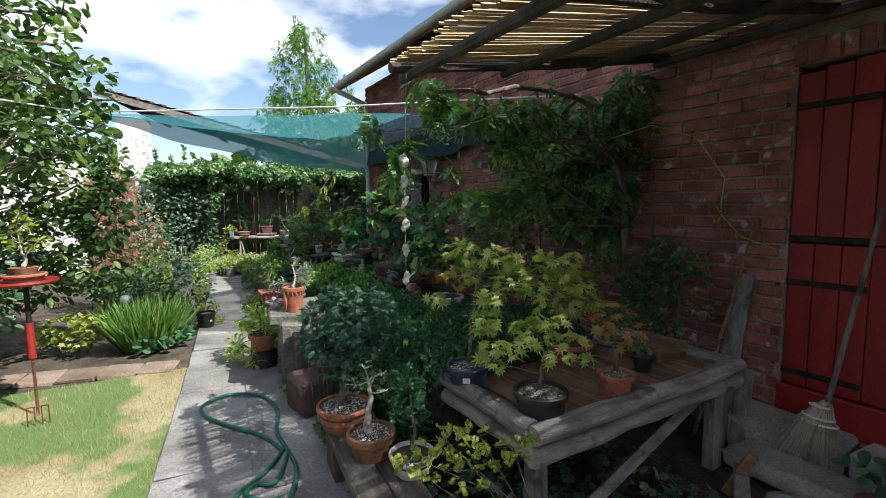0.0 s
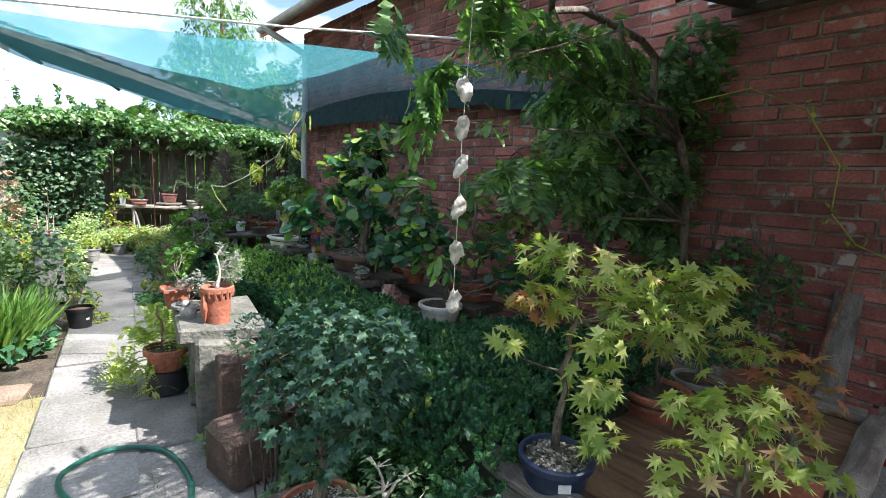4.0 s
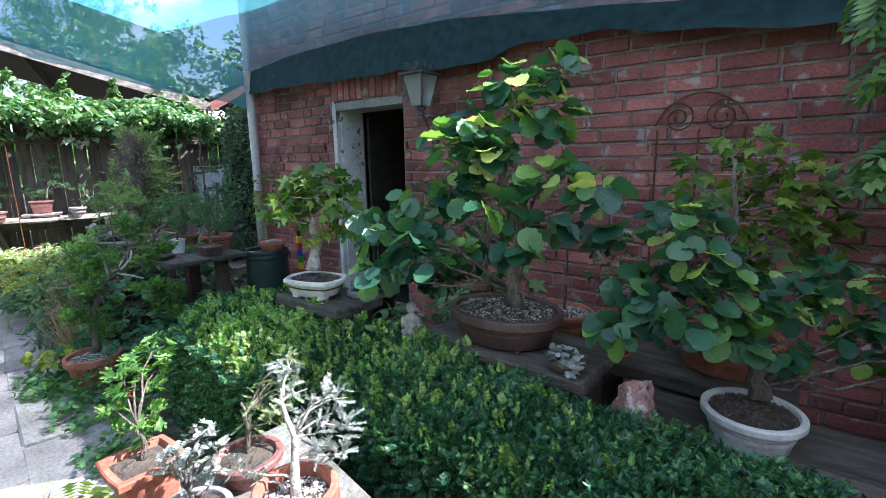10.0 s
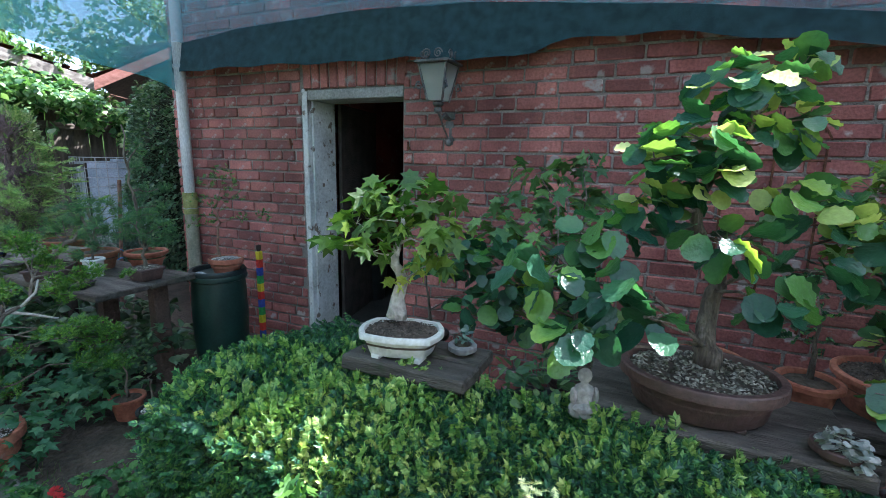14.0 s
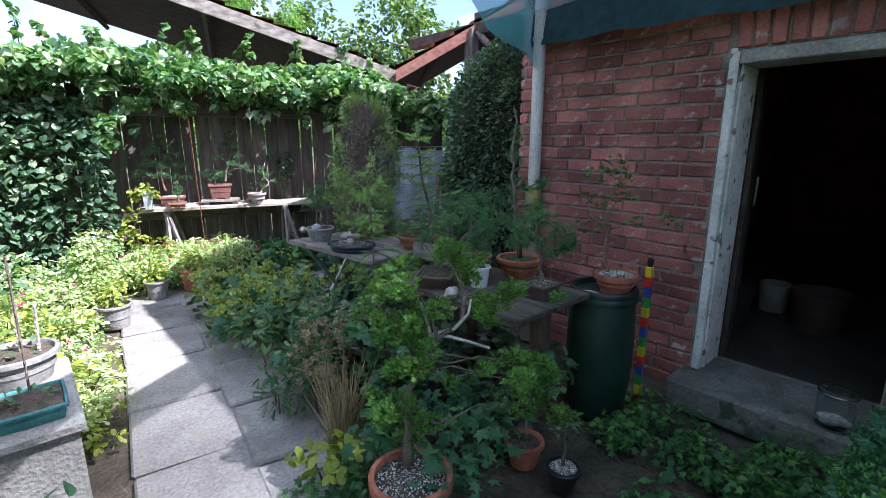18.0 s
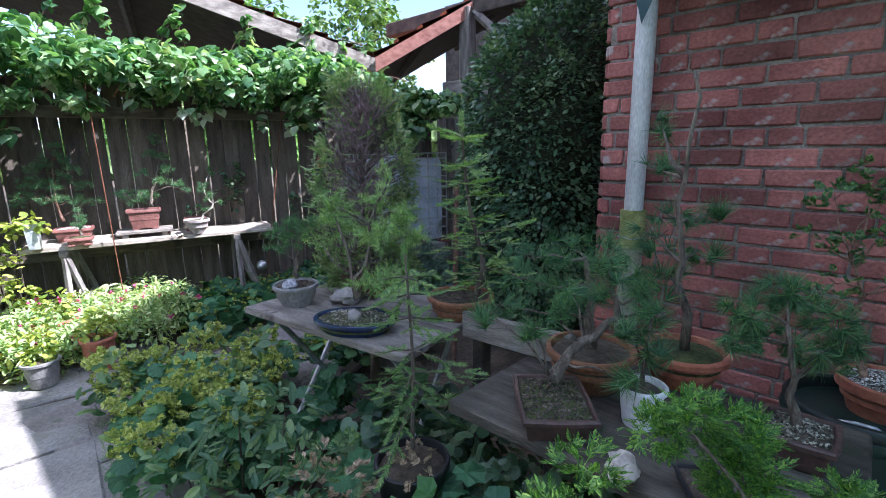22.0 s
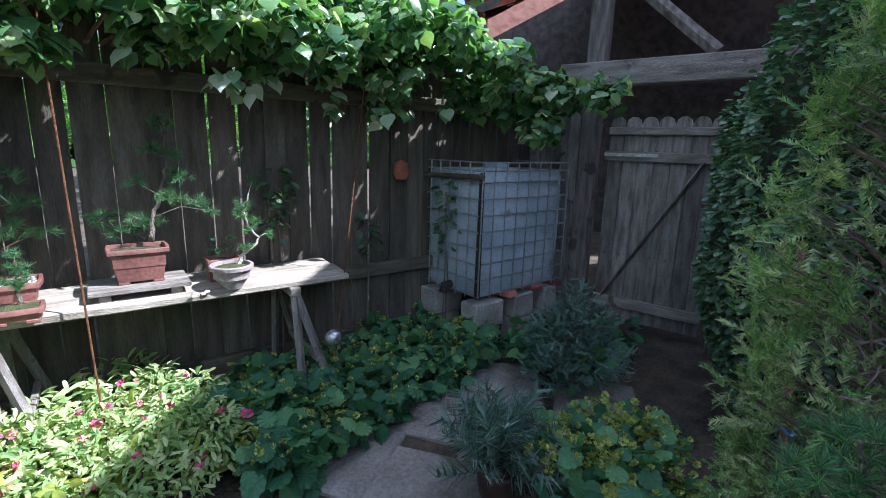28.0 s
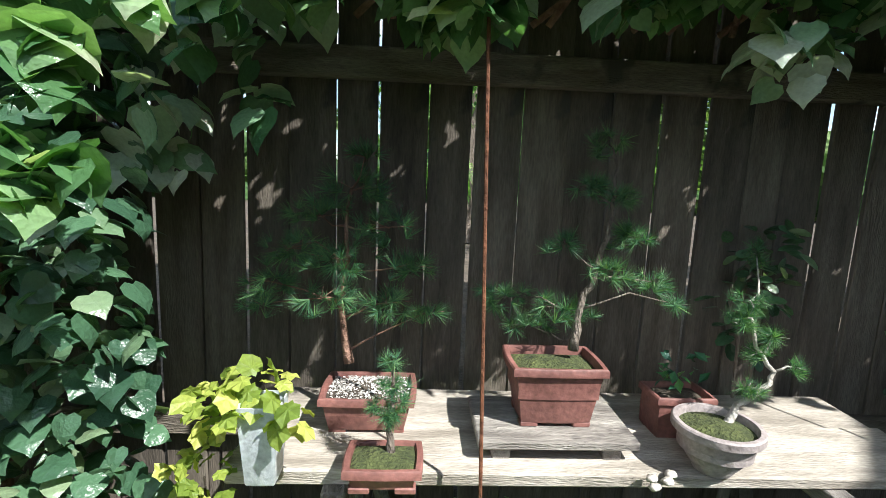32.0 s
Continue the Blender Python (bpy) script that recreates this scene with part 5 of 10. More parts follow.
def bush(parent, trunk, r0, r1, clumps, leaf, size, dens, mat, bark, droop=0.3, twigs=3, thin=None, lift=0.0, jitter=0.45, shell=0.5):
    thin, tw, lm = thin or (0.0032 if size < 0.075 else 0.006), Shape(), Shape()
    part("trunk", wood(trunk, r0, r1, clumps, twigs, thin, fine_wood=tw, limbs=lm), bark, parent, smooth=180)
    if lm.n:
        part("branch", lm, bark, parent, smooth=180)["kind"] = "stuff"
    if tw.n:
        part("twig", tw, bark, parent)["kind"] = "stuff"
    part("crown", foliage(clumps, leaf, size, dens, droop, lift, shell, jitter), mat, parent, smooth=70 if leaf == "alder" else 0)

# ---- box hedge and the bonsai behind it ----
def hedge_front(y):
    return -2.13 + 0.08 * (y - 5.0) + 0.16 * min(1.0, max(0.0, (y - 6.1) / 0.3)) * min(1.0, max(0.0, (7.7 - y) / 0.45)) + 0.07 * noise.noise(Vector((y * 2.1, 3, 0)))


def hedge_back(y):
    if y < 5.62:
        return -0.98
    if y < 7.15:
        return -1.54
    if y < 8.0:
        return -1.55 if y < 7.9 else -1.2
    return -0.66


def hedge_top(x, y):
    z = 0.725 + 0.016 * (y - 6) + (0.03 + 0.1 * min(1.0, max(0.0, (y - 6.3) / 0.8))) * min(1.0, max(0.0, (x - hedge_front(y)) / 0.5)) + 0.055 * noise.noise(Vector((x * 3.2, y * 3.2, 0))) + 0.03 * noise.noise(Vector((x * 9, y * 9, 4)))
    f = min(1.0, max(0.0, (x - hedge_front(y)) / 0.14))
    e = min(1.0, max(0.0, (8.55 - y) / 0.16)) * min(1.0, max(0.0, (y - 4.75) / 0.1))
    b = 1 - 0.3 * max(0.0, (x + 1.9) / 0.9) * (y > 7.9)
    return z * (0.82 + 0.18 * math.sqrt(f)) * (0.75 + 0.25 * math.sqrt(e)) * b


hedge = thing("box_hedge", (-1.85, 7.0, 0.0), "dense clipped box hedge with pale new tips", "hedge")
ho = np.array((-1.85, 7.0, 0.0))
hp, hw = [], []
for _ in range(27000):
    y = rng.uniform(4.78, 8.53)
    x0, x1 = hedge_front(y), hedge_back(y)
    if rng.random() < 0.72:
        x = rng.uniform(x0, x1)
        hp.append((x, y, hedge_top(x, y) + rng.normal(0, 0.012) - 0.03 * (rng.random() < 0.35)))
        hw.append((rng.normal(0, 0.5), rng.normal(0, 0.5), 1.0))
    else:
        z = hedge_top(x0 + 0.03, y) * rng.uniform(0.15, 1.0)
        hp.append((x0 + rng.normal(0, 0.02) + 0.05 * (0.7 - z), y, z))
        hw.append((-1.0, rng.normal(0, 0.4), rng.normal(0.5, 0.3)))
for _ in range(2600):
    x = rng.uniform(-1.85, -0.75)
    hp.append((x, 8.46 + rng.normal(0, 0.03) - 0.12 * max(0, x + 1.2), rng.uniform(0.1, 0.66)))
    hw.append((rng.normal(0, 0.4), 1.0, rng.normal(0.5, 0.3)))
hp, hw = np.array(hp), np.array(hw)
hm = along(hw, rng.uniform(0, 6.28, len(hp)))
part("leaves", Shape().many(*LEAF["sprig"], hp - ho, hm, 0.048 * rng.uniform(0.7, 1.35, len(hp))), G_BOX, hedge, smooth=0)["kind"] = "stuff"
# Pale sprigs: new tips whose colour also paints the sun patch.
nx, nw = [], []
for _ in range(700):
    y = rng.triangular(7.0, 7.7, 8.3) if rng.random() < 0.85 else rng.uniform(5.0, 8.5)
    x0, x1 = hedge_front(y), hedge_back(y)
    x = x0 + (x1 - x0) * rng.random() ** 2.2
    if x > -1.62:
        continue
    nx.append((x, y, hedge_top(x, y) + 0.012))
    nw.append((rng.normal(-0.2, 0.5), rng.normal(0, 0.5), 1.0))
nx = np.array(nx)
part("new_growth", Shape().many(*LEAF["sprig"], nx - ho, along(np.array(nw), rng.uniform(0, 6.28, len(nx))), 0.05 * rng.uniform(0.6, 1.3, len(nx))), G_NEW_SUNLIT, hedge, "new tips coloured pale yellow-green as if sunlit", smooth=0)["kind"] = "stuff"
tp, tw_ = [], []
for _ in range(420):
    y = rng.triangular(6.2, 7.9, 8.4)
    x0, x1 = hedge_front(y), hedge_back(y)
    x = x0 + min(0.42, x1 - x0) * rng.random() ** 1.3
    for k in range(3):
        tp.append((x + rng.normal(0, 0.006), y + rng.normal(0, 0.006), hedge_top(x, y) - 0.01 + 0.026 * k))
        tw_.append((rng.normal(-0.1, 0.3), rng.normal(0, 0.3), 1.0))
tp = np.array(tp)
part("upright_tip", Shape().many(*LEAF["sprig"], tp - ho, along(np.array(tw_), rng.uniform(0, 6.28, len(tp))), 0.052 * rng.uniform(0.7, 1.2, len(tp))), G_TIP, hedge, "upright pale green shoots", smooth=0)["kind"] = "stuff"
# Near-black inner sheet stands in for the shade between the leaves.
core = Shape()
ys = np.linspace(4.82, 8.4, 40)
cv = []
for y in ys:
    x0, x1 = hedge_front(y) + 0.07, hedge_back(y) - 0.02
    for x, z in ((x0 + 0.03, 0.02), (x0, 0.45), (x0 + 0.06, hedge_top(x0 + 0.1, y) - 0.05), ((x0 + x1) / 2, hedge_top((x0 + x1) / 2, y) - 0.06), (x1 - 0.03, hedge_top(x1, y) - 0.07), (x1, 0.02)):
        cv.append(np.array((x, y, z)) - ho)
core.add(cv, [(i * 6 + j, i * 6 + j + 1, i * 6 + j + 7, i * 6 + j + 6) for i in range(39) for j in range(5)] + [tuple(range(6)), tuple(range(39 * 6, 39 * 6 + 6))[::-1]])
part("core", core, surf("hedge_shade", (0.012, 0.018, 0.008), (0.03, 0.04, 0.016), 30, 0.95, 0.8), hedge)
brown = Shape()
bp = np.array([(rng.uniform(-2.05, -1.75), rng.uniform(5.0, 5.9), 0) for _ in range(260)])
bp[:, 2] = [hedge_top(a, b) - 0.01 for a, b, _ in bp]
part("dry_leaves", brown.many(*LEAF["box"], bp - ho, along(rng.normal(0, 1, (260, 3)), rng.uniform(0, 6, 260)), 0.022 * rng.uniform(0.6, 1.4, 260)), G_STRAWY, hedge, "brown dead leaves", smooth=0)["kind"] = "stuff"


# Block colour darkened to carry the shade under the stands.
SHADE_BLOCK = surf("shade_dark_block", (0.07, 0.05, 0.04), (0.14, 0.09, 0.07), 8, 0.95, 0.5)


def bench(name, at, size, label, legs=(), mat=WOOD_GREY_DARK, turn=0.0, planks=2):
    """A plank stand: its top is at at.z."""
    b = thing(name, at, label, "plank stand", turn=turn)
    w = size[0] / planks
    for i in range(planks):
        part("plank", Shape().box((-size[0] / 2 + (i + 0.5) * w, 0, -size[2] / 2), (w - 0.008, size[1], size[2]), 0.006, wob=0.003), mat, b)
    for lx, ly, lw, ld in legs:
        part("support", Shape().box((lx, ly, -size[2] - (at[2] - size[2]) / 2), (lw, ld, at[2] - size[2]), 0.008, wob=0.004), SHADE_BLOCK if mat is WOOD_GREY_DARK else mat, b)
    return b


bench("plank_stand", (-1.27, 6.06, 0.655), (0.5, 0.74, 0.05), "low weathered plank stand behind the hedge", ((0, -0.25, 0.3, 0.12), (0, 0.25, 0.3, 0.12)))
bench("plank_stand", (-1.37, 6.76, 0.845), (0.36, 0.66, 0.045), "weathered plank stand carrying a large oval pot", ((0, -0.22, 0.28, 0.12), (0, 0.22, 0.28, 0.12)))
bench("plank_stand", (-1.53, 7.6, 0.905), (0.27, 0.42, 0.04), "grey plank stand carrying a white oval pot", ((0, -0.13, 0.2, 0.1), (0, 0.13, 0.2, 0.1)))
bench("plank_stand", (-0.93, 6.58, 0.72), (0.3, 1.3, 0.05), "dark plank stand along the brick wall", ((0, -0.5, 0.2, 0.12), (0, 0.5, 0.2, 0.12), (0, 0, 0.2, 0.12)))

# alder in the oval brown pot
b = thing("potted_alder", (-1.38, 6.79, 0.845), "large-leaved bonsai alder in a wide oval brown pot", "bonsai")
pot(b, 0.197, 0.11, POT_BROWN, 0.86, 0.014, 0.03, 0.8, 1.0, feet=4, fill=SOIL, grit=GRIT_MIX, grit_size=0.006, n=40)
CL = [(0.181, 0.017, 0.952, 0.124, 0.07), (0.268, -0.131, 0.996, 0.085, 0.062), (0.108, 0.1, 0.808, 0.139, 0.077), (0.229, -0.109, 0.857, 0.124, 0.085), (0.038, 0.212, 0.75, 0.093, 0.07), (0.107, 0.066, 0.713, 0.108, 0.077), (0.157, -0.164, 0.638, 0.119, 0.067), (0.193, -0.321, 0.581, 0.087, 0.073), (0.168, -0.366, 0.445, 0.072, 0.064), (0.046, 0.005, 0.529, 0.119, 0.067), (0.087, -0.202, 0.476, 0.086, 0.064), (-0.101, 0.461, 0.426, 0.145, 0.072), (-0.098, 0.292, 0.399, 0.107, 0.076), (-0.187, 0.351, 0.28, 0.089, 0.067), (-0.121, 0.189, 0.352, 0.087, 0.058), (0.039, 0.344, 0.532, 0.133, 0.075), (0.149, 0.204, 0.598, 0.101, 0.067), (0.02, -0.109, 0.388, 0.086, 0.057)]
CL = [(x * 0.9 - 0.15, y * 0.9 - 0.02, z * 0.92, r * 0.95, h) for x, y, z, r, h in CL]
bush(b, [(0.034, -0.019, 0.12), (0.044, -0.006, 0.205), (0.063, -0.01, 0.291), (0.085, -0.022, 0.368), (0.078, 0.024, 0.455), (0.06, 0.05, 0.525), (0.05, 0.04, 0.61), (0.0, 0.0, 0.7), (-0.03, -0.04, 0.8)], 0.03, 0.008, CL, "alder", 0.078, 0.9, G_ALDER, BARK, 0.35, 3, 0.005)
# Young leaves of the upper clumps, with sunlight put into their colour.
part("young_leaves", foliage(sorted(CL, key=lambda c: -c[2])[:len(CL) // 2], "alder", 0.075, 0.26, -0.1), G_NEW_SUNLIT, b, "young upper leaves coloured bright as if sunlit", smooth=70)
# alder in the round white pot
b = thing("potted_alder", (-1.24, 6.04, 0.655), "wide bonsai alder in a round cream-white pot", "bonsai")
pot(b, 0.122, 0.105, POT_WHITE, 0.82, 0.012, 0.02, grit=GRIT_D, fill=SOIL)
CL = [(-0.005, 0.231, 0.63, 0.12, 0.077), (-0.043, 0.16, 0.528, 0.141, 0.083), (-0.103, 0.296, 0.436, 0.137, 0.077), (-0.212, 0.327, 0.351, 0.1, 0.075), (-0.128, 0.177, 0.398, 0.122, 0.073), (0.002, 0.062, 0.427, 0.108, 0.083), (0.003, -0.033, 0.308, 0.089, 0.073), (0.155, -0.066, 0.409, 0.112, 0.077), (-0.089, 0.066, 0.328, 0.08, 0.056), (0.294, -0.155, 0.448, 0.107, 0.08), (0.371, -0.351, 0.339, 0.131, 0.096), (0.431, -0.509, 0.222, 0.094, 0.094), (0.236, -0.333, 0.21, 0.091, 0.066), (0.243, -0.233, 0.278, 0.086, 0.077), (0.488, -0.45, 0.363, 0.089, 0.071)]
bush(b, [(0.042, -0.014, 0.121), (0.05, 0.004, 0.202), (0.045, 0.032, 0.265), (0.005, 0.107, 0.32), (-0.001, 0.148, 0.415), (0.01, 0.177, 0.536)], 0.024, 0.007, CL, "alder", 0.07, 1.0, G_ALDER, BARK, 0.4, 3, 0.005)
# Upper clumps again get leaves in the sun-bright tone.
part("young_leaves", foliage(sorted(CL, key=lambda c: -c[2])[:len(CL) // 2], "alder", 0.06, 0.1, -0.1), G_NEW_SUNLIT, b, "young upper leaves coloured bright as if sunlit", smooth=70)
# broad maple against the wall
b = thing("potted_maple", (-0.86, 6.16, 0.72), "bushy green maple in a low terracotta pot beside the wall", "bonsai")
pot(b, 0.17, 0.13, TERRA, 0.8, grit=GRIT_D)
CL = [(0.204, 0.009, 0.808, 0.159, 0.064), (0.116, 0.104, 0.735, 0.159, 0.068), (0.256, -0.091, 0.727, 0.159, 0.068), (0.067, 0.133, 0.631, 0.159, 0.068), (0.199, -0.047, 0.633, 0.182, 0.068), (0.288, -0.176, 0.611, 0.113, 0.079), (0.103, 0.043, 0.517, 0.159, 0.079), (0.219, -0.123, 0.493, 0.136, 0.091), (0.021, 0.163, 0.54, 0.113, 0.079), (0.304, -0.256, 0.446, 0.113, 0.113), (0.141, -0.05, 0.401, 0.136, 0.091)]
bush(b, [(0, 0, 0.11), (0.02, 0.02, 0.3), (-0.02, 0.0, 0.5), (0.02, 0.03, 0.75)], 0.02, 0.006, CL, "palm5", 0.085, 1.7, G_MAPLE_G, BARK, 0.3, 3, 0.004)
# drooping maple in the white oval pot
b = thing("potted_maple", (-1.55, 7.65, 0.905), "drooping bright green maple in a white oval glazed pot", "bonsai")
pot(b, 0.126, 0.072, POT_WHITE, 0.84, 0.012, 0.018, 0.72, 1.0, square=0.35, turn=14, feet=4, grit=GRIT_D)
CL = [(0.083, 0.04, 0.52, 0.127, 0.046), (0.035, 0.121, 0.494, 0.082, 0.046), (0.12, -0.046, 0.483, 0.1, 0.046), (-0.004, 0.164, 0.413, 0.091, 0.055), (0.019, 0.037, 0.425, 0.107, 0.053), (0.116, -0.068, 0.401, 0.091, 0.055), (0.036, -0.038, 0.364, 0.097, 0.053), (-0.047, 0.218, 0.341, 0.064, 0.051), (0.109, -0.092, 0.302, 0.055, 0.055), (-0.045, 0.08, 0.332, 0.07, 0.053)]
bush(b, [(0.009, 0.025, 0.111), (0.021, 0.026, 0.176), (0.037, 0.017, 0.231), (0.036, 0.047, 0.303), (0.063, 0.029, 0.393), (0.073, 0.045, 0.484)], 0.026, 0.007, CL, "palm5", 0.08, 2.6, G_MAPLE_G, BARK_PALE, 0.75, 2, 0.004)
part("lower_leaves", foliage([(-0.012, 0.022, 0.231, 0.044, 0.036), (0.012, -0.03, 0.268, 0.044, 0.026)], "palm5", 0.05, 1.4, 0.8), G_LIME, b, "pale yellow-green leaves", smooth=0)
# small pots on and about the stands
def little(name, at, r, h, mat, label, clumps, leaf, size, dens, lmat, group="", bark=BARK, trunk_h=0.1, r0=0.008, **kw):
    p = thing(name, at, label, "potted plant", group)
    z = pot(p, r, h, mat, **kw)
    bush(p, [(0, 0, z), (0.01, 0.0, z + trunk_h * 0.5), (0.0, 0.01, z + trunk_h)], r0, r0 * 0.4, clumps, leaf, size, dens, lmat, bark, 0.2, 2, 0.003)
    return p


little("succulent_pot", (-1.47, 7.47, 0.905), 0.035, 0.035, POT_GREY, "tiny round pot with a small succulent", [(0, 0, 0.06, 0.035, 0.025)], "oval", 0.025, 2.5, G_JUNI, trunk_h=0.03, r0=0.004)
little("sedum_pot", (-1.5, 6.5, 0.845), 0.045, 0.04, POT_BROWN, "small round pot of pale grey-green sedum", [(-0.02, 0, 0.06, 0.05, 0.03), (-0.03, -0.02, 0.03, 0.04, 0.03)], "round", 0.022, 3.5, G_SILVER, trunk_h=0.03, r0=0.004)
little("potted_box", (-1.12, 6.47, 0.79), 0.078, 0.1, TERRA, "terracotta pot with a small upright box bonsai", [(0.04, 0.051, 0.339, 0.078, 0.047), (0.014, 0.078, 0.275, 0.07, 0.043), (0.056, -0.006, 0.264, 0.078, 0.043), (0.03, 0.021, 0.208, 0.07, 0.039), (0.065, 0.023, 0.387, 0.047, 0.031)], "sprig", 0.05, 1.6, G_BOX, trunk_h=0.25)
little("grit_bowl", (-1.0, 6.73, 0.745), 0.11, 0.12, TERRA, "terracotta bowl of white grit near the wall", [(0.149, 0.187, 0.667, 0.122, 0.061), (0.112, 0.241, 0.626, 0.081, 0.061)], "box", 0.03, 0.5, G_WIST, trunk_h=0.5, r0=0.006, grit=GRAVEL_W)
little("fern_pot", (-1.1, 7.15, 0.62), 0.12, 0.14, POT_BROWN, "dark pot with spreading fern fronds", [(0, 0, 0.25, 0.18, 0.08), (-0.08, 0.1, 0.2, 0.12, 0.06)], "fern", 0.17, 1.4, G_HERB, trunk_h=0.06)
b = thing("potted_sapling", (-0.85, 7.2, 0.0), "shaded broad-leaved sapling in a dark tub against the wall", "potted plant")
pot(b, 0.15, 0.3, POT_BROWN, 0.8)
CL = [(0.199, 0.249, 1.472, 0.147, 0.061), (0.288, 0.068, 1.503, 0.135, 0.061), (0.133, 0.326, 1.323, 0.147, 0.073), (0.231, 0.124, 1.354, 0.171, 0.086), (0.287, -0.02, 1.309, 0.122, 0.086), (0.075, 0.406, 1.224, 0.147, 0.086), (0.15, 0.221, 1.18, 0.171, 0.086), (0.23, 0.036, 1.161, 0.147, 0.086), (0.04, 0.327, 0.887, 0.122, 0.086), (0.1, 0.161, 0.817, 0.147, 0.098), (0.188, -0.021, 0.844, 0.147, 0.098), (0.167, 0.116, 1.037, 0.147, 0.098)]
bush(b, [(0, 0, 0.28), (0.02, 0.02, 0.5), (-0.02, 0.0, 0.8), (0.02, 0.03, 1.05)], 0.02, 0.006, CL, "palm5", 0.095, 1.8, G_WIST, BARK, 0.35, 3, 0.004)
bench("plank_stand", (-0.98, 7.86, 0.62), (0.24, 0.5, 0.04), "dark low stand behind the white oval pot", ((0, -0.16, 0.18, 0.1), (0, 0.16, 0.18, 0.1)))
little("sapling_pot", (-0.98, 7.84, 0.62), 0.09, 0.13, POT_BLACK, "black pot with a shaded broad-leaved sapling", [(-0.05, -0.12, 0.5, 0.16, 0.1), (-0.02, -0.33, 0.46, 0.15, 0.12), (0.05, -0.5, 0.4, 0.14, 0.1), (-0.15, -0.3, 0.32, 0.12, 0.08), (0.02, -0.42, 0.27, 0.12, 0.09)], "alder", 0.075, 1.1, G_ALDER, trunk_h=0.35)
little("violet_pot", (-1.5, 7.2, 0.72), 0.09, 0.1, POT_BLACK, "black pot of low grey-green leaves", [(0, 0, 0.13, 0.11, 0.05), (0.08, 0.1, 0.14, 0.08, 0.04)], "oval", 0.04, 2.2, G_HERB, trunk_h=0.03)

# stone figures
s = Shape().lathe([(0.05, 0), (0.056, 0.012), (0.054, 0.03), (0.04, 0.05), (0.036, 0.075), (0.04, 0.1), (0.034, 0.118), (0.016, 0.128), (0.014, 0.136), (0.024, 0.146), (0.028, 0.162), (0.025, 0.178), (0.014, 0.19), (0.0001, 0.196)], (0, 0, 0), 24, 0.8, 1.0)
s.ball((-0.03, 0.0, 0.04), (0.028, 0.05, 0.02)).ball((-0.01, 0.042, 0.085), (0.018, 0.014, 0.035)).ball((-0.01, -0.042, 0.085), (0.018, 0.014, 0.035))
fig = part("seated_statue", s, STONE, smooth=80)
fig.matrix_basis = pose(-1.565, 7.075, 0.845, 0, 0, 25) @ Matrix.Scale(0.7, 4)
tagged(fig, "small grey stone seated figure beside the oval pot", "statue")
st = part("granite_stone", Shape().ball((0, 0, 0.085), (0.056, 0.06, 0.09), 18, 12, 0.5, 3), GRANITE, smooth=60)
st.matrix_basis = pose(-1.42, 6.32, 0.655)
tagged(st, "rough upright lump of reddish granite", "stone")

# trellis on the wall
tr = thing("wall_trellis", (-0.06, 6.45, 0.7), "rusty scrolled iron trellis leaning on the brick wall", "trellis")
for yy in (-0.2, 0.0, 0.2):
    part("bar", Shape().tube([(0.02, yy, 0.0), (0.02, yy, 0.92)], 0.006, 6), RUST, tr)
for zz in (0.15, 0.55, 0.85):
    part("rail", Shape().tube([(0.02, -0.22, zz), (0.02, 0.22, zz)], 0.005, 6), RUST, tr)
for sg in (-1, 1):
    a = np.linspace(0, 4.2 * np.pi, 40)
    r = 0.085 * (1 - a / 16)
    part("scroll", Shape().tube([(0.02, sg * (0.1 + k * math.cos(t)) , 0.98 + k * math.sin(t)) for t, k in zip(a, r)], 0.005, 5), RUST, tr)
a = np.linspace(0.15 * np.pi, 0.85 * np.pi, 14)
part("arch", Shape().tube([(0.02, 0.24 * math.cos(t), 0.82 + 0.28 * math.sin(t)) for t in a], 0.005, 5), RUST, tr)

# wall lantern
LX, LZ = -0.17, 0.15
ln = thing("wall_lantern", (-0.02, 8.18, 1.71), "grey cast-iron wall lantern with scrolled bracket", "wall lamp")
LANT = surf("grey_cast_iron", (0.085, 0.085, 0.085), (0.19, 0.185, 0.18), 16, 0.6, 0.3, 0.4, spots=(0.12, 0.08, 0.06), spot_scale=20)
lg = bpy.data.materials.new("clouded_glass")
lg.use_nodes = True
lp = lg.node_tree.nodes["Principled BSDF"]
lp.inputs["Base Color"].default_value, lp.inputs["Roughness"].default_value, lp.inputs["Transmission Weight"].default_value = (0.75, 0.8, 0.72, 1), 0.35, 0.75
part("back_plate", Shape().box((0.012, 0, 0.0), (0.014, 0.06, 0.2), 0.006).box((0.006, 0, 0.08), (0.02, 0.075, 0.05), 0.006).ball((-0.005, 0, -0.08), (0.02, 0.025, 0.028), 10, 8), LANT, ln)
part("arm", Shape().tube([(0.0, 0, 0.06), (-0.08, 0, 0.08), (LX * 0.7, 0, 0.05), (LX, 0, LZ - 0.05), (LX, 0, LZ)], [0.014, 0.01, 0.01, 0.012, 0.016], 8).tube([(0.0, 0, -0.07), (LX * 0.5, 0, 0.0), (LX * 0.95, 0, LZ - 0.06)], 0.006, 6), LANT, ln)
part("cup", Shape().ball((LX, 0, LZ - 0.05), (0.026, 0.026, 0.022), 10, 8).ball((LX, 0, LZ - 0.015), (0.034, 0.034, 0.018), 10, 8), LANT, ln)
part("glass", Shape().lathe([(0.066, LZ), (0.122, LZ + 0.2)], (LX, 0, 0), 4, turn=45), lg, ln, "clouded lantern glass", smooth=0)
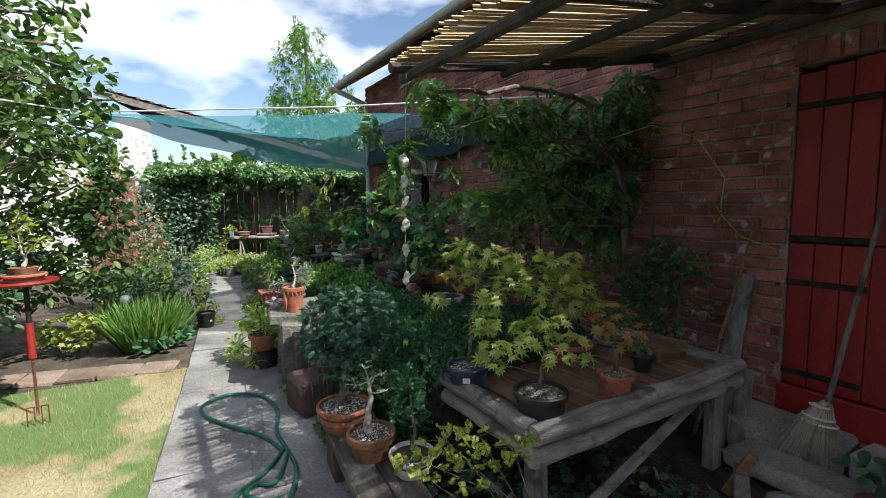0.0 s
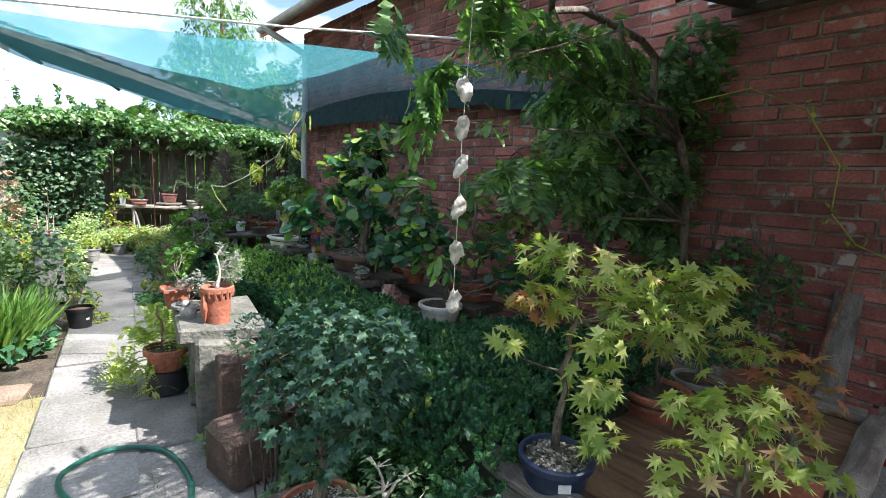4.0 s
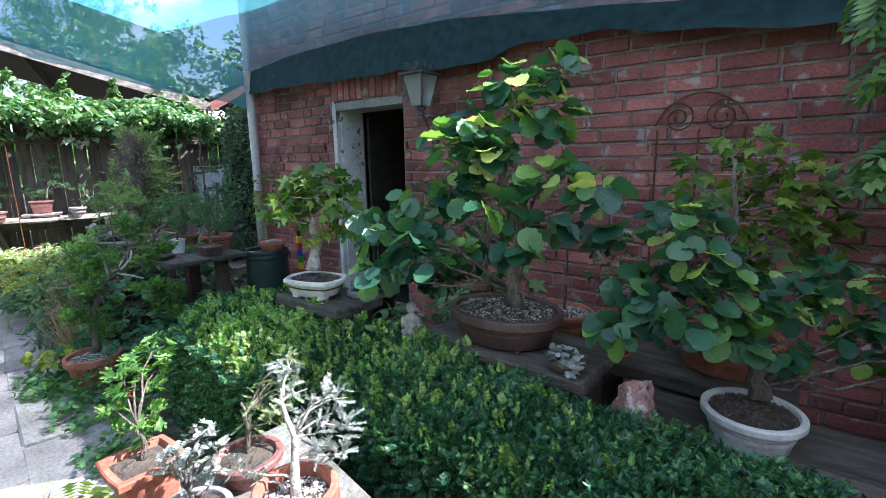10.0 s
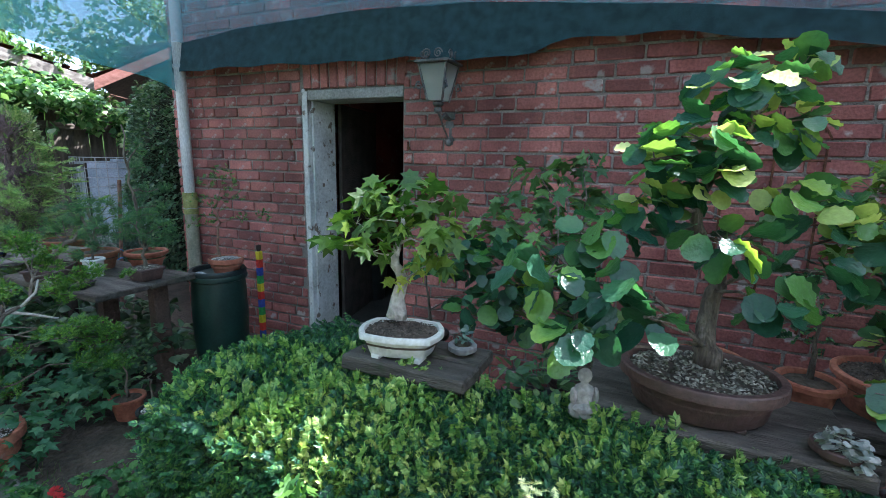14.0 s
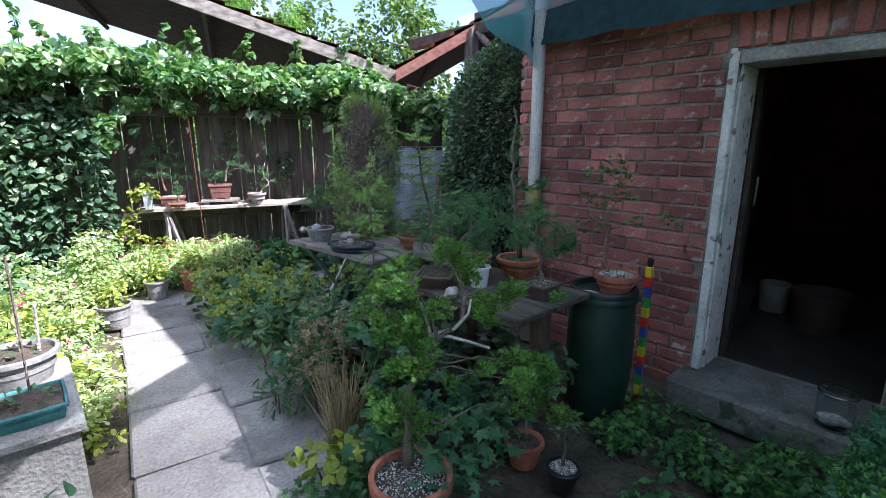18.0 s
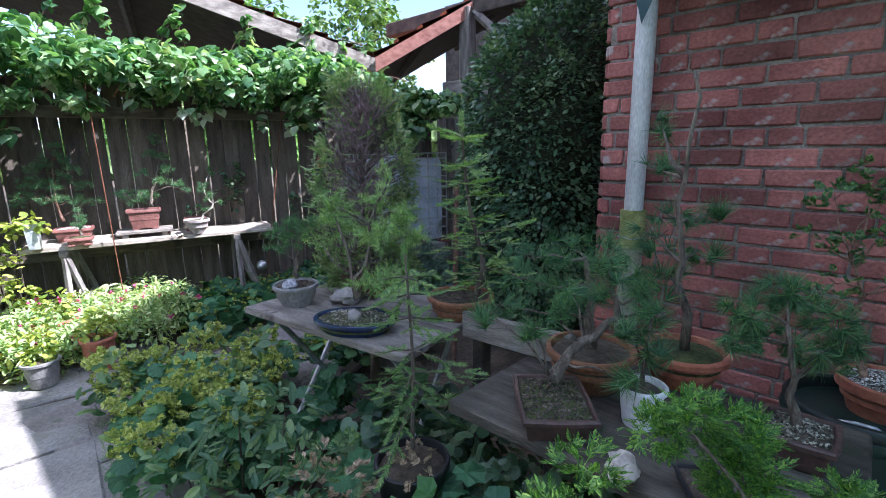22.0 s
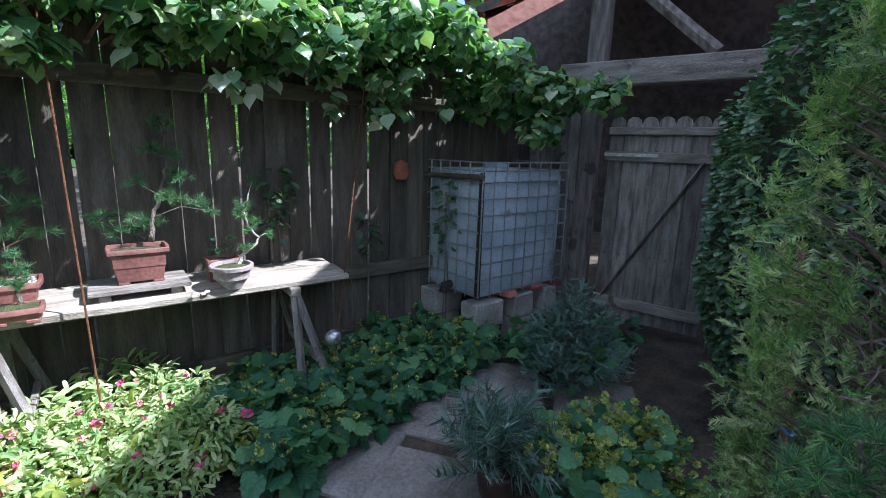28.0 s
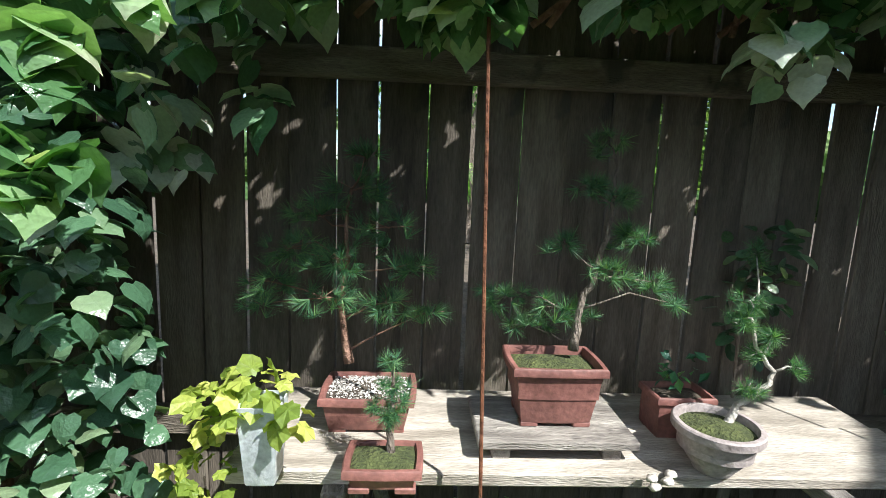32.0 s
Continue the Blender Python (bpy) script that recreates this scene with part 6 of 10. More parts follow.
for i in range(4):
    k = math.pi / 4 + math.pi / 2 * i
    c_, s_ = math.cos(k), math.sin(k)
    part("glazing_bar", Shape().tube([(LX + 0.068 * c_, 0.068 * s_, LZ - 0.005), (LX + 0.126 * c_, 0.126 * s_, LZ + 0.205)], 0.007, 5), LANT, ln)
    a = np.linspace(0, 3.6 * np.pi, 26)
    part("side_scroll", Shape().tube([(LX + c_ * (0.125 + 0.024 * (1 - q / 14) * math.cos(q)), s_ * (0.125 + 0.024 * (1 - q / 14) * math.cos(q)), LZ + 0.06 + 0.004 * q + 0.024 * (1 - q / 14) * math.sin(q)) for q in a], 0.004, 4), LANT, ln)
    k2 = math.pi / 2 * i
    for sg in (-1, 1):
        part("crest", Shape().tube([(LX + math.cos(k2) * 0.09 - math.sin(k2) * sg * (0.035 + 0.028 * (1 - q / 13) * math.cos(q)), math.sin(k2) * 0.09 + math.cos(k2) * sg * (0.035 + 0.028 * (1 - q / 13) * math.cos(q)), LZ + 0.25 + 0.028 * (1 - q / 13) * math.sin(q)) for q in a], 0.004, 4), LANT, ln)
part("roof", Shape().lathe([(0.122, LZ + 0.2), (0.152, LZ + 0.205), (0.152, LZ + 0.217), (0.06, LZ + 0.232), (0.0001, LZ + 0.236)], (LX, 0, 0), 4, turn=45), LANT, ln, smooth=0)

# ---- yard by the red door ----
pt = thing("potting_table", (-1.27, 4.56, 0), "weathered potting table edged with half-round logs", "table")
for i in range(9):
    part("plank", Shape().box((-0.66 + 0.165 * i, 0, 0.575), (0.15, 0.84, 0.025), 0.004, wob=0.003), WOOD_WARM, pt)


def log(a, b, r, mat=WOOD_GREY_X, bow=0.01):
    a, b = np.array(a, float), np.array(b, float)
    k = np.linspace(0, 1, 9)
    return Shape().tube([a + (b - a) * t + rng.normal(0, bow * 0.4, 3) for t in k], [r * rng.uniform(0.92, 1.07) for _ in k], 12, squash=0.85)


for z, o in ((0.615, 0.0), (0.525, 0.015)):
    part("edge_log", log((-0.76, -0.43 + o, z), (0.73, -0.42 + o, z - 0.005), 0.05), WOOD_GREY_X, pt)
    part("edge_log", log((-0.73 + o, -0.42, z), (-0.72 + o, 0.42, z), 0.05), WOOD_GREY, pt)
    part("edge_log", log((0.74 - o, -0.38, z - 0.01), (0.74 - o, 0.42, z), 0.04), WOOD_GREY, pt)
part("edge_log", log((-0.72, 0.43, 0.61), (0.73, 0.43, 0.61), 0.04), WOOD_GREY_X, pt)
for x, y in ((-0.68, -0.36), (-0.68, 0.36), (0.66, -0.34), (0.66, 0.36)):
    part("leg", Shape().box((x, y, 0.27), (0.085, 0.07, 0.54), 0.006, wob=0.003), WOOD_GREY_Z, pt)
part("brace", Shape().tube([(-0.6, -0.36, 0.06), (0.6, -0.32, 0.46)], 0.035, 4), WOOD_GREY_X, pt)


def maple_pot(at, r, h, mat, label, clumps, trunk, lmat, size=0.068, dens=2.2, grit=GRIT_MIX, r0=0.01, bark=BARK, tagplate=False):
    p = thing("potted_maple", at, label, "potted plant", "maples on the potting table")
    z = pot(p, r, h, mat, 0.8, 0.008, 0.02, grit=grit, grit_size=0.007)
    bush(p, trunk, r0, 0.004, clumps, "maple", size, dens, lmat, bark, 0.55, 2, 0.0028)
    if tagplate:
        part("plant_label", Shape().box((-r * 0.6, -r * 0.75, h * 0.62), (0.035, 0.004, 0.025), 0.001, turn=(0, 0, -38)), WHITE_PLASTIC, p, "white plant label")
    return p


B = (-1.95, 4.69, 0.59)
p = maple_pot(B, 0.1, 0.13, POT_NAVY, "tall golden-green maple in a navy plastic pot", [(0.138, 0.056, 0.651, 0.162, 0.061), (0.028, 0.106, 0.678, 0.098, 0.049), (0.306, -0.062, 0.613, 0.125, 0.063), (0.222, -0.061, 0.53, 0.122, 0.061), (0.431, -0.202, 0.602, 0.104, 0.073), (0.028, 0.08, 0.55, 0.098, 0.049), (-0.106, 0.131, 0.443, 0.076, 0.031), (0.113, -0.032, 0.452, 0.089, 0.049), (0.067, -0.052, 0.333, 0.077, 0.068), (0.048, -0.1, 0.207, 0.067, 0.057), (0.286, -0.14, 0.49, 0.101, 0.051), (0.465, -0.229, 0.505, 0.084, 0.063), (0.514, -0.298, 0.431, 0.074, 0.053), (0.357, -0.129, 0.561, 0.104, 0.063)], [(0.011, 0.014, 0.13), (0.042, 0.015, 0.302), (0.057, 0.031, 0.461), (0.088, 0.025, 0.599), (0.136, -0.013, 0.677)], G_MAPLE_Y, tagplate=True)
part("orange_leaves", foliage([(-0.028, 0.1, 0.565, 0.068, 0.043), (-0.074, 0.118, 0.55, 0.038, 0.031), (0.023, 0.076, 0.501, 0.049, 0.035)], "maple", 0.06, 1.5, 0.5), G_MAPLE_O, p, "orange-tinted young leaves", smooth=0)
B = (-1.89, 4.24, 0.59)
maple_pot(B, 0.108, 0.145, POT_BLACK, "small golden-green maple in a black plastic pot", [(0.016, 0.054, 0.357, 0.101, 0.042), (-0.085, 0.095, 0.305, 0.081, 0.041), (0.128, -0.029, 0.328, 0.085, 0.043), (0.076, -0.029, 0.271, 0.084, 0.03), (0.144, -0.104, 0.27, 0.05, 0.025), (0.008, 0.142, 0.374, 0.069, 0.043), (-0.132, 0.119, 0.241, 0.04, 0.04), (0.093, 0.055, 0.408, 0.104, 0.043)], [(0.01, 0.013, 0.122), (0.019, 0.021, 0.202), (0.037, 0.014, 0.271), (0.032, 0.034, 0.34)], G_MAPLE_Y, 0.065)
B = (-1.42, 4.24, 0.59)
maple_pot(B, 0.078, 0.125, TERRA, "small orange-leaved maple in a red plastic pot", [(0.048, 0.03, 0.406, 0.093, 0.046), (-0.002, 0.069, 0.334, 0.072, 0.052), (0.074, -0.019, 0.312, 0.072, 0.052), (0.026, 0.022, 0.25, 0.072, 0.037)], [(0.014, 0.01, 0.122), (0.015, 0.026, 0.208), (0.032, 0.028, 0.313), (0.047, 0.029, 0.396)], G_MAPLE_O, 0.07, 1.3)
little("seedling_pot", (-1.0, 4.4, 0.59), 0.055, 0.09, POT_BLACK, "small black pot with a green seedling", [(0, 0, 0.13, 0.05, 0.03), (0.03, 0.02, 0.16, 0.04, 0.03)], "oval", 0.045, 1.6, G_WIST, trunk_h=0.08, r0=0.004)
little("maple_bowl", (-1.2, 4.75, 0.59), 0.13, 0.11, TERRA, "red terracotta bowl with a shaded maple", [(0, 0, 0.32, 0.2, 0.08), (-0.12, 0.08, 0.42, 0.16, 0.08), (0.1, 0.05, 0.45, 0.15, 0.07)], "maple", 0.075, 1.5, G_MAPLE_Y, trunk_h=0.3)
little("grey_bowl", (-0.85, 4.72, 0.59), 0.1, 0.08, POT_GREY, "grey bowl with a low shaded shrub", [(0, 0, 0.2, 0.12, 0.08)], "box", 0.03, 3, G_BOX, trunk_h=0.1)
wb = thing("wire_basket", (-0.72, 4.55, 0.59), "low wooden tray with twigs on the potting table", "tray")
part("base", Shape().box((0, 0, 0.02), (0.26, 0.3, 0.03), 0.004), WOOD_WARM, wb)
for q in (-0.13, 0.13):
    part("side", Shape().box((q, 0, 0.05), (0.015, 0.3, 0.08), 0.003), WOOD_WARM, wb)

# oyster shell chain
sc = thing("shell_chain", (-2.155, 4.94, 0.0), "hanging string of pale oyster shells under the canopy edge", "wind chime")
part("string", Shape().tube([(0.02, 0, 2.14), (0.0, 0, 1.6), (0.0, 0, 1.1)], 0.0015, 4), BARK_PALE, sc)
for i, z in enumerate((1.72, 1.615, 1.515, 1.4, 1.275, 1.135)):
    o = Shape().ball((0, 0, 0), (0.008, 0.02, 0.031), 12, 8, 0.6, i + 2)
    q = part("shell", o, SHELL, sc, smooth=70)
    q.matrix_basis = pose(0, 0, z, rng.uniform(-25, 25), rng.uniform(-20, 20), rng.uniform(0, 90))

# broom, planks, stones by the door
br = thing("straw_broom", (-0.25, 3.86, 0.1), "straw broom with a wooden handle leaning on the red door", "broom")
part("handle", Shape().tube([(0.05, -0.01, 0.3), (0.2, -0.13, 1.36)], [0.014, 0.012], 10), WOOD_GREY_Z, br)
bs = Shape()
for _ in range(420):
    a, k = rng.uniform(0, 6.28), rng.random() ** 0.5
    x, y = math.cos(a) * k, math.sin(a) * k
    bs.tube([(0.05 + x * 0.02, -0.01 + y * 0.02, 0.33), (0.02 + x * 0.05, 0.03 + y * 0.1, 0.2), (-0.03 + x * 0.07, 0.06 + y * 0.19, 0.0 + rng.uniform(0, 0.02))], [0.0022, 0.0022, 0.0014], 3, caps=False)
part("bristles", bs, STRAW, br, "pale straw bristles")
for z, w in ((0.3, 0.045), (0.24, 0.075), (0.21, 0.09)):
    part("binding", Shape().lathe([(w, -0.005), (w + 0.004, 0), (w, 0.005)], (0.03, 0.015, z), 20, 0.55, 1.0), WHITE_PLASTIC, br)
ps = thing("leaning_plank", (-0.32, 4.36, 0.0), "grey weathered plank leaning against the brick wall", "plank")
part("plank", Shape().box((0.13, 0, 0.52), (0.03, 0.11, 1.08), 0.005, turn=(0, 14, 0)), WOOD_GREY_Z, ps)
ps = thing("leaning_plank", (-0.3, 4.25, 0.0), "short grey plank propped by the potting table", "plank")
part("plank", Shape().box((0.05, 0, 0.24), (0.025, 0.09, 0.5), 0.005, turn=(0, 12, 8)), WOOD_GREY_Z, ps)
for k, (a, b) in enumerate((((-0.3, 4.5, 0.0), (-0.04, 4.33, 1.35)), ((-0.35, 4.7, 0.0), (-0.2, 4.68, 1.3)), ((-0.25, 5.0, 0.0), (-0.15, 4.95, 1.4)))):
    sk = thing("garden_stake", a, "rough brown stick leaning on the wall", "stake", "stakes by the wall")
    d = np.subtract(b, a)
    part("stick", Shape().tube([(0, 0, 0), d * 0.4 + rng.normal(0, 0.01, 3), d], [0.014, 0.013, 0.009], 7), BARK_RED if k == 0 else BARK, sk)
for at, sz, m, lab in (((-0.42, 3.72, 0.06), (0.24, 0.95, 0.12), CONCRETE, "long concrete kerb stone in front of the door"), ((-0.14, 4.05, 0.11), (0.26, 0.6, 0.22), CONCRETE, "grey concrete step under the red door"), ((-0.14, 3.42, 0.11), (0.26, 0.6, 0.22), CONCRETE, "worn grey concrete step by the door")):
    o = part("kerb_stone", Shape().box((0, 0, 0), sz, 0.02, wob=0.01), m, smooth=40)
    o.location = at
    tagged(o, lab, "stone")
for at, r, sd in (((-0.55, 3.3, 0.09), (0.13, 0.1, 0.12), 5), ((-0.35, 3.12, 0.12), (0.1, 0.09, 0.15), 9), ((-0.75, 3.75, 0.05), (0.14, 0.12, 0.08), 2)):
    o = part("field_stone", Shape().ball((0, 0, 0), r, 14, 9, 0.45, sd), STONE, smooth=50)
    o.location = at
    tagged(o, "rough pale field stone beside the door", "stone", "stones by the door")
bk = thing("brick_offcut", (-0.75, 4.0, 0.0), "reddish timber offcut leaning on a plank", "offcut")
part("block", Shape().box((0, 0, 0.12), (0.06, 0.05, 0.25), 0.004, turn=(25, 10, 20)), WOOD_WARM, bk)
bm_ = thing("low_beam", (-1.0, 3.86, 0.0), "grey squared beam lying under the table", "beam")
part("beam", Shape().box((0, 0, 0.06), (0.75, 0.07, 0.08), 0.006, turn=(0, -6, 28)), WOOD_GREY_X, bm_)
rl = thing("red_pole", (-0.5, 2.95, 0.0), "red painted metal pole leaning beside the door", "pole")
part("pole", Shape().tube([(0, 0, 0), (0.42, -0.1, 0.95)], 0.022, 8), RED_PAINT, rl)
little("dark_shrub_pot", (-0.52, 3.5, 0.0), 0.1, 0.15, POT_RED, "dark leafy shrub in a glazed red-brown pot", [(0, 0, 0.28, 0.13, 0.08), (0.06, -0.08, 0.33, 0.1, 0.08), (-0.05, 0.09, 0.3, 0.1, 0.07)], "oval", 0.075, 1.8, G_IVY, trunk_h=0.12)
little("wild_shoots", (-0.95, 3.35, -0.02), 0.05, 0.04, POT_BLACK, "weedy shoots growing between the stones", [(0, 0, 0.15, 0.14, 0.1), (-0.1, -0.15, 0.12, 0.14, 0.1), (0.15, 0.1, 0.2, 0.1, 0.1), (-0.35, 0.3, 0.1, 0.18, 0.08)], "box", 0.035, 1.2, G_WIST, trunk_h=0.1, r0=0.003)

# wall shrub and wisteria
sh = thing("wall_shrub", (-0.3, 4.75, 0.0), "small-leaved climbing rose against the brick wall", "shrub")
bush(sh, [(0, 0, 0), (0.05, 0.03, 0.5), (0.0, -0.05, 1.0), (0.05, 0.02, 1.4)], 0.016, 0.006, [(0.208, -0.02, 1.031, 0.245, 0.14), (0.052, 0.13, 0.928, 0.21, 0.175), (0.232, -0.096, 0.785, 0.175, 0.14), (-0.04, 0.19, 0.719, 0.175, 0.175), (-0.08, 0.297, 1.033, 0.21, 0.14), (0.146, 0.07, 1.137, 0.14, 0.105)], "sprig", 0.07, 1.5, G_WIST, BARK)
wi = thing("wisteria", (-0.6, 5.25, 0.0), "wisteria hanging in curtains of feathery leaves from the canopy", "climber")
CL = [(0.449, -0.034, 2.269, 0.2, 0.2), (0.29, 0.079, 1.964, 0.236, 0.2), (0.077, 0.283, 1.816, 0.254, 0.2), (0.296, -0.01, 1.559, 0.218, 0.218), (0.264, 0.3, 2.174, 0.262, 0.187), (0.232, 0.173, 1.374, 0.225, 0.187), (0.283, -0.069, 1.197, 0.145, 0.127), (0.063, 0.374, 1.45, 0.262, 0.168), (0.573, -0.087, 1.943, 0.131, 0.225)] + [(-0.57, -0.05, 1.54, 0.201, 0.115), (-0.83, -0.05, 1.49, 0.16, 0.093), (-1.05, -0.05, 1.49, 0.099, 0.074), (-0.49, -0.05, 2.04, 0.172, 0.129), (-0.75, -0.05, 2.03, 0.159, 0.106), (-0.95, -0.05, 2.05, 0.124, 0.099), (-1.15, -0.05, 2.09, 0.115, 0.08), (-1.31, -0.05, 2.16, 0.086, 0.065), (-0.61, -0.05, 1.8, 0.168, 0.14), (-1.26, -0.05, 1.95, 0.067, 0.056), (-1.41, -0.05, 1.82, 0.053, 0.053), (-1.46, -0.05, 1.67, 0.053, 0.053), (-1.59, -0.05, 1.89, 0.049, 0.039)]
wt = wood([(0.3, -0.25, 0.0), (0.35, -0.2, 0.8), (0.3, -0.15, 1.6), (0.1, 0.0, 2.2), (-0.6, 0.0, 2.25), (-1.3, -0.2, 2.1)], 0.03, 0.012, CL, 3, 0.005)
part("stem", wt, BARK, wi, smooth=180)
part("leaves", foliage(CL, "pinnate", 0.17, 4.5, 0.75, jitter=0.35), G_WIST, wi, smooth=0)
CL = [(0.139, 0.335, 1.961, 0.235, 0.117), (-0.019, 0.482, 1.77, 0.156, 0.098), (0.17, 0.136, 1.764, 0.152, 0.133), (0.105, 0.217, 1.499, 0.137, 0.137), (0.084, 0.082, 1.284, 0.114, 0.133), (0.147, 0.273, 1.331, 0.083, 0.104), (-0.031, 0.569, 1.97, 0.117, 0.078)]
part("leaves", foliage(CL, "pinnate", 0.17, 4.0, 0.75, jitter=0.35), G_WIST, wi, smooth=0)
CL = [(-1.44, 0.05, 1.79, 0.059, 0.059), (-1.34, 0.05, 1.63, 0.073, 0.062), (-1.4, 0.05, 1.44, 0.062, 0.062), (-1.25, 0.05, 1.3, 0.077, 0.066), (-1.14, 0.05, 1.48, 0.08, 0.08), (-1.03, 0.05, 1.72, 0.082, 0.082), (-0.91, 0.05, 2.01, 0.096, 0.072), (-1.11, 0.05, 1.9, 0.078, 0.067), (-0.78, 0.05, 1.8, 0.089, 0.089), (-1.48, 0.05, 1.58, 0.049, 0.049), (-1.28, 0.05, 1.15, 0.066, 0.055), (-0.6, 0.05, 2.07, 0.106, 0.093), (-0.31, 0.05, 2.27, 0.115, 0.086)]
part("leaves", foliage(CL, "lance", 0.075, 1.6, 0.6, jitter=0.5), G_WIST, wi, smooth=0)
for l in ([(0.119, -0.037, 0.247), (0.077, -0.02, 0.178), (0.04, -0.008, 0.102), (-0.007, 0.02, 0.058), (-0.055, 0.05, 0.019), (-0.108, 0.085, -0.013), (-0.14, 0.111, -0.012)], [(-0.14, 0.111, -0.012), (-0.13, 0.094, -0.047), (-0.105, 0.063, -0.093)]):
    l = np.array(l) + np.array((-2.45, 5.6, 1.43)) - np.array((-0.6, 5.25, 0.0))
    part("hanging_shoot", Shape().tube(l, 0.0013, 5), BARK_PALE if len(l) > 4 else G_LIME, wi, "pale hanging shoot")
    if len(l) > 4:
        pp = np.repeat(l[:4], 3, axis=0) + rng.normal(0, 0.02, (12, 3))
        part("shoot_leaves", Shape().many(*LEAF["pinnate"], pp, along(np.tile([[-0.3, 0.2, -0.8]], (12, 1)) + rng.normal(0, 0.4, (12, 3)), rng.normal(0, 0.5, 12)), 0.06 * rng.uniform(0.7, 1.2, 12)), G_LIME, wi, smooth=0)
ar = thing("arching_tendril", (-0.25, 4.55, 1.6), "thin arching vine shoot with sparse leaves", "tendril")
l = [(-0.34, 0.439, 0.325), (-0.158, 0.254, 0.4), (0.008, 0.053, 0.307), (0.089, -0.088, 0.05), (0.052, -0.092, -0.175), (0.115, -0.191, -0.317), (0.245, -0.349, -0.397), (0.381, -0.512, -0.461), (0.518, -0.616, -0.231)]
part("stem", Shape().tube(l, 0.004, 5), G_LIME, ar)
pp = np.repeat(np.array(l)[2:7], 7, axis=0) + rng.normal(0, 0.018, (35, 3))
part("leaves", Shape().many(*LEAF["box"], pp, along(rng.normal(0, 1, (35, 3)), rng.normal(0, 0.5, 35)), 0.035 * rng.uniform(0.6, 1.3, 35)), G_LIME, ar, smooth=0)

# low bonsai row by the path
bench("plank_stand", (-2.38, 4.95, 0.28), (0.3, 1.25, 0.05), "low plank shelf on a rough red stone beside the path", ((0, 0.35, 0.25, 0.22), (0, -0.4, 0.25, 0.22)), turn=-6)
b = thing("potted_maple", (-2.4, 5.24, 0.28), "dense dark green maple bush in a terracotta bowl", "bonsai")
pot(b, 0.14, 0.14, TERRA, 0.7, 0.01, 0.02, grit=GRAVEL_W)
CL = [(0.048, 0.088, 0.699, 0.165, 0.093), (-0.071, 0.196, 0.583, 0.113, 0.103), (0.054, -0.062, 0.577, 0.177, 0.108), (-0.056, 0.063, 0.453, 0.149, 0.08), (0.169, -0.047, 0.682, 0.124, 0.093), (0.137, -0.119, 0.528, 0.1, 0.1), (-0.03, -0.019, 0.335, 0.118, 0.059), (-0.111, 0.211, 0.444, 0.082, 0.082), (0.043, -0.108, 0.438, 0.117, 0.078), (0.23, -0.064, 0.559, 0.085, 0.106)]
bush(b, [(0, 0, 0.13), (0.02, 0.02, 0.3), (0.0, 0.05, 0.5)], 0.02, 0.008, CL, "palm5", 0.044, 2.2, G_MAPLE_D, BARK, 0.45, 3, 0.004)
b = thing("bare_bonsai", (-2.38, 4.9, 0.28), "old pale-barked bonsai nearly leafless in a terracotta pot", "bonsai")
pot(b, 0.11, 0.125, TERRA_OCHRE, 0.8, 0.012, 0.035, grit=GRAVEL_W)
CL = [(-0.047, 0.067, 0.342, 0.066, 0.053), (0.014, 0.035, 0.37, 0.066, 0.053), (0.079, -0.011, 0.315, 0.058, 0.053), (-0.006, 0.052, 0.424, 0.053, 0.04), (0.062, 0.009, 0.397, 0.04, 0.032)]
bush(b, [(-0.006, 0.016, 0.106), (-0.002, 0.027, 0.218), (0.013, 0.027, 0.301), (0.008, 0.036, 0.356)], 0.018, 0.008, CL, "box", 0.022, 0.9, G_HERB, BARK_PALE, 0.1, 6, 0.005)
b = thing("potted_box", (-2.28, 4.66, 0.28), "upright small-leaved box in a round white pot", "bonsai")
pot(b, 0.1, 0.1, POT_WHITE, 0.72, 0.008, 0.015)
bush(b, [(0, 0, 0.08), (0.01, 0.01, 0.25), (0.0, 0.02, 0.42)], 0.009, 0.004, [(-0.014, 0.055, 0.402, 0.086, 0.086), (0.032, 0.015, 0.299, 0.086, 0.074), (-0.045, 0.058, 0.273, 0.074, 0.062), (0.03, 0.031, 0.427, 0.062, 0.074)], "sprig", 0.055, 1.7, G_BOX, BARK, -0.1)
b = thing("variegated_shrub", (-2.12, 3.98, 0.0), "low variegated yellow-green box shrub under the table corner", "shrub")
bush(b, [(0, 0, 0), (0.0, 0.03, 0.2), (0.05, 0.0, 0.35)], 0.012, 0.005, [(-0.251, 0.227, 0.66, 0.087, 0.058), (-0.148, 0.167, 0.679, 0.087, 0.054), (-0.048, 0.102, 0.635, 0.077, 0.058), (-0.307, 0.251, 0.577, 0.077, 0.058), (-0.172, 0.167, 0.554, 0.115, 0.058), (-0.333, 0.377, 0.522, 0.071, 0.045)], "sprig", 0.055, 1.7, G_LIME, BARK, -0.1)
cv_ = np.array([(x, y, 0) for x, y in zip(rng.uniform(-2.35, -1.0, 900), rng.uniform(3.5, 4.9, 900))])
stuff("ground_ivy", Shape().many(*LEAF["vine"], cv_ + np.stack([0 * cv_[:, 0], 0 * cv_[:, 0], rng.uniform(0.03, 0.16, 900)], 1), frames(np.tile([[0, 0, 1.0]], (900, 1)), rng.uniform(0, 6.28, 900), 0.5), 0.06 * rng.uniform(0.5, 1.3, 900)), G_IVY, "shaded ivy covering the ground under the table", "ground cover")

# garden hose
hs = thing("garden_hose", (-2.7, 5.8, 0), "green garden hose lying in loops on the path", "hose")
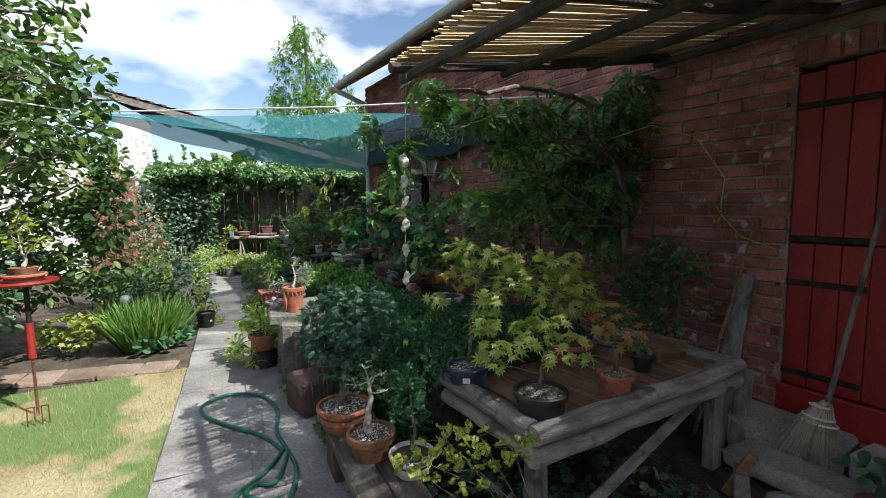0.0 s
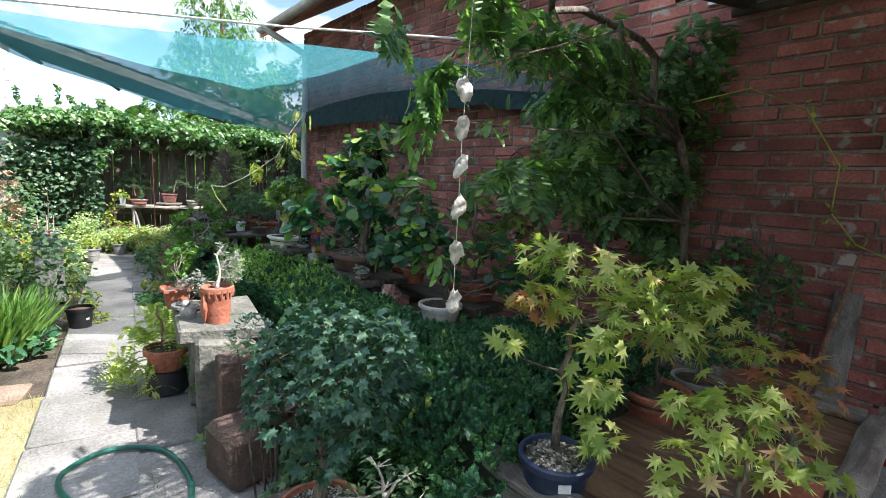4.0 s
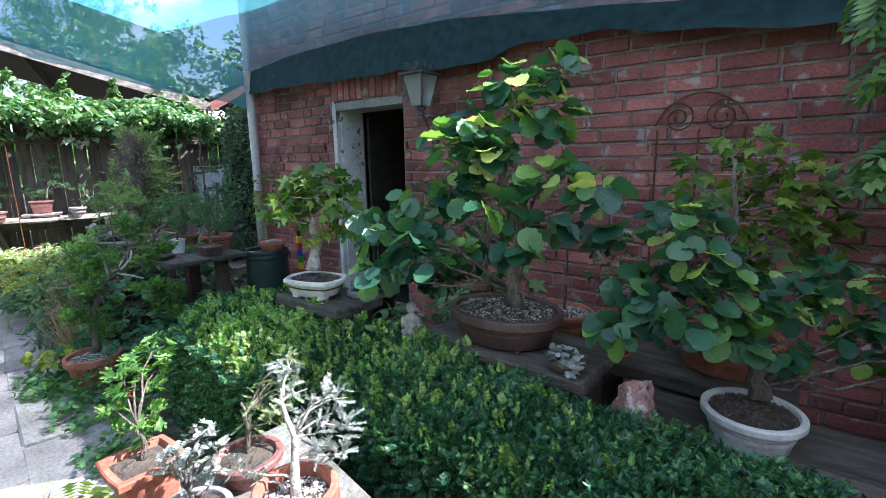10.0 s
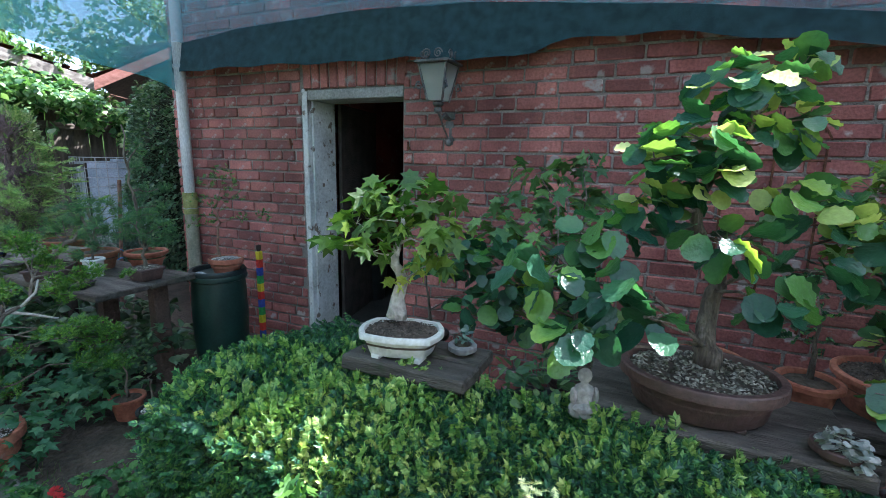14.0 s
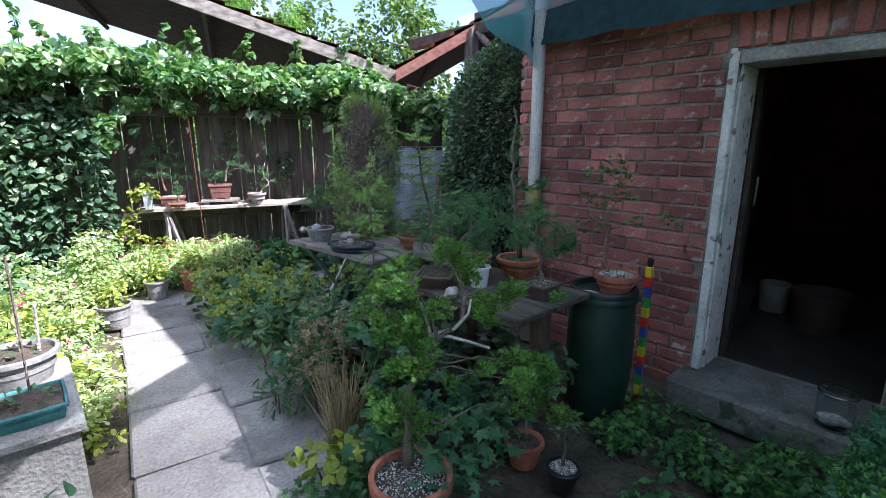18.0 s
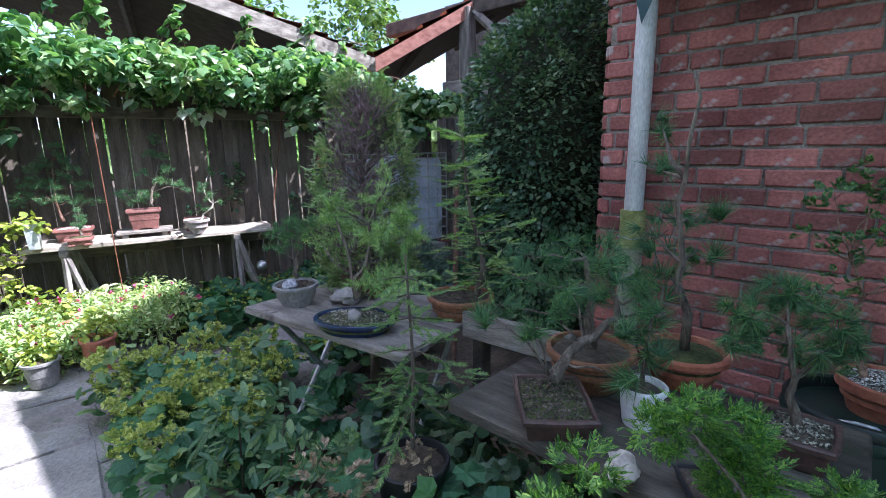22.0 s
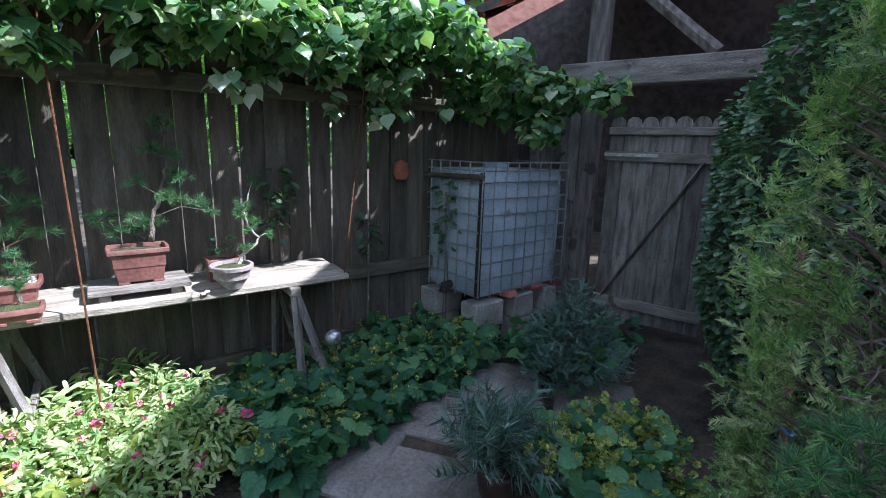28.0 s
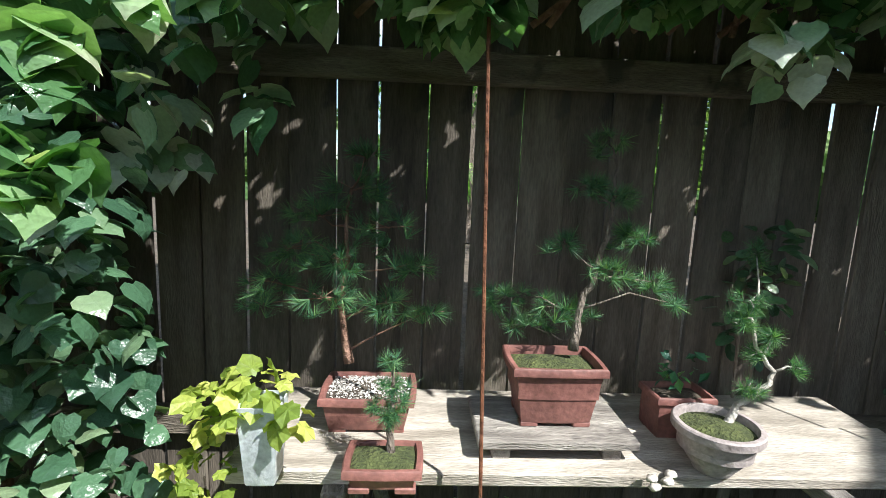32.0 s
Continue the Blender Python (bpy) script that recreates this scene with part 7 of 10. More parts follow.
for k, l in enumerate(([(-2.65, 5.67, 0.02), (-2.73, 5.94, 0.02), (-2.89, 6.2, 0.02), (-3.02, 6.46, 0.02), (-3.01, 6.66, 0.02), (-2.82, 6.76, 0.02), (-2.61, 6.6, 0.02), (-2.56, 6.26, 0.02), (-2.63, 5.95, 0.02), (-2.63, 5.77, 0.02), (-2.62, 5.5, 0.02), (-2.65, 5.33, 0.02), (-2.72, 5.16, 0.02)], [(-2.65, 5.67, 0.02), (-2.77, 5.5, 0.02), (-2.93, 5.36, 0.02), (-2.98, 5.28, 0.02)], [(-2.62, 5.65, 0.02), (-2.75, 5.36, 0.02), (-2.85, 5.39, 0.02), (-2.91, 5.32, 0.02), (-2.84, 5.22, 0.02), (-2.76, 5.2, 0.02)])):
    l = np.array(l) - np.array((-2.7, 5.8, 0))
    n = len(l)
    k2 = np.linspace(0, n - 1, n * 5)
    cur = []
    for u in k2:
        i = int(min(max(math.floor(u), 0), n - 2))
        f = u - i
        p0, p1, p2, p3 = l[max(i - 1, 0)], l[i], l[i + 1], l[min(i + 2, n - 1)]
        cur.append(0.5 * ((2 * p1) + (p2 - p0) * f + (2 * p0 - 5 * p1 + 4 * p2 - p3) * f ** 2 + (3 * p1 - p0 - 3 * p2 + p3) * f ** 3))
    part("hose", Shape().tube(cur, 0.0125, 8), HOSE, hs)

# lawn, edging, red stand
LAWN = surf("dry_lawn_ground", (0.25, 0.2, 0.1), (0.37, 0.32, 0.18), 1.6, 0.97, 0.6, 0, 60, spots=(0.11, 0.18, 0.05), spot_scale=1.4, spot_at=0.44)
structure("lawn", Shape().add([(-9, -1, -0.012), (strip_x(-1) - 0.02, -1, -0.012), (strip_x(7.75) - 0.02, 7.75, -0.012), (-9, 8.05, -0.012)], [(0, 1, 2, 3)]), LAWN, "dry patchy lawn", 0)
gp = []
while len(gp) < 26000:
    y = rng.uniform(3.6, 7.75)
    x = rng.uniform(-6.2, strip_x(y) - 0.03)
    if noise.noise(Vector((x * 0.9, y * 0.9, 2))) + rng.normal(0, 0.25) > -0.05:
        gp.append((x, y, -0.012))
gp = np.array(gp)
stuff("lawn_grass", Shape().many(*LEAF["blade"], gp, along(np.stack([rng.normal(0, 0.5, len(gp)), rng.normal(0, 0.5, len(gp)), np.ones(len(gp))], 1), rng.uniform(0, 6.28, len(gp))), 0.05 * rng.uniform(0.5, 1.5, len(gp))), G_GRASS, "short dry lawn grass with green patches", "grass")
for i in range(6):
    o = part("edging_slab", Shape().box((0, 0, 0), (0.29, 0.3, 0.05), 0.01, wob=0.006), surf("damp_brown_slab", (0.17, 0.12, 0.085), (0.28, 0.21, 0.16), 5, 0.9, 0.5, each=0.2) if i == 0 else bpy.data.materials["damp_brown_slab"])
    o.matrix_basis = pose(-3.3 - 0.3 * i, 7.88 + 0.08 * i, -0.012, 0, 0, -14)
    tagged(o, "damp brown clay edging slab between lawn and bed", "slab", "edging slabs")
rs = thing("red_stand", (-4.06, 7.2, 0), "red round plant stand on a thin metal post", "plant stand")
part("top", Shape().lathe([(0.12, 0.96), (0.185, 0.965), (0.195, 0.98), (0.19, 0.995), (0.17, 0.985), (0.0001, 0.985)], n=30), RED_PAINT, rs)
part("post", Shape().tube([(0, 0, 0.42), (0, 0, 0.965)], 0.016, 10), IRON, rs)
part("sleeve", Shape().tube([(0, 0, 0.42), (0, 0, 0.68)], 0.024, 10), RED_PAINT, rs)
part("spike", Shape().tube([(0, 0, -0.02), (0, 0, 0.42)], 0.01, 8), RUST, rs)
b = thing("stand_bonsai", (-4.06, 7.2, 0.985), "bright green little bonsai in stacked terracotta bowls", "bonsai")
pot(b, 0.12, 0.055, TERRA, 0.85, 0.01, 0.015)
part("upper_bowl", Shape().lathe([(0.05, 0.05), (0.07, 0.055), (0.085, 0.1), (0.08, 0.102), (0.0001, 0.09)], n=24), TERRA_OCHRE, b)
bush(b, [(0, 0, 0.09), (0.015, 0.0, 0.17), (-0.01, 0.01, 0.26)], 0.014, 0.005, [(0.017, 0.037, 0.406, 0.084, 0.054), (-0.064, 0.076, 0.321, 0.069, 0.054), (0.096, -0.025, 0.283, 0.069, 0.054), (-0.007, 0.031, 0.233, 0.092, 0.046), (-0.006, 0.058, 0.472, 0.054, 0.038)], "oval", 0.04, 2.0, G_LIME, BARK_PALE, 0.2)
fk = thing("garden_fork", (-4.02, 7.0, 0), "small rusty garden fork stuck in the lawn", "fork")
for i in range(4):
    part("tine", Shape().tube([(-0.06 + 0.04 * i, 0, -0.02), (-0.06 + 0.04 * i, 0, 0.12)], 0.004, 5), RUST, fk)
part("bar", Shape().tube([(-0.06, 0, 0.12), (0.06, 0, 0.12)], 0.005, 5), RUST, fk)

# ---- bed and trees on the lawn side, table by the path ----
def clumpset(x0, x1, y0, y1, n, z0, z1, r0, r1, flat=0.7):
    return [(x, y, z, r, r * flat) for x, y, z, r in zip(rng.uniform(x0, x1, n), rng.uniform(y0, y1, n), rng.uniform(z0, z1, n), rng.uniform(r0, r1, n))]


t_ = thing("broad_tree", (-5.6, 8.2, 0), "broad-leaved garden tree overhanging the lawn", "tree")
CL = [(0.491, 0.074, 3.188, 0.393, 0.306), (0.284, 0.135, 2.643, 0.393, 0.306), (0.97, -0.29, 2.527, 0.35, 0.262), (1.349, -0.511, 2.58, 0.218, 0.175), (0.837, -0.624, 1.992, 0.362, 0.241), (1.359, -0.569, 2.128, 0.197, 0.175), (-0.301, 1.193, 3.691, 0.396, 0.396), (1.085, -0.667, 1.886, 0.248, 0.166), (0.542, -0.477, 1.731, 0.322, 0.201), (0.363, 0.567, 3.743, 0.33, 0.236), (0.853, -0.154, 3.098, 0.262, 0.218), (1.12, -0.346, 2.823, 0.218, 0.197), (1.406, -0.569, 2.371, 0.175, 0.153), (0.302, -0.019, 3.43, 0.29, 0.248), (0.822, 0.144, 3.489, 0.23, 0.184), (0.616, -0.28, 2.804, 0.29, 0.248), (1.179, -0.107, 3.164, 0.184, 0.161)]
CL = [(a + 0.6, b_, c, d, e) for a, b_, c, d, e in CL] + clumpset(-1.6, 0.2, -2.5, 1.5, 16, 1.4, 3.4, 0.45, 0.75)
part("trunk", wood([(0, 0, 0), (0.05, 0.1, 0.8), (0.0, 0.0, 1.7), (0.1, 0.1, 2.6)], 0.1, 0.04, CL, 3, 0.02), BARK, t_, smooth=180)
part("crown", foliage(CL, "oval", 0.095, 2.0, 0.45), G_TREE, t_, smooth=0)
h_ = thing("boundary_hedge", (-6.6, 7.0, 0), "tall dark mixed hedge along the garden boundary", "hedge")
CL = clumpset(-0.5, 0.5, -9, 8.5, 60, 0.3, 1.9, 0.5, 0.8, 0.9)
part("leaves", foliage(CL, "oval", 0.1, 1.3, 0.3), G_IVY, h_, smooth=0)["kind"] = "stuff"
h_ = thing("climbing_thicket", (-4.75, 8.4, 0), "dark thicket of climbers behind the red stand", "thicket")
part("leaves", foliage(clumpset(-0.9, 0.35, -0.9, 0.6, 20, 0.2, 1.5, 0.25, 0.42, 1.0), "oval", 0.07, 1.8, 0.4), G_IVY, h_, smooth=0)["kind"] = "stuff"

def mound(name, at, label, category, clumps, leaf, size, dens, mat, flower=None, fdens=0.15, fleaf="puff", fsize=0.05, droop=0.2, stems=True):
    m = thing(name, at, label, category)
    if stems:
        st_ = Shape()
        for c in clumps:
            for _ in range(3):
                st_.tube([(c[0] * 0.6, c[1] * 0.6, 0), (c[0], c[1], c[2])], [0.006, 0.003], 4, caps=False)
        part("stem", st_, BARK, m)["kind"] = "stuff"
    part("leaves", foliage(clumps, leaf, size, dens, droop), mat, m, smooth=0)
    if flower:
        top = [(x, y, z + h * 0.5, r * 0.95, h * 0.7) for x, y, z, r, h in clumps]
        part("blossom", foliage(top, fleaf, fsize, fdens, -0.6), flower, m, smooth=0)
    return m


mound("dry_shrub", (-4.15, 10.9, 0), "tall straw-coloured flowering shrub in the bed", "shrub", [(0.469, -0.081, 1.728, 0.263, 0.263), (0.288, -0.019, 1.329, 0.301, 0.301), (0.65, -0.247, 1.239, 0.301, 0.338), (0.431, -0.152, 0.922, 0.338, 0.301), (0.789, -0.367, 0.917, 0.226, 0.301), (0.055, 0.074, 0.927, 0.188, 0.263)], "sprig", 0.1, 1.8, G_STRAWY, G_SILVER, 0.5, "sprig", 0.1)
mound("tall_shrub", (-3.85, 9.7, 0), "loose green shrub in the sunny bed", "shrub", [(0.352, -0.136, 0.652, 0.293, 0.228), (0.756, -0.374, 0.686, 0.293, 0.261), (0.938, -0.503, 0.516, 0.228, 0.228), (0.535, -0.277, 0.377, 0.261, 0.196), (0.029, 0.05, 0.581, 0.228, 0.228)], "oval", 0.055, 2.0, G_HERB, F_RED, 0.008, "puff", 0.05)
mound("lime_perennial", (-4.0, 8.75, 0), "lime-green leafy perennial at the lawn's edge", "perennial", [(-0.112, 0.101, 0.297, 0.22, 0.121), (0.147, -0.053, 0.306, 0.192, 0.121), (-0.262, 0.176, 0.167, 0.165, 0.099), (0.003, 0.015, 0.149, 0.192, 0.088)], "palm5", 0.07, 2.4, G_LIME)
ir = thing("iris_clump", (-3.4, 8.72, 0), "dense clump of upright green iris blades", "iris")
n = 900
a, k = rng.uniform(0, 6.28, n), np.sqrt(rng.random(n))
p0 = np.stack([np.cos(a) * k * 0.26, np.sin(a) * k * 0.22, np.zeros(n)], 1)
w0 = np.stack([np.cos(a) * k * 0.55 + rng.normal(0, 0.12, n), np.sin(a) * k * 0.55 + rng.normal(0, 0.12, n), np.ones(n)], 1)
part("blade", Shape().many(np.array(LEAF["blade"][0]) * (1.6, 1, 1), LEAF["blade"][1], p0, along(w0, rng.uniform(0, 6.28, n)), 0.5 * rng.uniform(0.7, 1.15, n)), G_IRIS, ir, smooth=0)["kind"] = "stuff"
mound("geranium_mound", (-3.22, 8.5, 0), "low round-leaved geranium mound beside the path", "perennial", [(0, 0, 0.1, 0.16, 0.09), (0.12, 0.12, 0.12, 0.14, 0.1), (-0.2, -0.05, 0.08, 0.16, 0.08), (0.18, 0.35, 0.08, 0.12, 0.08)], "round", 0.075, 2.2, G_MANTLE)
mound("bed_perennials", (-3.6, 10.2, 0), "mixed sunny perennials along the path", "perennials", clumpset(-0.5, 0.35, -0.9, 1.6, 18, 0.2, 0.55, 0.16, 0.26), "oval", 0.05, 1.9, G_HERB, G_YELLOW, 0.12, "puff", 0.05)
mound("sunny_perennials", (-3.25, 12.3, 0), "pale sunlit mixed perennials along the path", "perennials", clumpset(-0.6, 0.3, -1.3, 1.3, 22, 0.15, 0.5, 0.16, 0.28), "lance", 0.07, 1.9, G_LIME, F_PINK, 0.02, "puff", 0.05)
mound("rose_shrub", (-3.3, 12.9, 0), "rose bush with small pink blooms near the fence", "shrub", [(0, 0, 0.75, 0.25, 0.2), (-0.2, 0.3, 0.9, 0.25, 0.2), (0.1, 0.5, 1.0, 0.2, 0.2), (0.15, -0.1, 0.55, 0.2, 0.15)], "oval", 0.055, 1.9, G_HERB, F_PINK, 0.04, "puff", 0.06)
mound("path_weeds", (-2.7, 10.9, 0), "low yellow-green weeds creeping over the path edge", "weeds", clumpset(-0.12, 0.05, -1.6, 1.6, 16, 0.02, 0.07, 0.07, 0.13, 0.4), "oval", 0.035, 2.2, G_LIME, stems=False)
mound("bed_edge_weeds", (-2.1, 9.3, 0), "small fresh green weeds at the shaded path edge", "weeds", clumpset(-0.12, 0.2, -0.75, 0.8, 34, 0.02, 0.09, 0.06, 0.13, 0.6), "palm5", 0.045, 1.4, G_WEED, stems=False)
mound("hedge_foot_weeds", (-1.55, 8.85, 0), "low ivy and weeds at the foot of the hedge", "weeds", clumpset(-0.35, 0.5, -0.22, 0.3, 30, 0.02, 0.08, 0.08, 0.14, 0.5), "vine", 0.05, 1.1, G_WEED, stems=False)
rf = mound("red_flower", (-1.9, 9.1, 0), "single red bloom among the weeds", "flower", [(0.0, 0.0, 0.07, 0.05, 0.03)], "palm5", 0.05, 1.0, G_WEED)
part("bloom", Shape().many(*LEAF["puff"], np.array([[0.0, 0.0, 0.1], [0.01, 0.015, 0.12]]), along(np.array([(0, 0, 1.0), (0.2, -0.3, 1.0)]), np.array([0.0, 1.0])), np.array([0.07, 0.06])), surf("red_petal", (0.5, 0.02, 0.03), (0.62, 0.05, 0.05), 20, 0.6, 0.1), rf, "red petals", smooth=0)
mound("wall_shrub", (-0.4, 4.72, 0), "small round-leaved shrub growing up the wall by the door", "shrub", [(0.0, -0.05, 1.0, 0.12, 0.1), (0.02, 0.12, 1.08, 0.12, 0.1), (0.0, -0.15, 1.14, 0.1, 0.08), (-0.02, 0.02, 0.84, 0.12, 0.1), (0.0, 0.2, 0.92, 0.1, 0.09), (-0.03, -0.08, 0.68, 0.12, 0.09), (0.02, 0.14, 0.72, 0.11, 0.09), (0.02, 0.05, 1.22, 0.08, 0.06)], "oval", 0.034, 1.7, G_BOX)
# pedestal and its trays
pd = thing("stone_pedestal", (-2.98, 10.62, 0), "pale square concrete pedestal beside the path", "pedestal")
part("shaft", Shape().box((0, 0, 0.28), (0.24, 0.6, 0.56), 0.01, wob=0.003), CONCRETE, pd)
part("cap", Shape().box((0, 0, 0.58), (0.28, 0.66, 0.04), 0.008), CONCRETE, pd)
tb = thing("teal_planter", (-2.97, 10.45, 0.6), "teal plastic tray with low seedlings on the pedestal", "planter")
pot(tb, 0.11, 0.06, POT_TEAL, 0.9, 0.006, 0.012, 0.85, 1.0, square=0.9)
part("seedlings", foliage([(0, 0, 0.07, 0.08, 0.03)], "box", 0.03, 2.0, -0.3), G_HERB, tb, smooth=0)
part("stick", Shape().tube([(0.0, 0.05, 0.03), (0.01, 0.06, 0.55)], 0.004, 5), BARK, tb)
tb = thing("wide_planter", (-3.0, 10.8, 0.6), "wide weathered clay bowl with bare sticks on the pedestal", "planter")
pot(tb, 0.13, 0.12, POT_GREY, 0.8, 0.01, 0.02)
part("herbs", foliage([(0, 0, 0.13, 0.09, 0.03)], "oval", 0.035, 1.5, -0.2), G_HERB, tb, smooth=0)["kind"] = "stuff"
for q in (-0.05, 0.02, 0.07):
    part("stick", Shape().tube([(q, -0.3 * q, 0.06), (q * 1.2, -0.3 * q, 0.3)], 0.006, 5), BARK_PALE, tb)
for at, r, h, m, lab in (((-3.0, 11.15, 0), 0.1, 0.2, POT_BLACK, "black plastic pot of sunny herbs beside the path"), ((-2.78, 12.35, 0), 0.11, 0.2, POT_GREY, "grey plastic pot of pale herbs beside the path"), ((-3.05, 11.6, 0), 0.11, 0.2, TERRA, "terracotta pot of pale herbs in the bed")):
    little("herb_pot", at, r, h, m, lab, [(0, 0, h + 0.06, 0.14, 0.09), (0.05, 0.05, h + 0.13, 0.1, 0.08)], "oval", 0.045, 2.0, G_LIME, "herb pots in the bed", trunk_h=0.05)
b = thing("black_nursery_pot", (-2.8, 9.25, 0), "black plastic pot with low green shoots beside the path", "potted plant")
pot(b, 0.105, 0.19, POT_BLACK, 0.8, 0.006, 0.03, fill=surf("bark_chips", (0.2, 0.09, 0.05), (0.33, 0.17, 0.1), 20, 0.9, 0.5))
part("shoots", foliage([(0, 0, 0.24, 0.09, 0.05), (0.1, 0.06, 0.27, 0.06, 0.05)], "lance", 0.08, 1.2, -0.2), G_HERB, b, smooth=0)
part("sticker", Shape().box((0.05, -0.082, 0.09), (0.03, 0.004, 0.02), 0.001, turn=(0, 0, 32)), WHITE_PLASTIC, b, "white sticker")
gb = part("glass_globe", Shape().ball((0, 0, 0), 0.06, 20, 14), surf("grey_glass", (0.3, 0.33, 0.36), (0.45, 0.48, 0.5), 3, 0.15, 0.02), smooth=180)
gb.location = (-3.62, 9.35, 0.42)
tagged(gb, "pale round garden globe among the plants", "garden globe")
gs = thing("globe_stick", (-3.62, 9.35, 0), "thin stick under the garden globe", "stake")
part("stick", Shape().tube([(0, 0, 0), (0, 0, 0.37)], 0.006, 5), BARK, gs)

# sumac in two pots
b = thing("upturned_pot", (-2.44, 7.42, 0), "black plastic pot used as a stand", "pot")
part("pot", Shape().lathe([(0.125, 0), (0.13, 0.01), (0.115, 0.15), (0.0001, 0.15)], n=28), POT_BLACK, b)
b = thing("potted_sumac", (-2.44, 7.42, 0.15), "feathery yellow-green sumac in a terracotta pot", "potted plant")
z = pot(b, 0.12, 0.15, TERRA, 0.78, 0.014, 0.035)
CL = [(-0.122, 0.14, 0.168, 0.156, 0.104), (0.011, 0.053, 0.256, 0.13, 0.104), (-0.231, 0.186, -0.011, 0.117, 0.104), (0.05, -0.018, 0.091, 0.117, 0.091), (-0.115, 0.035, 0.027, 0.153, 0.089), (0.122, 0.003, 0.151, 0.107, 0.107), (-0.068, 0.137, 0.336, 0.104, 0.065), (-0.078, -0.064, -0.093, 0.113, 0.063)]
bush(b, [(0, 0, z), (-0.02, 0.01, 0.28), (-0.04, 0.03, 0.42)], 0.012, 0.005, CL, "fern", 0.2, 14.0, G_SUMAC, BARK_RED, 0.55, 2, 0.004)

# stone slab table with the chimney pot
tb = thing("slab_table", (-2.27, 6.92, 0), "low stone slab table on rough blocks beside the path", "garden table", turn=-8)
part("slab", Shape().box((0.02, 0.06, 0.585), (0.44, 0.72, 0.05), 0.012, wob=0.012), TABLE_STONE, tb)
for yy in (-0.25, 0.25):
    part("block", Shape().box((0.03, yy, 0.28), (0.3, 0.2, 0.56), 0.02, wob=0.014), TABLE_STONE, tb)
b = thing("chimney_pot_planter", (-2.3, 6.74, 0.61), "tall fluted terracotta planter with a silvery shrub", "potted plant")
z = pot(b, 0.077, 0.225, TERRA, 0.8, 0.01, 0.03, grit=GRAVEL_W)
part("figure_relief", Shape().ball((-0.075, -0.02, 0.115), (0.018, 0.028, 0.08), 12, 9, 0.3, 4).ball((-0.072, 0.02, 0.185), (0.02, 0.025, 0.03), 10, 8), TERRA, b)
for i in range(16):
    k = 2 * math.pi * i / 16
    part("flute", Shape().tube([(0.079 * math.cos(k), 0.079 * math.sin(k), 0.17), (0.083 * math.cos(k), 0.083 * math.sin(k), 0.208)], 0.0072, 5), TERRA, b)
bush(b, [(0, 0, z), (0.02, 0.02, 0.32), (0.0, 0.05, 0.4)], 0.009, 0.004, [(0.096, 0.002, 0.373, 0.048, 0.034), (0.064, 0.035, 0.344, 0.041, 0.03), (0.102, -0.027, 0.317, 0.041, 0.034), (0.055, 0.063, 0.386, 0.034, 0.03), (0.072, -0.001, 0.274, 0.048, 0.027), (0.057, 0.08, 0.442, 0.03, 0.027), (0.047, 0.083, 0.414, 0.03, 0.025), (0.09, -0.025, 0.274, 0.034, 0.027), (0.065, 0.019, 0.302, 0.041, 0.027), (0.107, -0.009, 0.387, 0.03, 0.025), (-0.05, 0.118, 0.236, 0.035, 0.024), (-0.032, 0.085, 0.216, 0.03, 0.019), (0.096, -0.038, 0.26, 0.022, 0.022)], "shoot", 0.038, 2.2, G_SILVER, BARK_PALE, -0.1)
little("square_pot", (-2.4, 7.28, 0.61), 0.075, 0.12, TERRA, "square terracotta pot with a lime cypress", [(0.042, 0.019, 0.216, 0.039, 0.036), (0.015, 0.043, 0.178, 0.039, 0.03), (0.01, 0.093, 0.301, 0.03, 0.066), (-0.018, 0.107, 0.229, 0.026, 0.041), (0.105, 0.15, 0.34, 0.053, 0.044), (0.054, 0.126, 0.32, 0.034, 0.037), (0.1, 0.137, 0.284, 0.044, 0.053)], "scale", 0.045, 2.0, G_CHAM, square=0.8)
little("round_grey_pot", (-2.38, 7.06, 0.61), 0.08, 0.06, POT_GREY, "round grey pot with a small juniper bonsai", [(0.038, 0.024, 0.213, 0.048, 0.03), (0.003, 0.059, 0.178, 0.042, 0.027), (0.058, -0.015, 0.182, 0.039, 0.027), (0.024, 0.02, 0.147, 0.051, 0.024), (0.054, 0.011, 0.238, 0.024, 0.021), (0.055, -0.024, 0.142, 0.027, 0.021), (-0.012, 0.068, 0.144, 0.03, 0.021)], "sprig", 0.035, 2.0, G_SILVER, trunk_h=0.06)
little("small_juniper_pot", (-2.2, 7.12, 0.61), 0.08, 0.09, POT_RED, "red-brown pot with a grey-green juniper", [(0.12, -0.043, 0.338, 0.043, 0.034), (0.087, -0.018, 0.285, 0.048, 0.031), (0.117, -0.065, 0.268, 0.043, 0.034), (0.062, -0.008, 0.214, 0.055, 0.031), (0.042, 0.003, 0.169, 0.048, 0.027), (0.079, -0.041, 0.188, 0.048, 0.031), (0.019, 0.025, 0.141, 0.034, 0.024)], "shoot", 0.045, 2.0, G_DRY, trunk_h=0.16)
bd = part("bird_statue", Shape().ball((0, 0, 0.05), (0.03, 0.045, 0.045), 14, 10).ball((0, 0.012, 0.105), (0.021, 0.023, 0.022), 12, 8).tube([(0, 0.03, 0.105), (0, 0.048, 0.1)], [0.007, 0.001], 6).box((0, 0, 0.008), (0.06, 0.08, 0.016), 0.004), STONE, smooth=60)
bd.matrix_basis = pose(-2.42, 6.88, 0.61, 0, 0, 70)
tagged(bd, "small grey stone bird ornament", "statue")
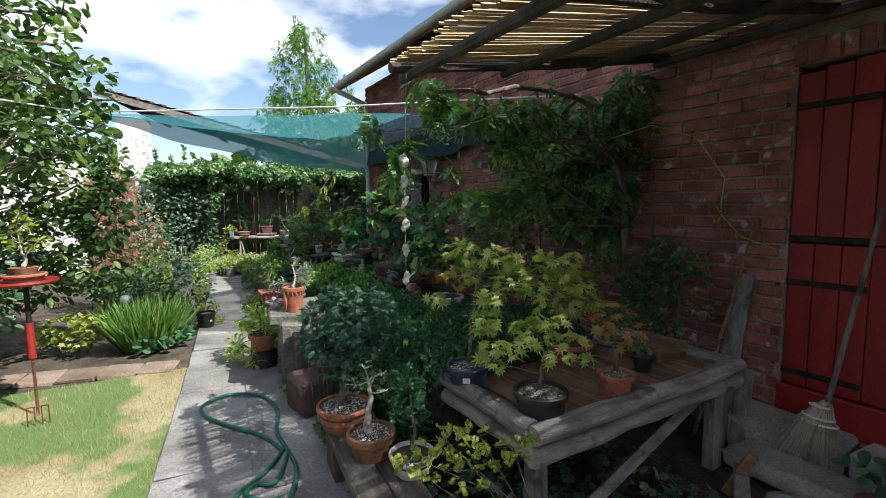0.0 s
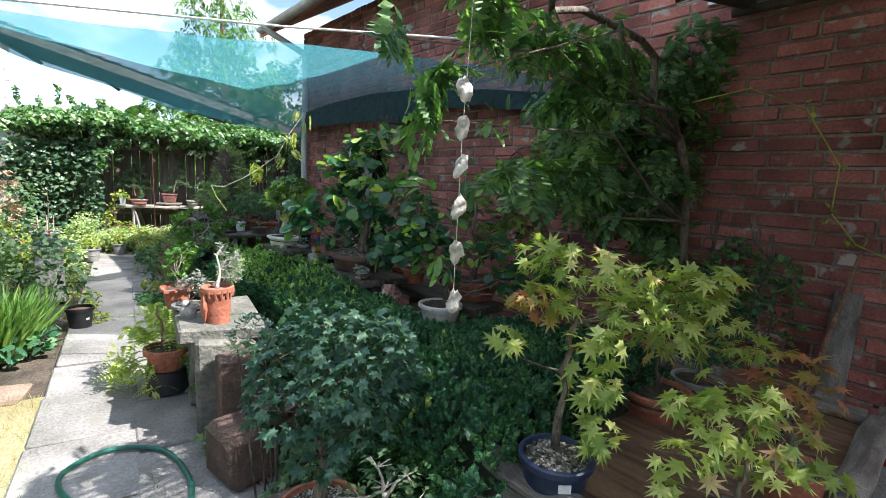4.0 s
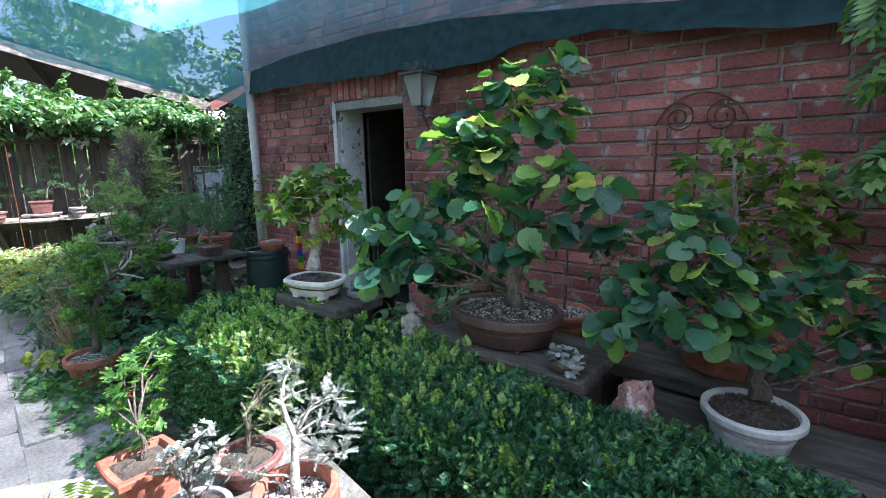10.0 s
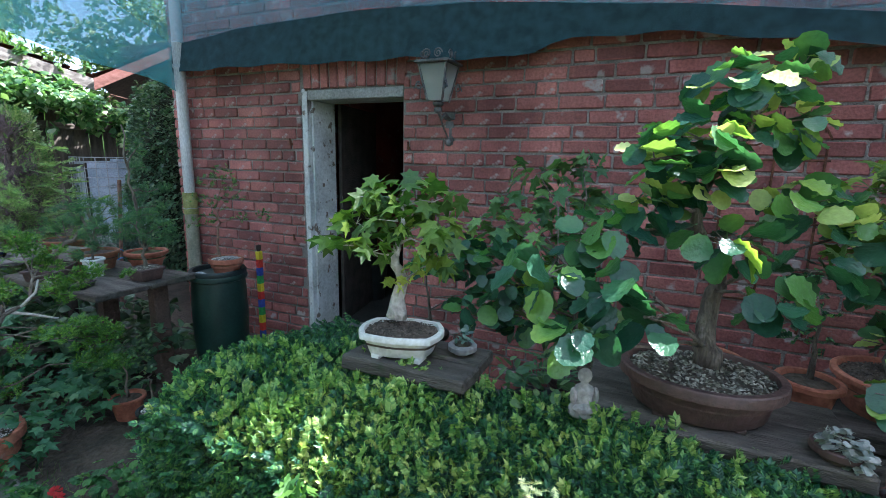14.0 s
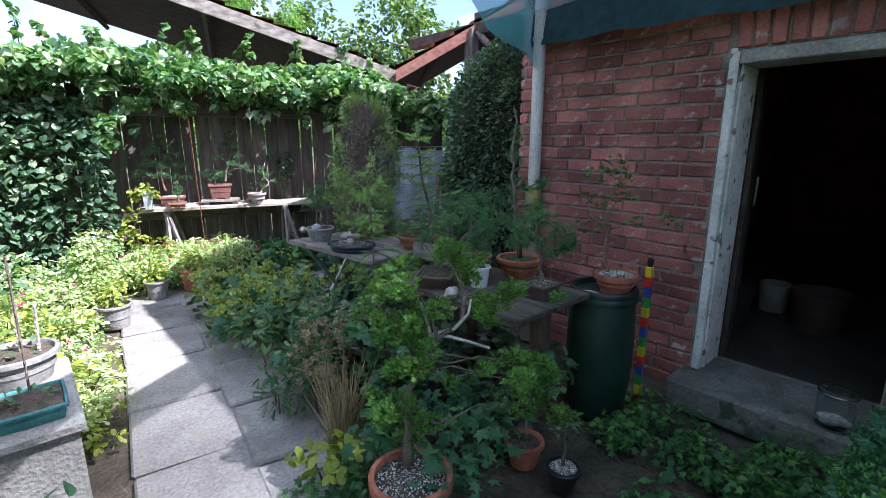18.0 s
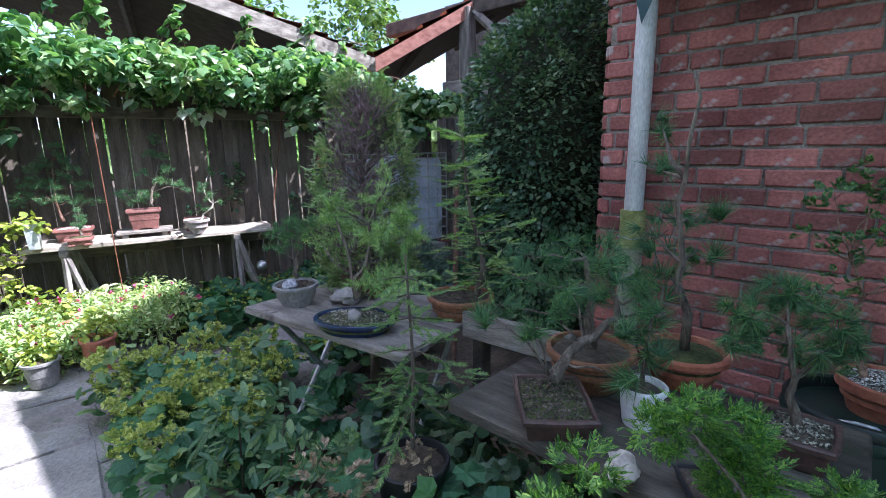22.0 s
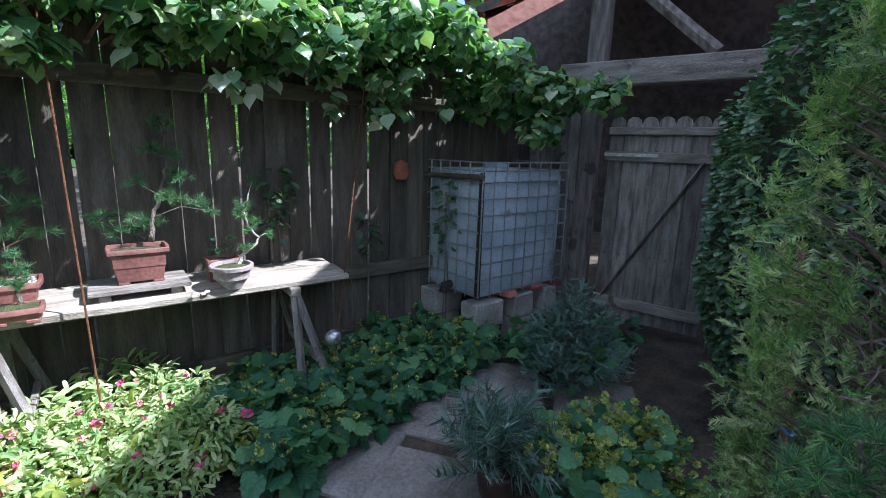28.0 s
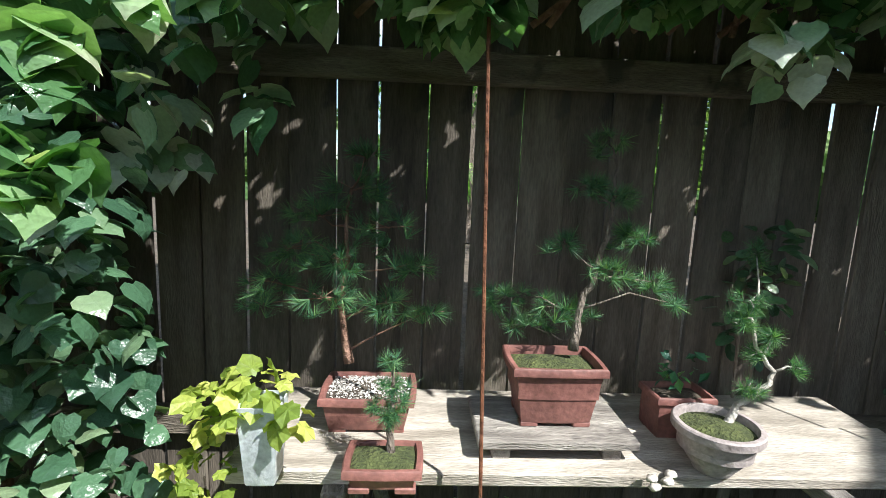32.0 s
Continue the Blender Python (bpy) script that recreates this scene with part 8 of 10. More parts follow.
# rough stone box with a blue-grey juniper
# Stone and concrete block wear the same shade-darkened colour.
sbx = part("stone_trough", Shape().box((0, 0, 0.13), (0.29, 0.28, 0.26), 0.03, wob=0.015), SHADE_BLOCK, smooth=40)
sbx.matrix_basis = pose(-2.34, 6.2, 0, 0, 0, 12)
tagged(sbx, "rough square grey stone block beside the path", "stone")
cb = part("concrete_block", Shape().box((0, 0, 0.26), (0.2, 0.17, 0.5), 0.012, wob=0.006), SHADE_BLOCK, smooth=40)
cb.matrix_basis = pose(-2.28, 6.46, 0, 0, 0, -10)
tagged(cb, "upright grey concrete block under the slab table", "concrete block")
b = thing("trailing_juniper", (-2.2, 6.15, 0.28), "blue-grey trailing juniper on a stone block", "bonsai")
z = pot(b, 0.1, 0.07, POT_BROWN, 0.85)
bush(b, [(-0.09, 0.155, 0.335), (-0.069, 0.15, 0.387), (-0.048, 0.146, 0.439)], 0.012, 0.006, [(-0.033, 0.137, 0.456, 0.057, 0.036), (-0.089, 0.177, 0.431, 0.049, 0.033), (0.001, 0.101, 0.421, 0.049, 0.036), (0.022, 0.075, 0.386, 0.041, 0.029), (-0.055, 0.161, 0.481, 0.041, 0.023), (-0.135, 0.204, 0.387, 0.033, 0.023)], "sprig", 0.055, 1.6, G_JUNI, BARK_PALE, 0.1)
mound("fine_shrub", (-2.3, 5.75, 0), "fine-leaved olive-green shrub beside the stone block", "shrub", [(-0.062, 0.229, 0.734, 0.064, 0.038), (-0.116, 0.269, 0.721, 0.051, 0.032), (0.001, 0.18, 0.747, 0.051, 0.032), (-0.025, 0.192, 0.706, 0.064, 0.032)], "shoot", 0.05, 1.8, G_DRY)
mound("ground_fill", (-2.25, 5.6, 0), "shaded low plants beside the path", "ground cover", clumpset(-0.15, 0.12, -0.7, 2.4, 22, 0.04, 0.16, 0.08, 0.15, 0.6), "palm5", 0.055, 1.8, G_HERB)
# brick shed corner and white wall at the far left
lw = Shape()
block(lw, -4.4, -3.62, 13.75, 14.3, 0, 2.05)
structure("wall_shed_corner", lw, BRICK_FAR, "red brick corner of a small shed", 0)
lw = Shape()
block(lw, -3.95, -3.3, 15.55, 15.75, 0, 3.5)
block(lw, -9.5, -4.5, 15.8, 16.0, 0, 2.8)
structure("wall_white", lw, PLASTER, "white rendered wall of the neighbour's house", 0)
mound("pale_perennials", (-2.85, 12.4, 0), "pale sunlit leafy plants crowding the path edge", "perennials", clumpset(-0.35, 0.18, -1.3, 1.4, 34, 0.06, 0.34, 0.12, 0.2), "oval", 0.034, 2.0, G_PALE, F_PINK, 0.004, "puff", 0.04)
mound("sunny_weeds", (-3.1, 13.9, 0), "tall sunlit weeds before the fence", "weeds", clumpset(-0.7, 0.7, -0.3, 0.4, 26, 0.1, 0.55, 0.15, 0.24), "oval", 0.04, 1.8, G_PALE)
th_ = thing("elder_thicket", (-5.2, 9.6, 0), "dense green elder thicket before the white shed", "thicket")
CL = [(0.309, 0.087, 2.356, 0.338, 0.338), (0.88, -0.271, 2.227, 0.338, 0.338), (1.229, -0.534, 1.755, 0.281, 0.338), (0.493, -0.125, 1.473, 0.394, 0.338), (1.005, -0.464, 1.203, 0.338, 0.281), (1.477, -0.72, 1.436, 0.225, 0.338), (1.384, -0.727, 0.89, 0.225, 0.225), (0.123, 0.037, 0.956, 0.338, 0.338), (0.756, -0.372, 0.701, 0.338, 0.225), (1.586, -0.729, 1.921, 0.141, 0.225), (0.113, 0.3, 3.18, 0.338, 0.338), (0.776, -0.137, 2.842, 0.338, 0.281), (1.231, -0.462, 2.388, 0.253, 0.253)]
bush(th_, [(0, 0, 0), (0.1, 0.0, 0.8), (0.0, 0.1, 1.6)], 0.05, 0.02, [(a, b_, c, d * 1.35, e * 1.3) for a, b_, c, d, e in CL], "oval", 0.085, 3.0, G_TREE, BARK, 0.4, 3, 0.01)
# grass and moss in the joints of the path
jp = []
for _ in range(5200):
    y = rng.uniform(3.5, 13.6)
    side = rng.choice([0.535, 0.0, 1.07], p=[0.5, 0.25, 0.25])
    if noise.noise(Vector((side * 3, y * 1.3, 7))) > -0.1:
        jp.append((strip_x(y) + side + rng.normal(0, 0.012 if side == 0.535 else 0.035), y, -0.01))
jp = np.array(jp)
stuff("joint_grass", Shape().many(*LEAF["blade"], jp, along(np.stack([rng.normal(0, 0.6, len(jp)), rng.normal(0, 0.6, len(jp)), np.ones(len(jp))], 1), rng.uniform(0, 6.28, len(jp))), 0.05 * rng.uniform(0.4, 1.4, len(jp))), G_IRIS, "grass and moss growing in the path joints", "grass")
# ---- by the doorway ----
bar = thing("water_barrel", (-0.57, 9.67, 0), "dark green plastic water barrel with a lid", "barrel")
part("body", Shape().lathe([(0.149, 0), (0.160, 0.02), (0.178, 0.25), (0.182, 0.45), (0.176, 0.62), (0.171, 0.675), (0.185, 0.682), (0.189, 0.7), (0.184, 0.715), (0.171, 0.718)], n=40), BARREL, bar, smooth=50)
part("lid", Shape().lathe([(0.180, 0.716), (0.184, 0.738), (0.176, 0.75), (0.160, 0.748), (0.151, 0.716), (0.0001, 0.712)], n=40), BARREL_LID, bar, "darker recessed lid", smooth=50)
part("lid_handle", Shape().tube([(-0.12, -0.07, 0.714), (-0.135, -0.04, 0.742), (-0.145, 0.0, 0.746), (-0.145, 0.04, 0.738), (-0.135, 0.07, 0.714)], 0.006, 6), GALV, bar, "thin wire handle", smooth=180)
b = thing("potted_azalea", (-0.54, 9.62, 0.714), "sparse azalea bonsai in a red terracotta bowl", "bonsai")
z = pot(b, 0.108, 0.11, TERRA, 0.72, 0.006, 0.03, grit=GRAVEL_W)
bush(b, [(-0.019, 0.05, 0.071), (0.003, 0.077, 0.208), (0.042, 0.082, 0.34), (0.04, 0.123, 0.439)], 0.01, 0.004, [(0.128, 0.114, 0.688, 0.074, 0.054), (0.05, 0.182, 0.621, 0.084, 0.054), (0.139, 0.036, 0.521, 0.067, 0.047), (-0.017, 0.217, 0.505, 0.074, 0.047), (0.064, 0.107, 0.472, 0.074, 0.054), (0.001, 0.144, 0.373, 0.081, 0.047), (0.131, -0.012, 0.373, 0.067, 0.04), (0.199, -0.165, 0.396, 0.066, 0.046), (-0.07, 0.217, 0.34, 0.061, 0.04), (0.133, 0.075, 0.604, 0.061, 0.047)], "sprig", 0.045, 1.2, G_WIST, BARK_RED, -0.15, 3, 0.003)
po = thing("striped_pole", (-0.33, 9.53, 0), "wooden stake painted in red, yellow, green and blue bands", "pole")
for i in range(14):
    c = ((0.5, 0.03, 0.02), (0.55, 0.42, 0.02), (0.03, 0.25, 0.06), (0.03, 0.06, 0.3))[i % 4]
    nm = ("red_band", "yellow_band", "green_band", "blue_band")[i % 4]
    m = bpy.data.materials.get(nm) or surf(nm, c, tuple(v * 1.15 for v in c), 8, 0.5, 0.05)
    part("band", Shape().box((0, 0, 0.03 + 0.06 * i), (0.035, 0.035, 0.06), 0.002, turn=(-2, 0, 0)), m, po)
part("knob", Shape().lathe([(0.012, 0.84), (0.018, 0.86), (0.016, 0.885), (0.0001, 0.89)], n=12), IRON, po)
GLASS = bpy.data.materials.new("jar_glass")
GLASS.use_nodes = True
gp_ = GLASS.node_tree.nodes["Principled BSDF"]
gp_.inputs["Base Color"].default_value, gp_.inputs["Roughness"].default_value, gp_.inputs["Transmission Weight"].default_value = (0.9, 0.95, 0.95, 1), 0.05, 1.0
jr = thing("glass_jar", (-0.14, 8.66, 0.18), "large clear glass jar on the threshold", "jar")
part("glass", Shape().lathe([(0.07, 0.0), (0.075, 0.01), (0.078, 0.17), (0.082, 0.18), (0.078, 0.185), (0.073, 0.17), (0.07, 0.012), (0.0001, 0.012)], n=28), GLASS, jr, smooth=50)
part("contents", Shape().ball((0, 0, 0.04), (0.06, 0.06, 0.025), 12, 8, 0.4, 2), GRAVEL_W, jr)
# inside the barn
for at, r, h, m, lab in (((1.1, 9.5, 0.12), 0.16, 0.36, POT_BLACK, "black bucket standing inside the dark barn"), ((1.5, 9.0, 0.12), 0.2, 0.3, POT_BROWN, "stack of old pots inside the dark barn"), ((1.75, 9.35, 0.12), 0.12, 0.24, POT_GREY, "grey tub on the barn floor")):
    o = thing("storage_bucket", at, lab, "bucket", "buckets in the barn")
    part("body", Shape().lathe([(r * 0.8, 0), (r, h), (r - 0.01, h), (r * 0.75, 0.02), (0.0001, 0.02)], n=24), m, o, smooth=50)
dr = thing("inner_door", (0.34, 9.3, 0.13), "dark plank door standing open inside the barn", "door", turn=12)
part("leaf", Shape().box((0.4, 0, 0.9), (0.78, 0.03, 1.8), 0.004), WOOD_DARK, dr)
part("handle", Shape().tube([(0.66, -0.03, 0.95), (0.66, -0.03, 1.15)], 0.008, 6), GALV, dr)

# cypress in the terracotta pot
b = thing("potted_cypress", (-1.89, 9.73, 0.0), "bright green cypress bonsai with flat sprays in a terracotta pot", "bonsai")
z = pot(b, 0.155, 0.22, TERRA, 0.72, 0.016, 0.045, grit=GRAVEL_W)
CL = [(0.326, 0.199, 1.102, 0.09, 0.057), (0.364, 0.128, 1.039, 0.103, 0.057), (0.175, 0.261, 1.001, 0.126, 0.063), (0.074, 0.259, 0.892, 0.098, 0.069), (0.212, 0.158, 0.853, 0.126, 0.07), (0.099, 0.182, 0.771, 0.123, 0.069), (0.08, 0.085, 0.671, 0.108, 0.067), (0.05, 0.079, 0.563, 0.096, 0.053), (0.522, -0.075, 0.92, 0.117, 0.057), (0.42, 0.043, 0.908, 0.104, 0.062), (0.423, -0.025, 0.825, 0.077, 0.051), (0.304, -0.174, 0.696, 0.091, 0.053), (0.41, -0.258, 0.684, 0.061, 0.061), (0.352, -0.26, 0.625, 0.06, 0.034)]
CL = [(x * 1.05 - 0.03, y * 0.9 - 0.03, z * 0.96, r * 0.95, h) for x, y, z, r, h in CL] + [(0.02, 0.16, 0.4, 0.12, 0.07), (-0.06, 0.12, 0.5, 0.1, 0.06), (0.12, 0.02, 0.33, 0.12, 0.06), (0.45, -0.3, 0.6, 0.1, 0.06), (0.36, -0.34, 0.5, 0.1, 0.05), (0.05, 0.26, 0.74, 0.12, 0.06)]
PADS = CL
CL = [(x + rng.normal(0, 0.55) * r, y + rng.normal(0, 0.55) * r, z + rng.normal(0, 0.5) * h, r * rng.uniform(0.38, 0.7), h * rng.uniform(0.5, 0.8)) for x, y, z, r, h in CL for _ in range(4)]
lm_ = Shape()
part("trunk", wood([(0.033, 0.059, 0.2), (0.06, 0.086, 0.36), (0.069, 0.113, 0.48), (0.11, 0.08, 0.6), (0.15, 0.05, 0.68), (0.275, -0.001, 0.8), (0.301, 0.005, 0.9)], 0.018, 0.007, PADS, 0, 0.004, limbs=lm_), BARK, b, smooth=180)
part("branch", lm_, BARK, b, smooth=180)["kind"] = "stuff"
part("crown", foliage(CL, "spray", 0.034, 4.6, -0.1, 0.2, 0.5, 0.4), G_CHAM, b, smooth=0)
part("bare_branch", Shape().tube([(0.173, 0.079, 0.736), (0.244, 0.007, 0.772), (0.291, -0.025, 0.833), (0.308, -0.022, 0.893)], [0.01, 0.008, 0.006, 0.004], 7).tube([(0.173, 0.079, 0.736), (0.174, 0.111, 0.82), (0.17, 0.134, 0.869)], [0.01, 0.008, 0.005], 7).tube([(0.183, 0.071, 0.748), (0.252, -0.018, 0.729), (0.326, -0.118, 0.701)], [0.009, 0.007, 0.005], 7), BARK_PALE, b, "pale bare branches", smooth=180)
little("azalea_pot", (-1.27, 9.64, 0.0), 0.085, 0.13, TERRA, "round terracotta pot with a spindly shrub", [(0.05, 0, 0.42, 0.12, 0.08), (-0.08, 0.05, 0.38, 0.1, 0.07), (0.1, 0.08, 0.33, 0.1, 0.07)], "sprig", 0.055, 1.3, G_HERB, trunk_h=0.24)
little("black_grit_pot", (-1.27, 9.42, 0.0), 0.07, 0.11, POT_BLACK, "black pot of gravel with a thin shoot", [(0, 0, 0.3, 0.07, 0.05)], "box", 0.03, 1.2, G_HERB, trunk_h=0.2, grit=GRAVEL_W)
little("red_grit_pot", (-1.72, 10.0, 0.0), 0.08, 0.12, POT_RED, "small red-brown pot filled with pale gravel", [(0, 0, 0.2, 0.05, 0.05)], "box", 0.03, 1.0, G_HERB, trunk_h=0.1, grit=GRAVEL_W)
mound("lime_herb", (-2.02, 10.12, 0), "fresh lime-green leafy herb beside the cypress pot", "herb", [(0, 0, 0.14, 0.13, 0.08), (0.12, 0.08, 0.13, 0.1, 0.08), (-0.06, 0.1, 0.12, 0.1, 0.07)], "oval", 0.07, 2.3, G_LIME)
mound("doorway_weeds", (-0.75, 9.1, 0), "low ivy and weeds in front of the threshold", "weeds", clumpset(-0.1, 0.46, -0.5, 0.4, 30, 0.03, 0.1, 0.1, 0.17, 0.5), "palm5", 0.045, 1.5, G_WEED, stems=False)
mound("strawberry_leaves", (-1.55, 10.2, 0), "shaded strawberry-like leaves under the stands", "ground cover", clumpset(-0.35, 0.45, -0.6, 0.9, 22, 0.08, 0.25, 0.14, 0.22, 0.6), "palm5", 0.085, 1.5, G_MANTLE)

mound("broad_leaf_seedling", (-1.5, 10.45, 0), "shaded plant with broad lobed leaves between the stands", "perennial", [(0.0, 0.0, 0.55, 0.14, 0.1), (0.08, -0.1, 0.42, 0.16, 0.1), (-0.1, 0.08, 0.45, 0.14, 0.1), (0.1, 0.15, 0.36, 0.16, 0.1), (-0.05, -0.15, 0.3, 0.14, 0.1)], "vine", 0.11, 1.4, G_MANTLE)

# Leaves added over the pale soil to imitate deep shade.
mound("stand_shade_leaves", (-0.85, 10.15, 0), "dark leaves added to deepen the shade under the stand", "ground cover", clumpset(-0.35, 0.35, -0.45, 0.9, 30, 0.1, 0.42, 0.13, 0.2, 0.7), "heart", 0.07, 1.5, G_IVY, stems=False)

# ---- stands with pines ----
bench("plank_stand", (-1.07, 10.11, 0.755), (0.62, 0.94, 0.035), "dark mossy plank stand crowded with bonsai", ((0.18, -0.26, 0.1, 0.08), (0.18, 0.3, 0.1, 0.08)), WOOD_GREY_DARK)
up = thing("upright_board", (-0.94, 10.64, 0.755), "weathered grey board on edge between stand and table", "board", turn=3)
part("board", Shape().box((0, 0, 0.055), (0.032, 0.46, 0.11), 0.005, wob=0.003), WOOD_GREY, up)
for yy in (-0.16, 0.17):
    part("support", Shape().box((0.035, yy, -0.33), (0.045, 0.06, 0.85), 0.005, wob=0.004), WOOD_DARK, up)
ft = thing("folding_table", (-1.03, 11.4, 0), "old folding table with a weathered plank top", "table", turn=7)
for i in range(4):
    part("plank", Shape().box((-0.24 + 0.16 * i, 0, 0.76), (0.155, 0.98, 0.03), 0.004, wob=0.003), WOOD_GREY, ft)
for y in (-0.36, 0.36):
    for sg in (-1, 1):
        part("leg", Shape().tube([(-0.28 * sg, y + 0.012 * sg, 0.0), (0.26 * sg, y + 0.012 * sg, 0.74)], 0.013, 6), GALV, ft)
    part("frame", Shape().box((0, y, 0.735), (0.56, 0.03, 0.02), 0.003), GALV, ft)
part("stretcher", Shape().tube([(-0.2, -0.36, 0.11), (-0.2, 0.36, 0.11)], 0.01, 6), GALV, ft)
TT = 0.776
b = thing("potted_pine", (-1.21, 11.71, TT), "cushion-shaped pine in a round grey pot", "bonsai", "pines on the folding table")
z = pot(b, 0.1, 0.1, POT_GREY, 0.72, 0.008, 0.015, belly=0.06, grit=GRIT_D)
part("stone", Shape().ball((-0.045, -0.03, z + 0.02), (0.035, 0.035, 0.028), 12, 8, 0.3, 4), surf("speckled_stone", (0.1, 0.1, 0.13), (0.5, 0.5, 0.55), 60, 0.7, 0.3), b, "speckled grey stone", smooth=60)
bush(b, [(0.023, 0.012, 0.121), (0.031, 0.029, 0.199), (0.057, 0.025, 0.277), (0.049, 0.056, 0.344)], 0.01, 0.004, [(0.046, 0.069, 0.377, 0.079, 0.036), (-0.008, 0.115, 0.332, 0.056, 0.036), (0.089, 0.014, 0.356, 0.056, 0.041), (0.036, 0.059, 0.31, 0.079, 0.041), (-0.028, 0.112, 0.254, 0.05, 0.032), (0.071, 0.013, 0.289, 0.056, 0.032), (0.117, -0.007, 0.389, 0.027, 0.027)], "tuft", 0.045, 2.2, G_PINE, BARK, -0.2)
b = thing("potted_larch", (-1.23, 11.22, TT), "twin-trunk fresh green pine in a dark blue oval pot", "bonsai", "pines on the folding table")
z = pot(b, 0.165, 0.055, POT_BLUE, 0.88, 0.012, 0.014, 0.68, 1.0, fill=MOSS, grit=GRIT_MIX, turn=30, n=40)
bush(b, [(0.029, 0.002, 0.124), (0.021, 0.027, 0.189), (0.063, -0.001, 0.251), (0.091, -0.007, 0.338), (0.1, 0.007, 0.425), (0.134, -0.007, 0.51), (0.182, -0.031, 0.607)], 0.012, 0.004, [(0.173, -0.022, 0.607, 0.024, 0.049), (0.135, -0.005, 0.522, 0.043, 0.037), (0.034, 0.168, 0.512, 0.064, 0.032), (0.036, 0.15, 0.449, 0.058, 0.028), (0.076, 0.099, 0.41, 0.051, 0.032), (0.167, -0.065, 0.411, 0.086, 0.043), (0.217, -0.127, 0.372, 0.061, 0.034), (0.098, -0.049, 0.373, 0.059, 0.036), (0.089, 0.06, 0.362, 0.051, 0.028), (0.071, -0.104, 0.216, 0.081, 0.032), (0.111, -0.155, 0.177, 0.058, 0.028), (0.028, -0.047, 0.213, 0.047, 0.023), (-0.008, 0.214, 0.349, 0.039, 0.024), (0.191, -0.077, 0.46, 0.049, 0.031)], "shoot_soft", 0.085, 5.0, G_SPRUCE, BARK, -0.25, 3, 0.003)
part("second_trunk", Shape().tube([(0.018, 0.012, 0.118), (0.018, 0.033, 0.202), (0.025, 0.051, 0.302), (0.016, 0.083, 0.389), (0.008, 0.106, 0.45)], [0.009, 0.007, 0.006, 0.005, 0.003], 7), BARK, b, smooth=180)
part("pebble", Shape().ball((-0.02, -0.02, z + 0.02), (0.026, 0.03, 0.026), 12, 8, 0.3, 7), STONE, b, "round pale pebble", smooth=60)
b = thing("potted_spruce", (-0.84, 11.61, TT), "low spruce group in a rectangular red-brown pot", "bonsai", "pines on the folding table")
z = pot(b, 0.14, 0.085, POT_RED, 0.88, 0.01, 0.016, 0.68, 1.0, square=0.85, turn=5, fill=MOSS, grit=GRIT_D, feet=4)
bush(b, [(0, 0, z), (0.01, 0.0, z + 0.06), (0.0, 0.01, z + 0.14)], 0.022, 0.008, [(0.0, 0.02, z + 0.17, 0.11, 0.06), (-0.09, 0.04, z + 0.12, 0.08, 0.05), (0.07, -0.05, z + 0.13, 0.08, 0.05), (0, 0, z + 0.24, 0.07, 0.05)], "shoot_soft", 0.07, 1.8, G_SPRUCE, BARK, -0.2)
o = part("flat_rock", Shape().ball((0, 0, 0.03), (0.055, 0.075, 0.035), 14, 8, 0.5, 8), STONE, smooth=40)
o.matrix_basis = pose(-1.05, 11.53, TT, 0, 0, 40)
tagged(o, "flat grey rock lying on the folding table", "stone")
b = thing("potted_spruce", (-0.82, 11.0, TT - 0.02), "slender young spruce in an ochre terracotta bowl", "bonsai", "pines on the folding table")
z = pot(b, 0.135, 0.115, TERRA_OCHRE, 0.72, 0.012, 0.016, belly=0.05, grit=GRIT_D)
fir(b, z, 0.8, 0.29, G_SPRUCE, BARK, 9, 5, "shoot", 0.085, 0.12, 0.016, 0.2, 0.24, 3, trunk=[(0.06, -0.04, z), (0.09, -0.06, z + 0.14), (0.03, -0.02, z + 0.42), (0.0, 0.0, z + 0.8)])
b = thing("potted_pine", (-1.25, 10.30, 0.755), "twisted pine with bare branches in a square dark tray", "bonsai", "pines on the plank stand")
z = pot(b, 0.125, 0.07, POT_BROWN, 0.9, 0.008, 0.014, 1.0, 0.75, square=0.9, turn=40, fill=MOSS, grit=GRIT_D)
bush(b, [(0.016, 0.016, 0.105), (0.054, -0.007, 0.166), (0.096, -0.038, 0.214), (0.143, -0.078, 0.256), (0.17, -0.1, 0.279), (0.17, -0.08, 0.342), (0.175, -0.066, 0.404)], 0.016, 0.006, [(0.176, -0.065, 0.41, 0.047, 0.029), (0.222, -0.139, 0.34, 0.041, 0.029), (0.097, 0.0, 0.339, 0.041, 0.026), (0.153, -0.061, 0.343, 0.035, 0.026), (0.064, 0.023, 0.298, 0.041, 0.021), (-0.026, 0.05, 0.258, 0.045, 0.018), (-0.11, 0.146, 0.312, 0.039, 0.018), (0.237, -0.173, 0.287, 0.035, 0.026), (0.132, -0.14, 0.264, 0.028, 0.022), (0.077, -0.163, 0.145, 0.032, 0.027)], "tuft_long", 0.085, 1.9, G_PINE, BARK, -0.3, 3, 0.004)
b = thing("potted_pine", (-1.11, 10.11, 0.755), "young pine in a white plastic bucket", "potted plant", "pines on the plank stand")
z = pot(b, 0.06, 0.115, WHITE_PLASTIC, 0.78, 0.005, 0.012)
bush(b, [(0, 0, z), (0, 0, z + 0.08), (0.02, 0, z + 0.16)], 0.006, 0.003, [(0, 0, z + 0.12, 0.05, 0.05), (0.03, 0, z + 0.2, 0.05, 0.05)], "tuft_long", 0.08, 1.6, G_PINE, BARK, -0.4)
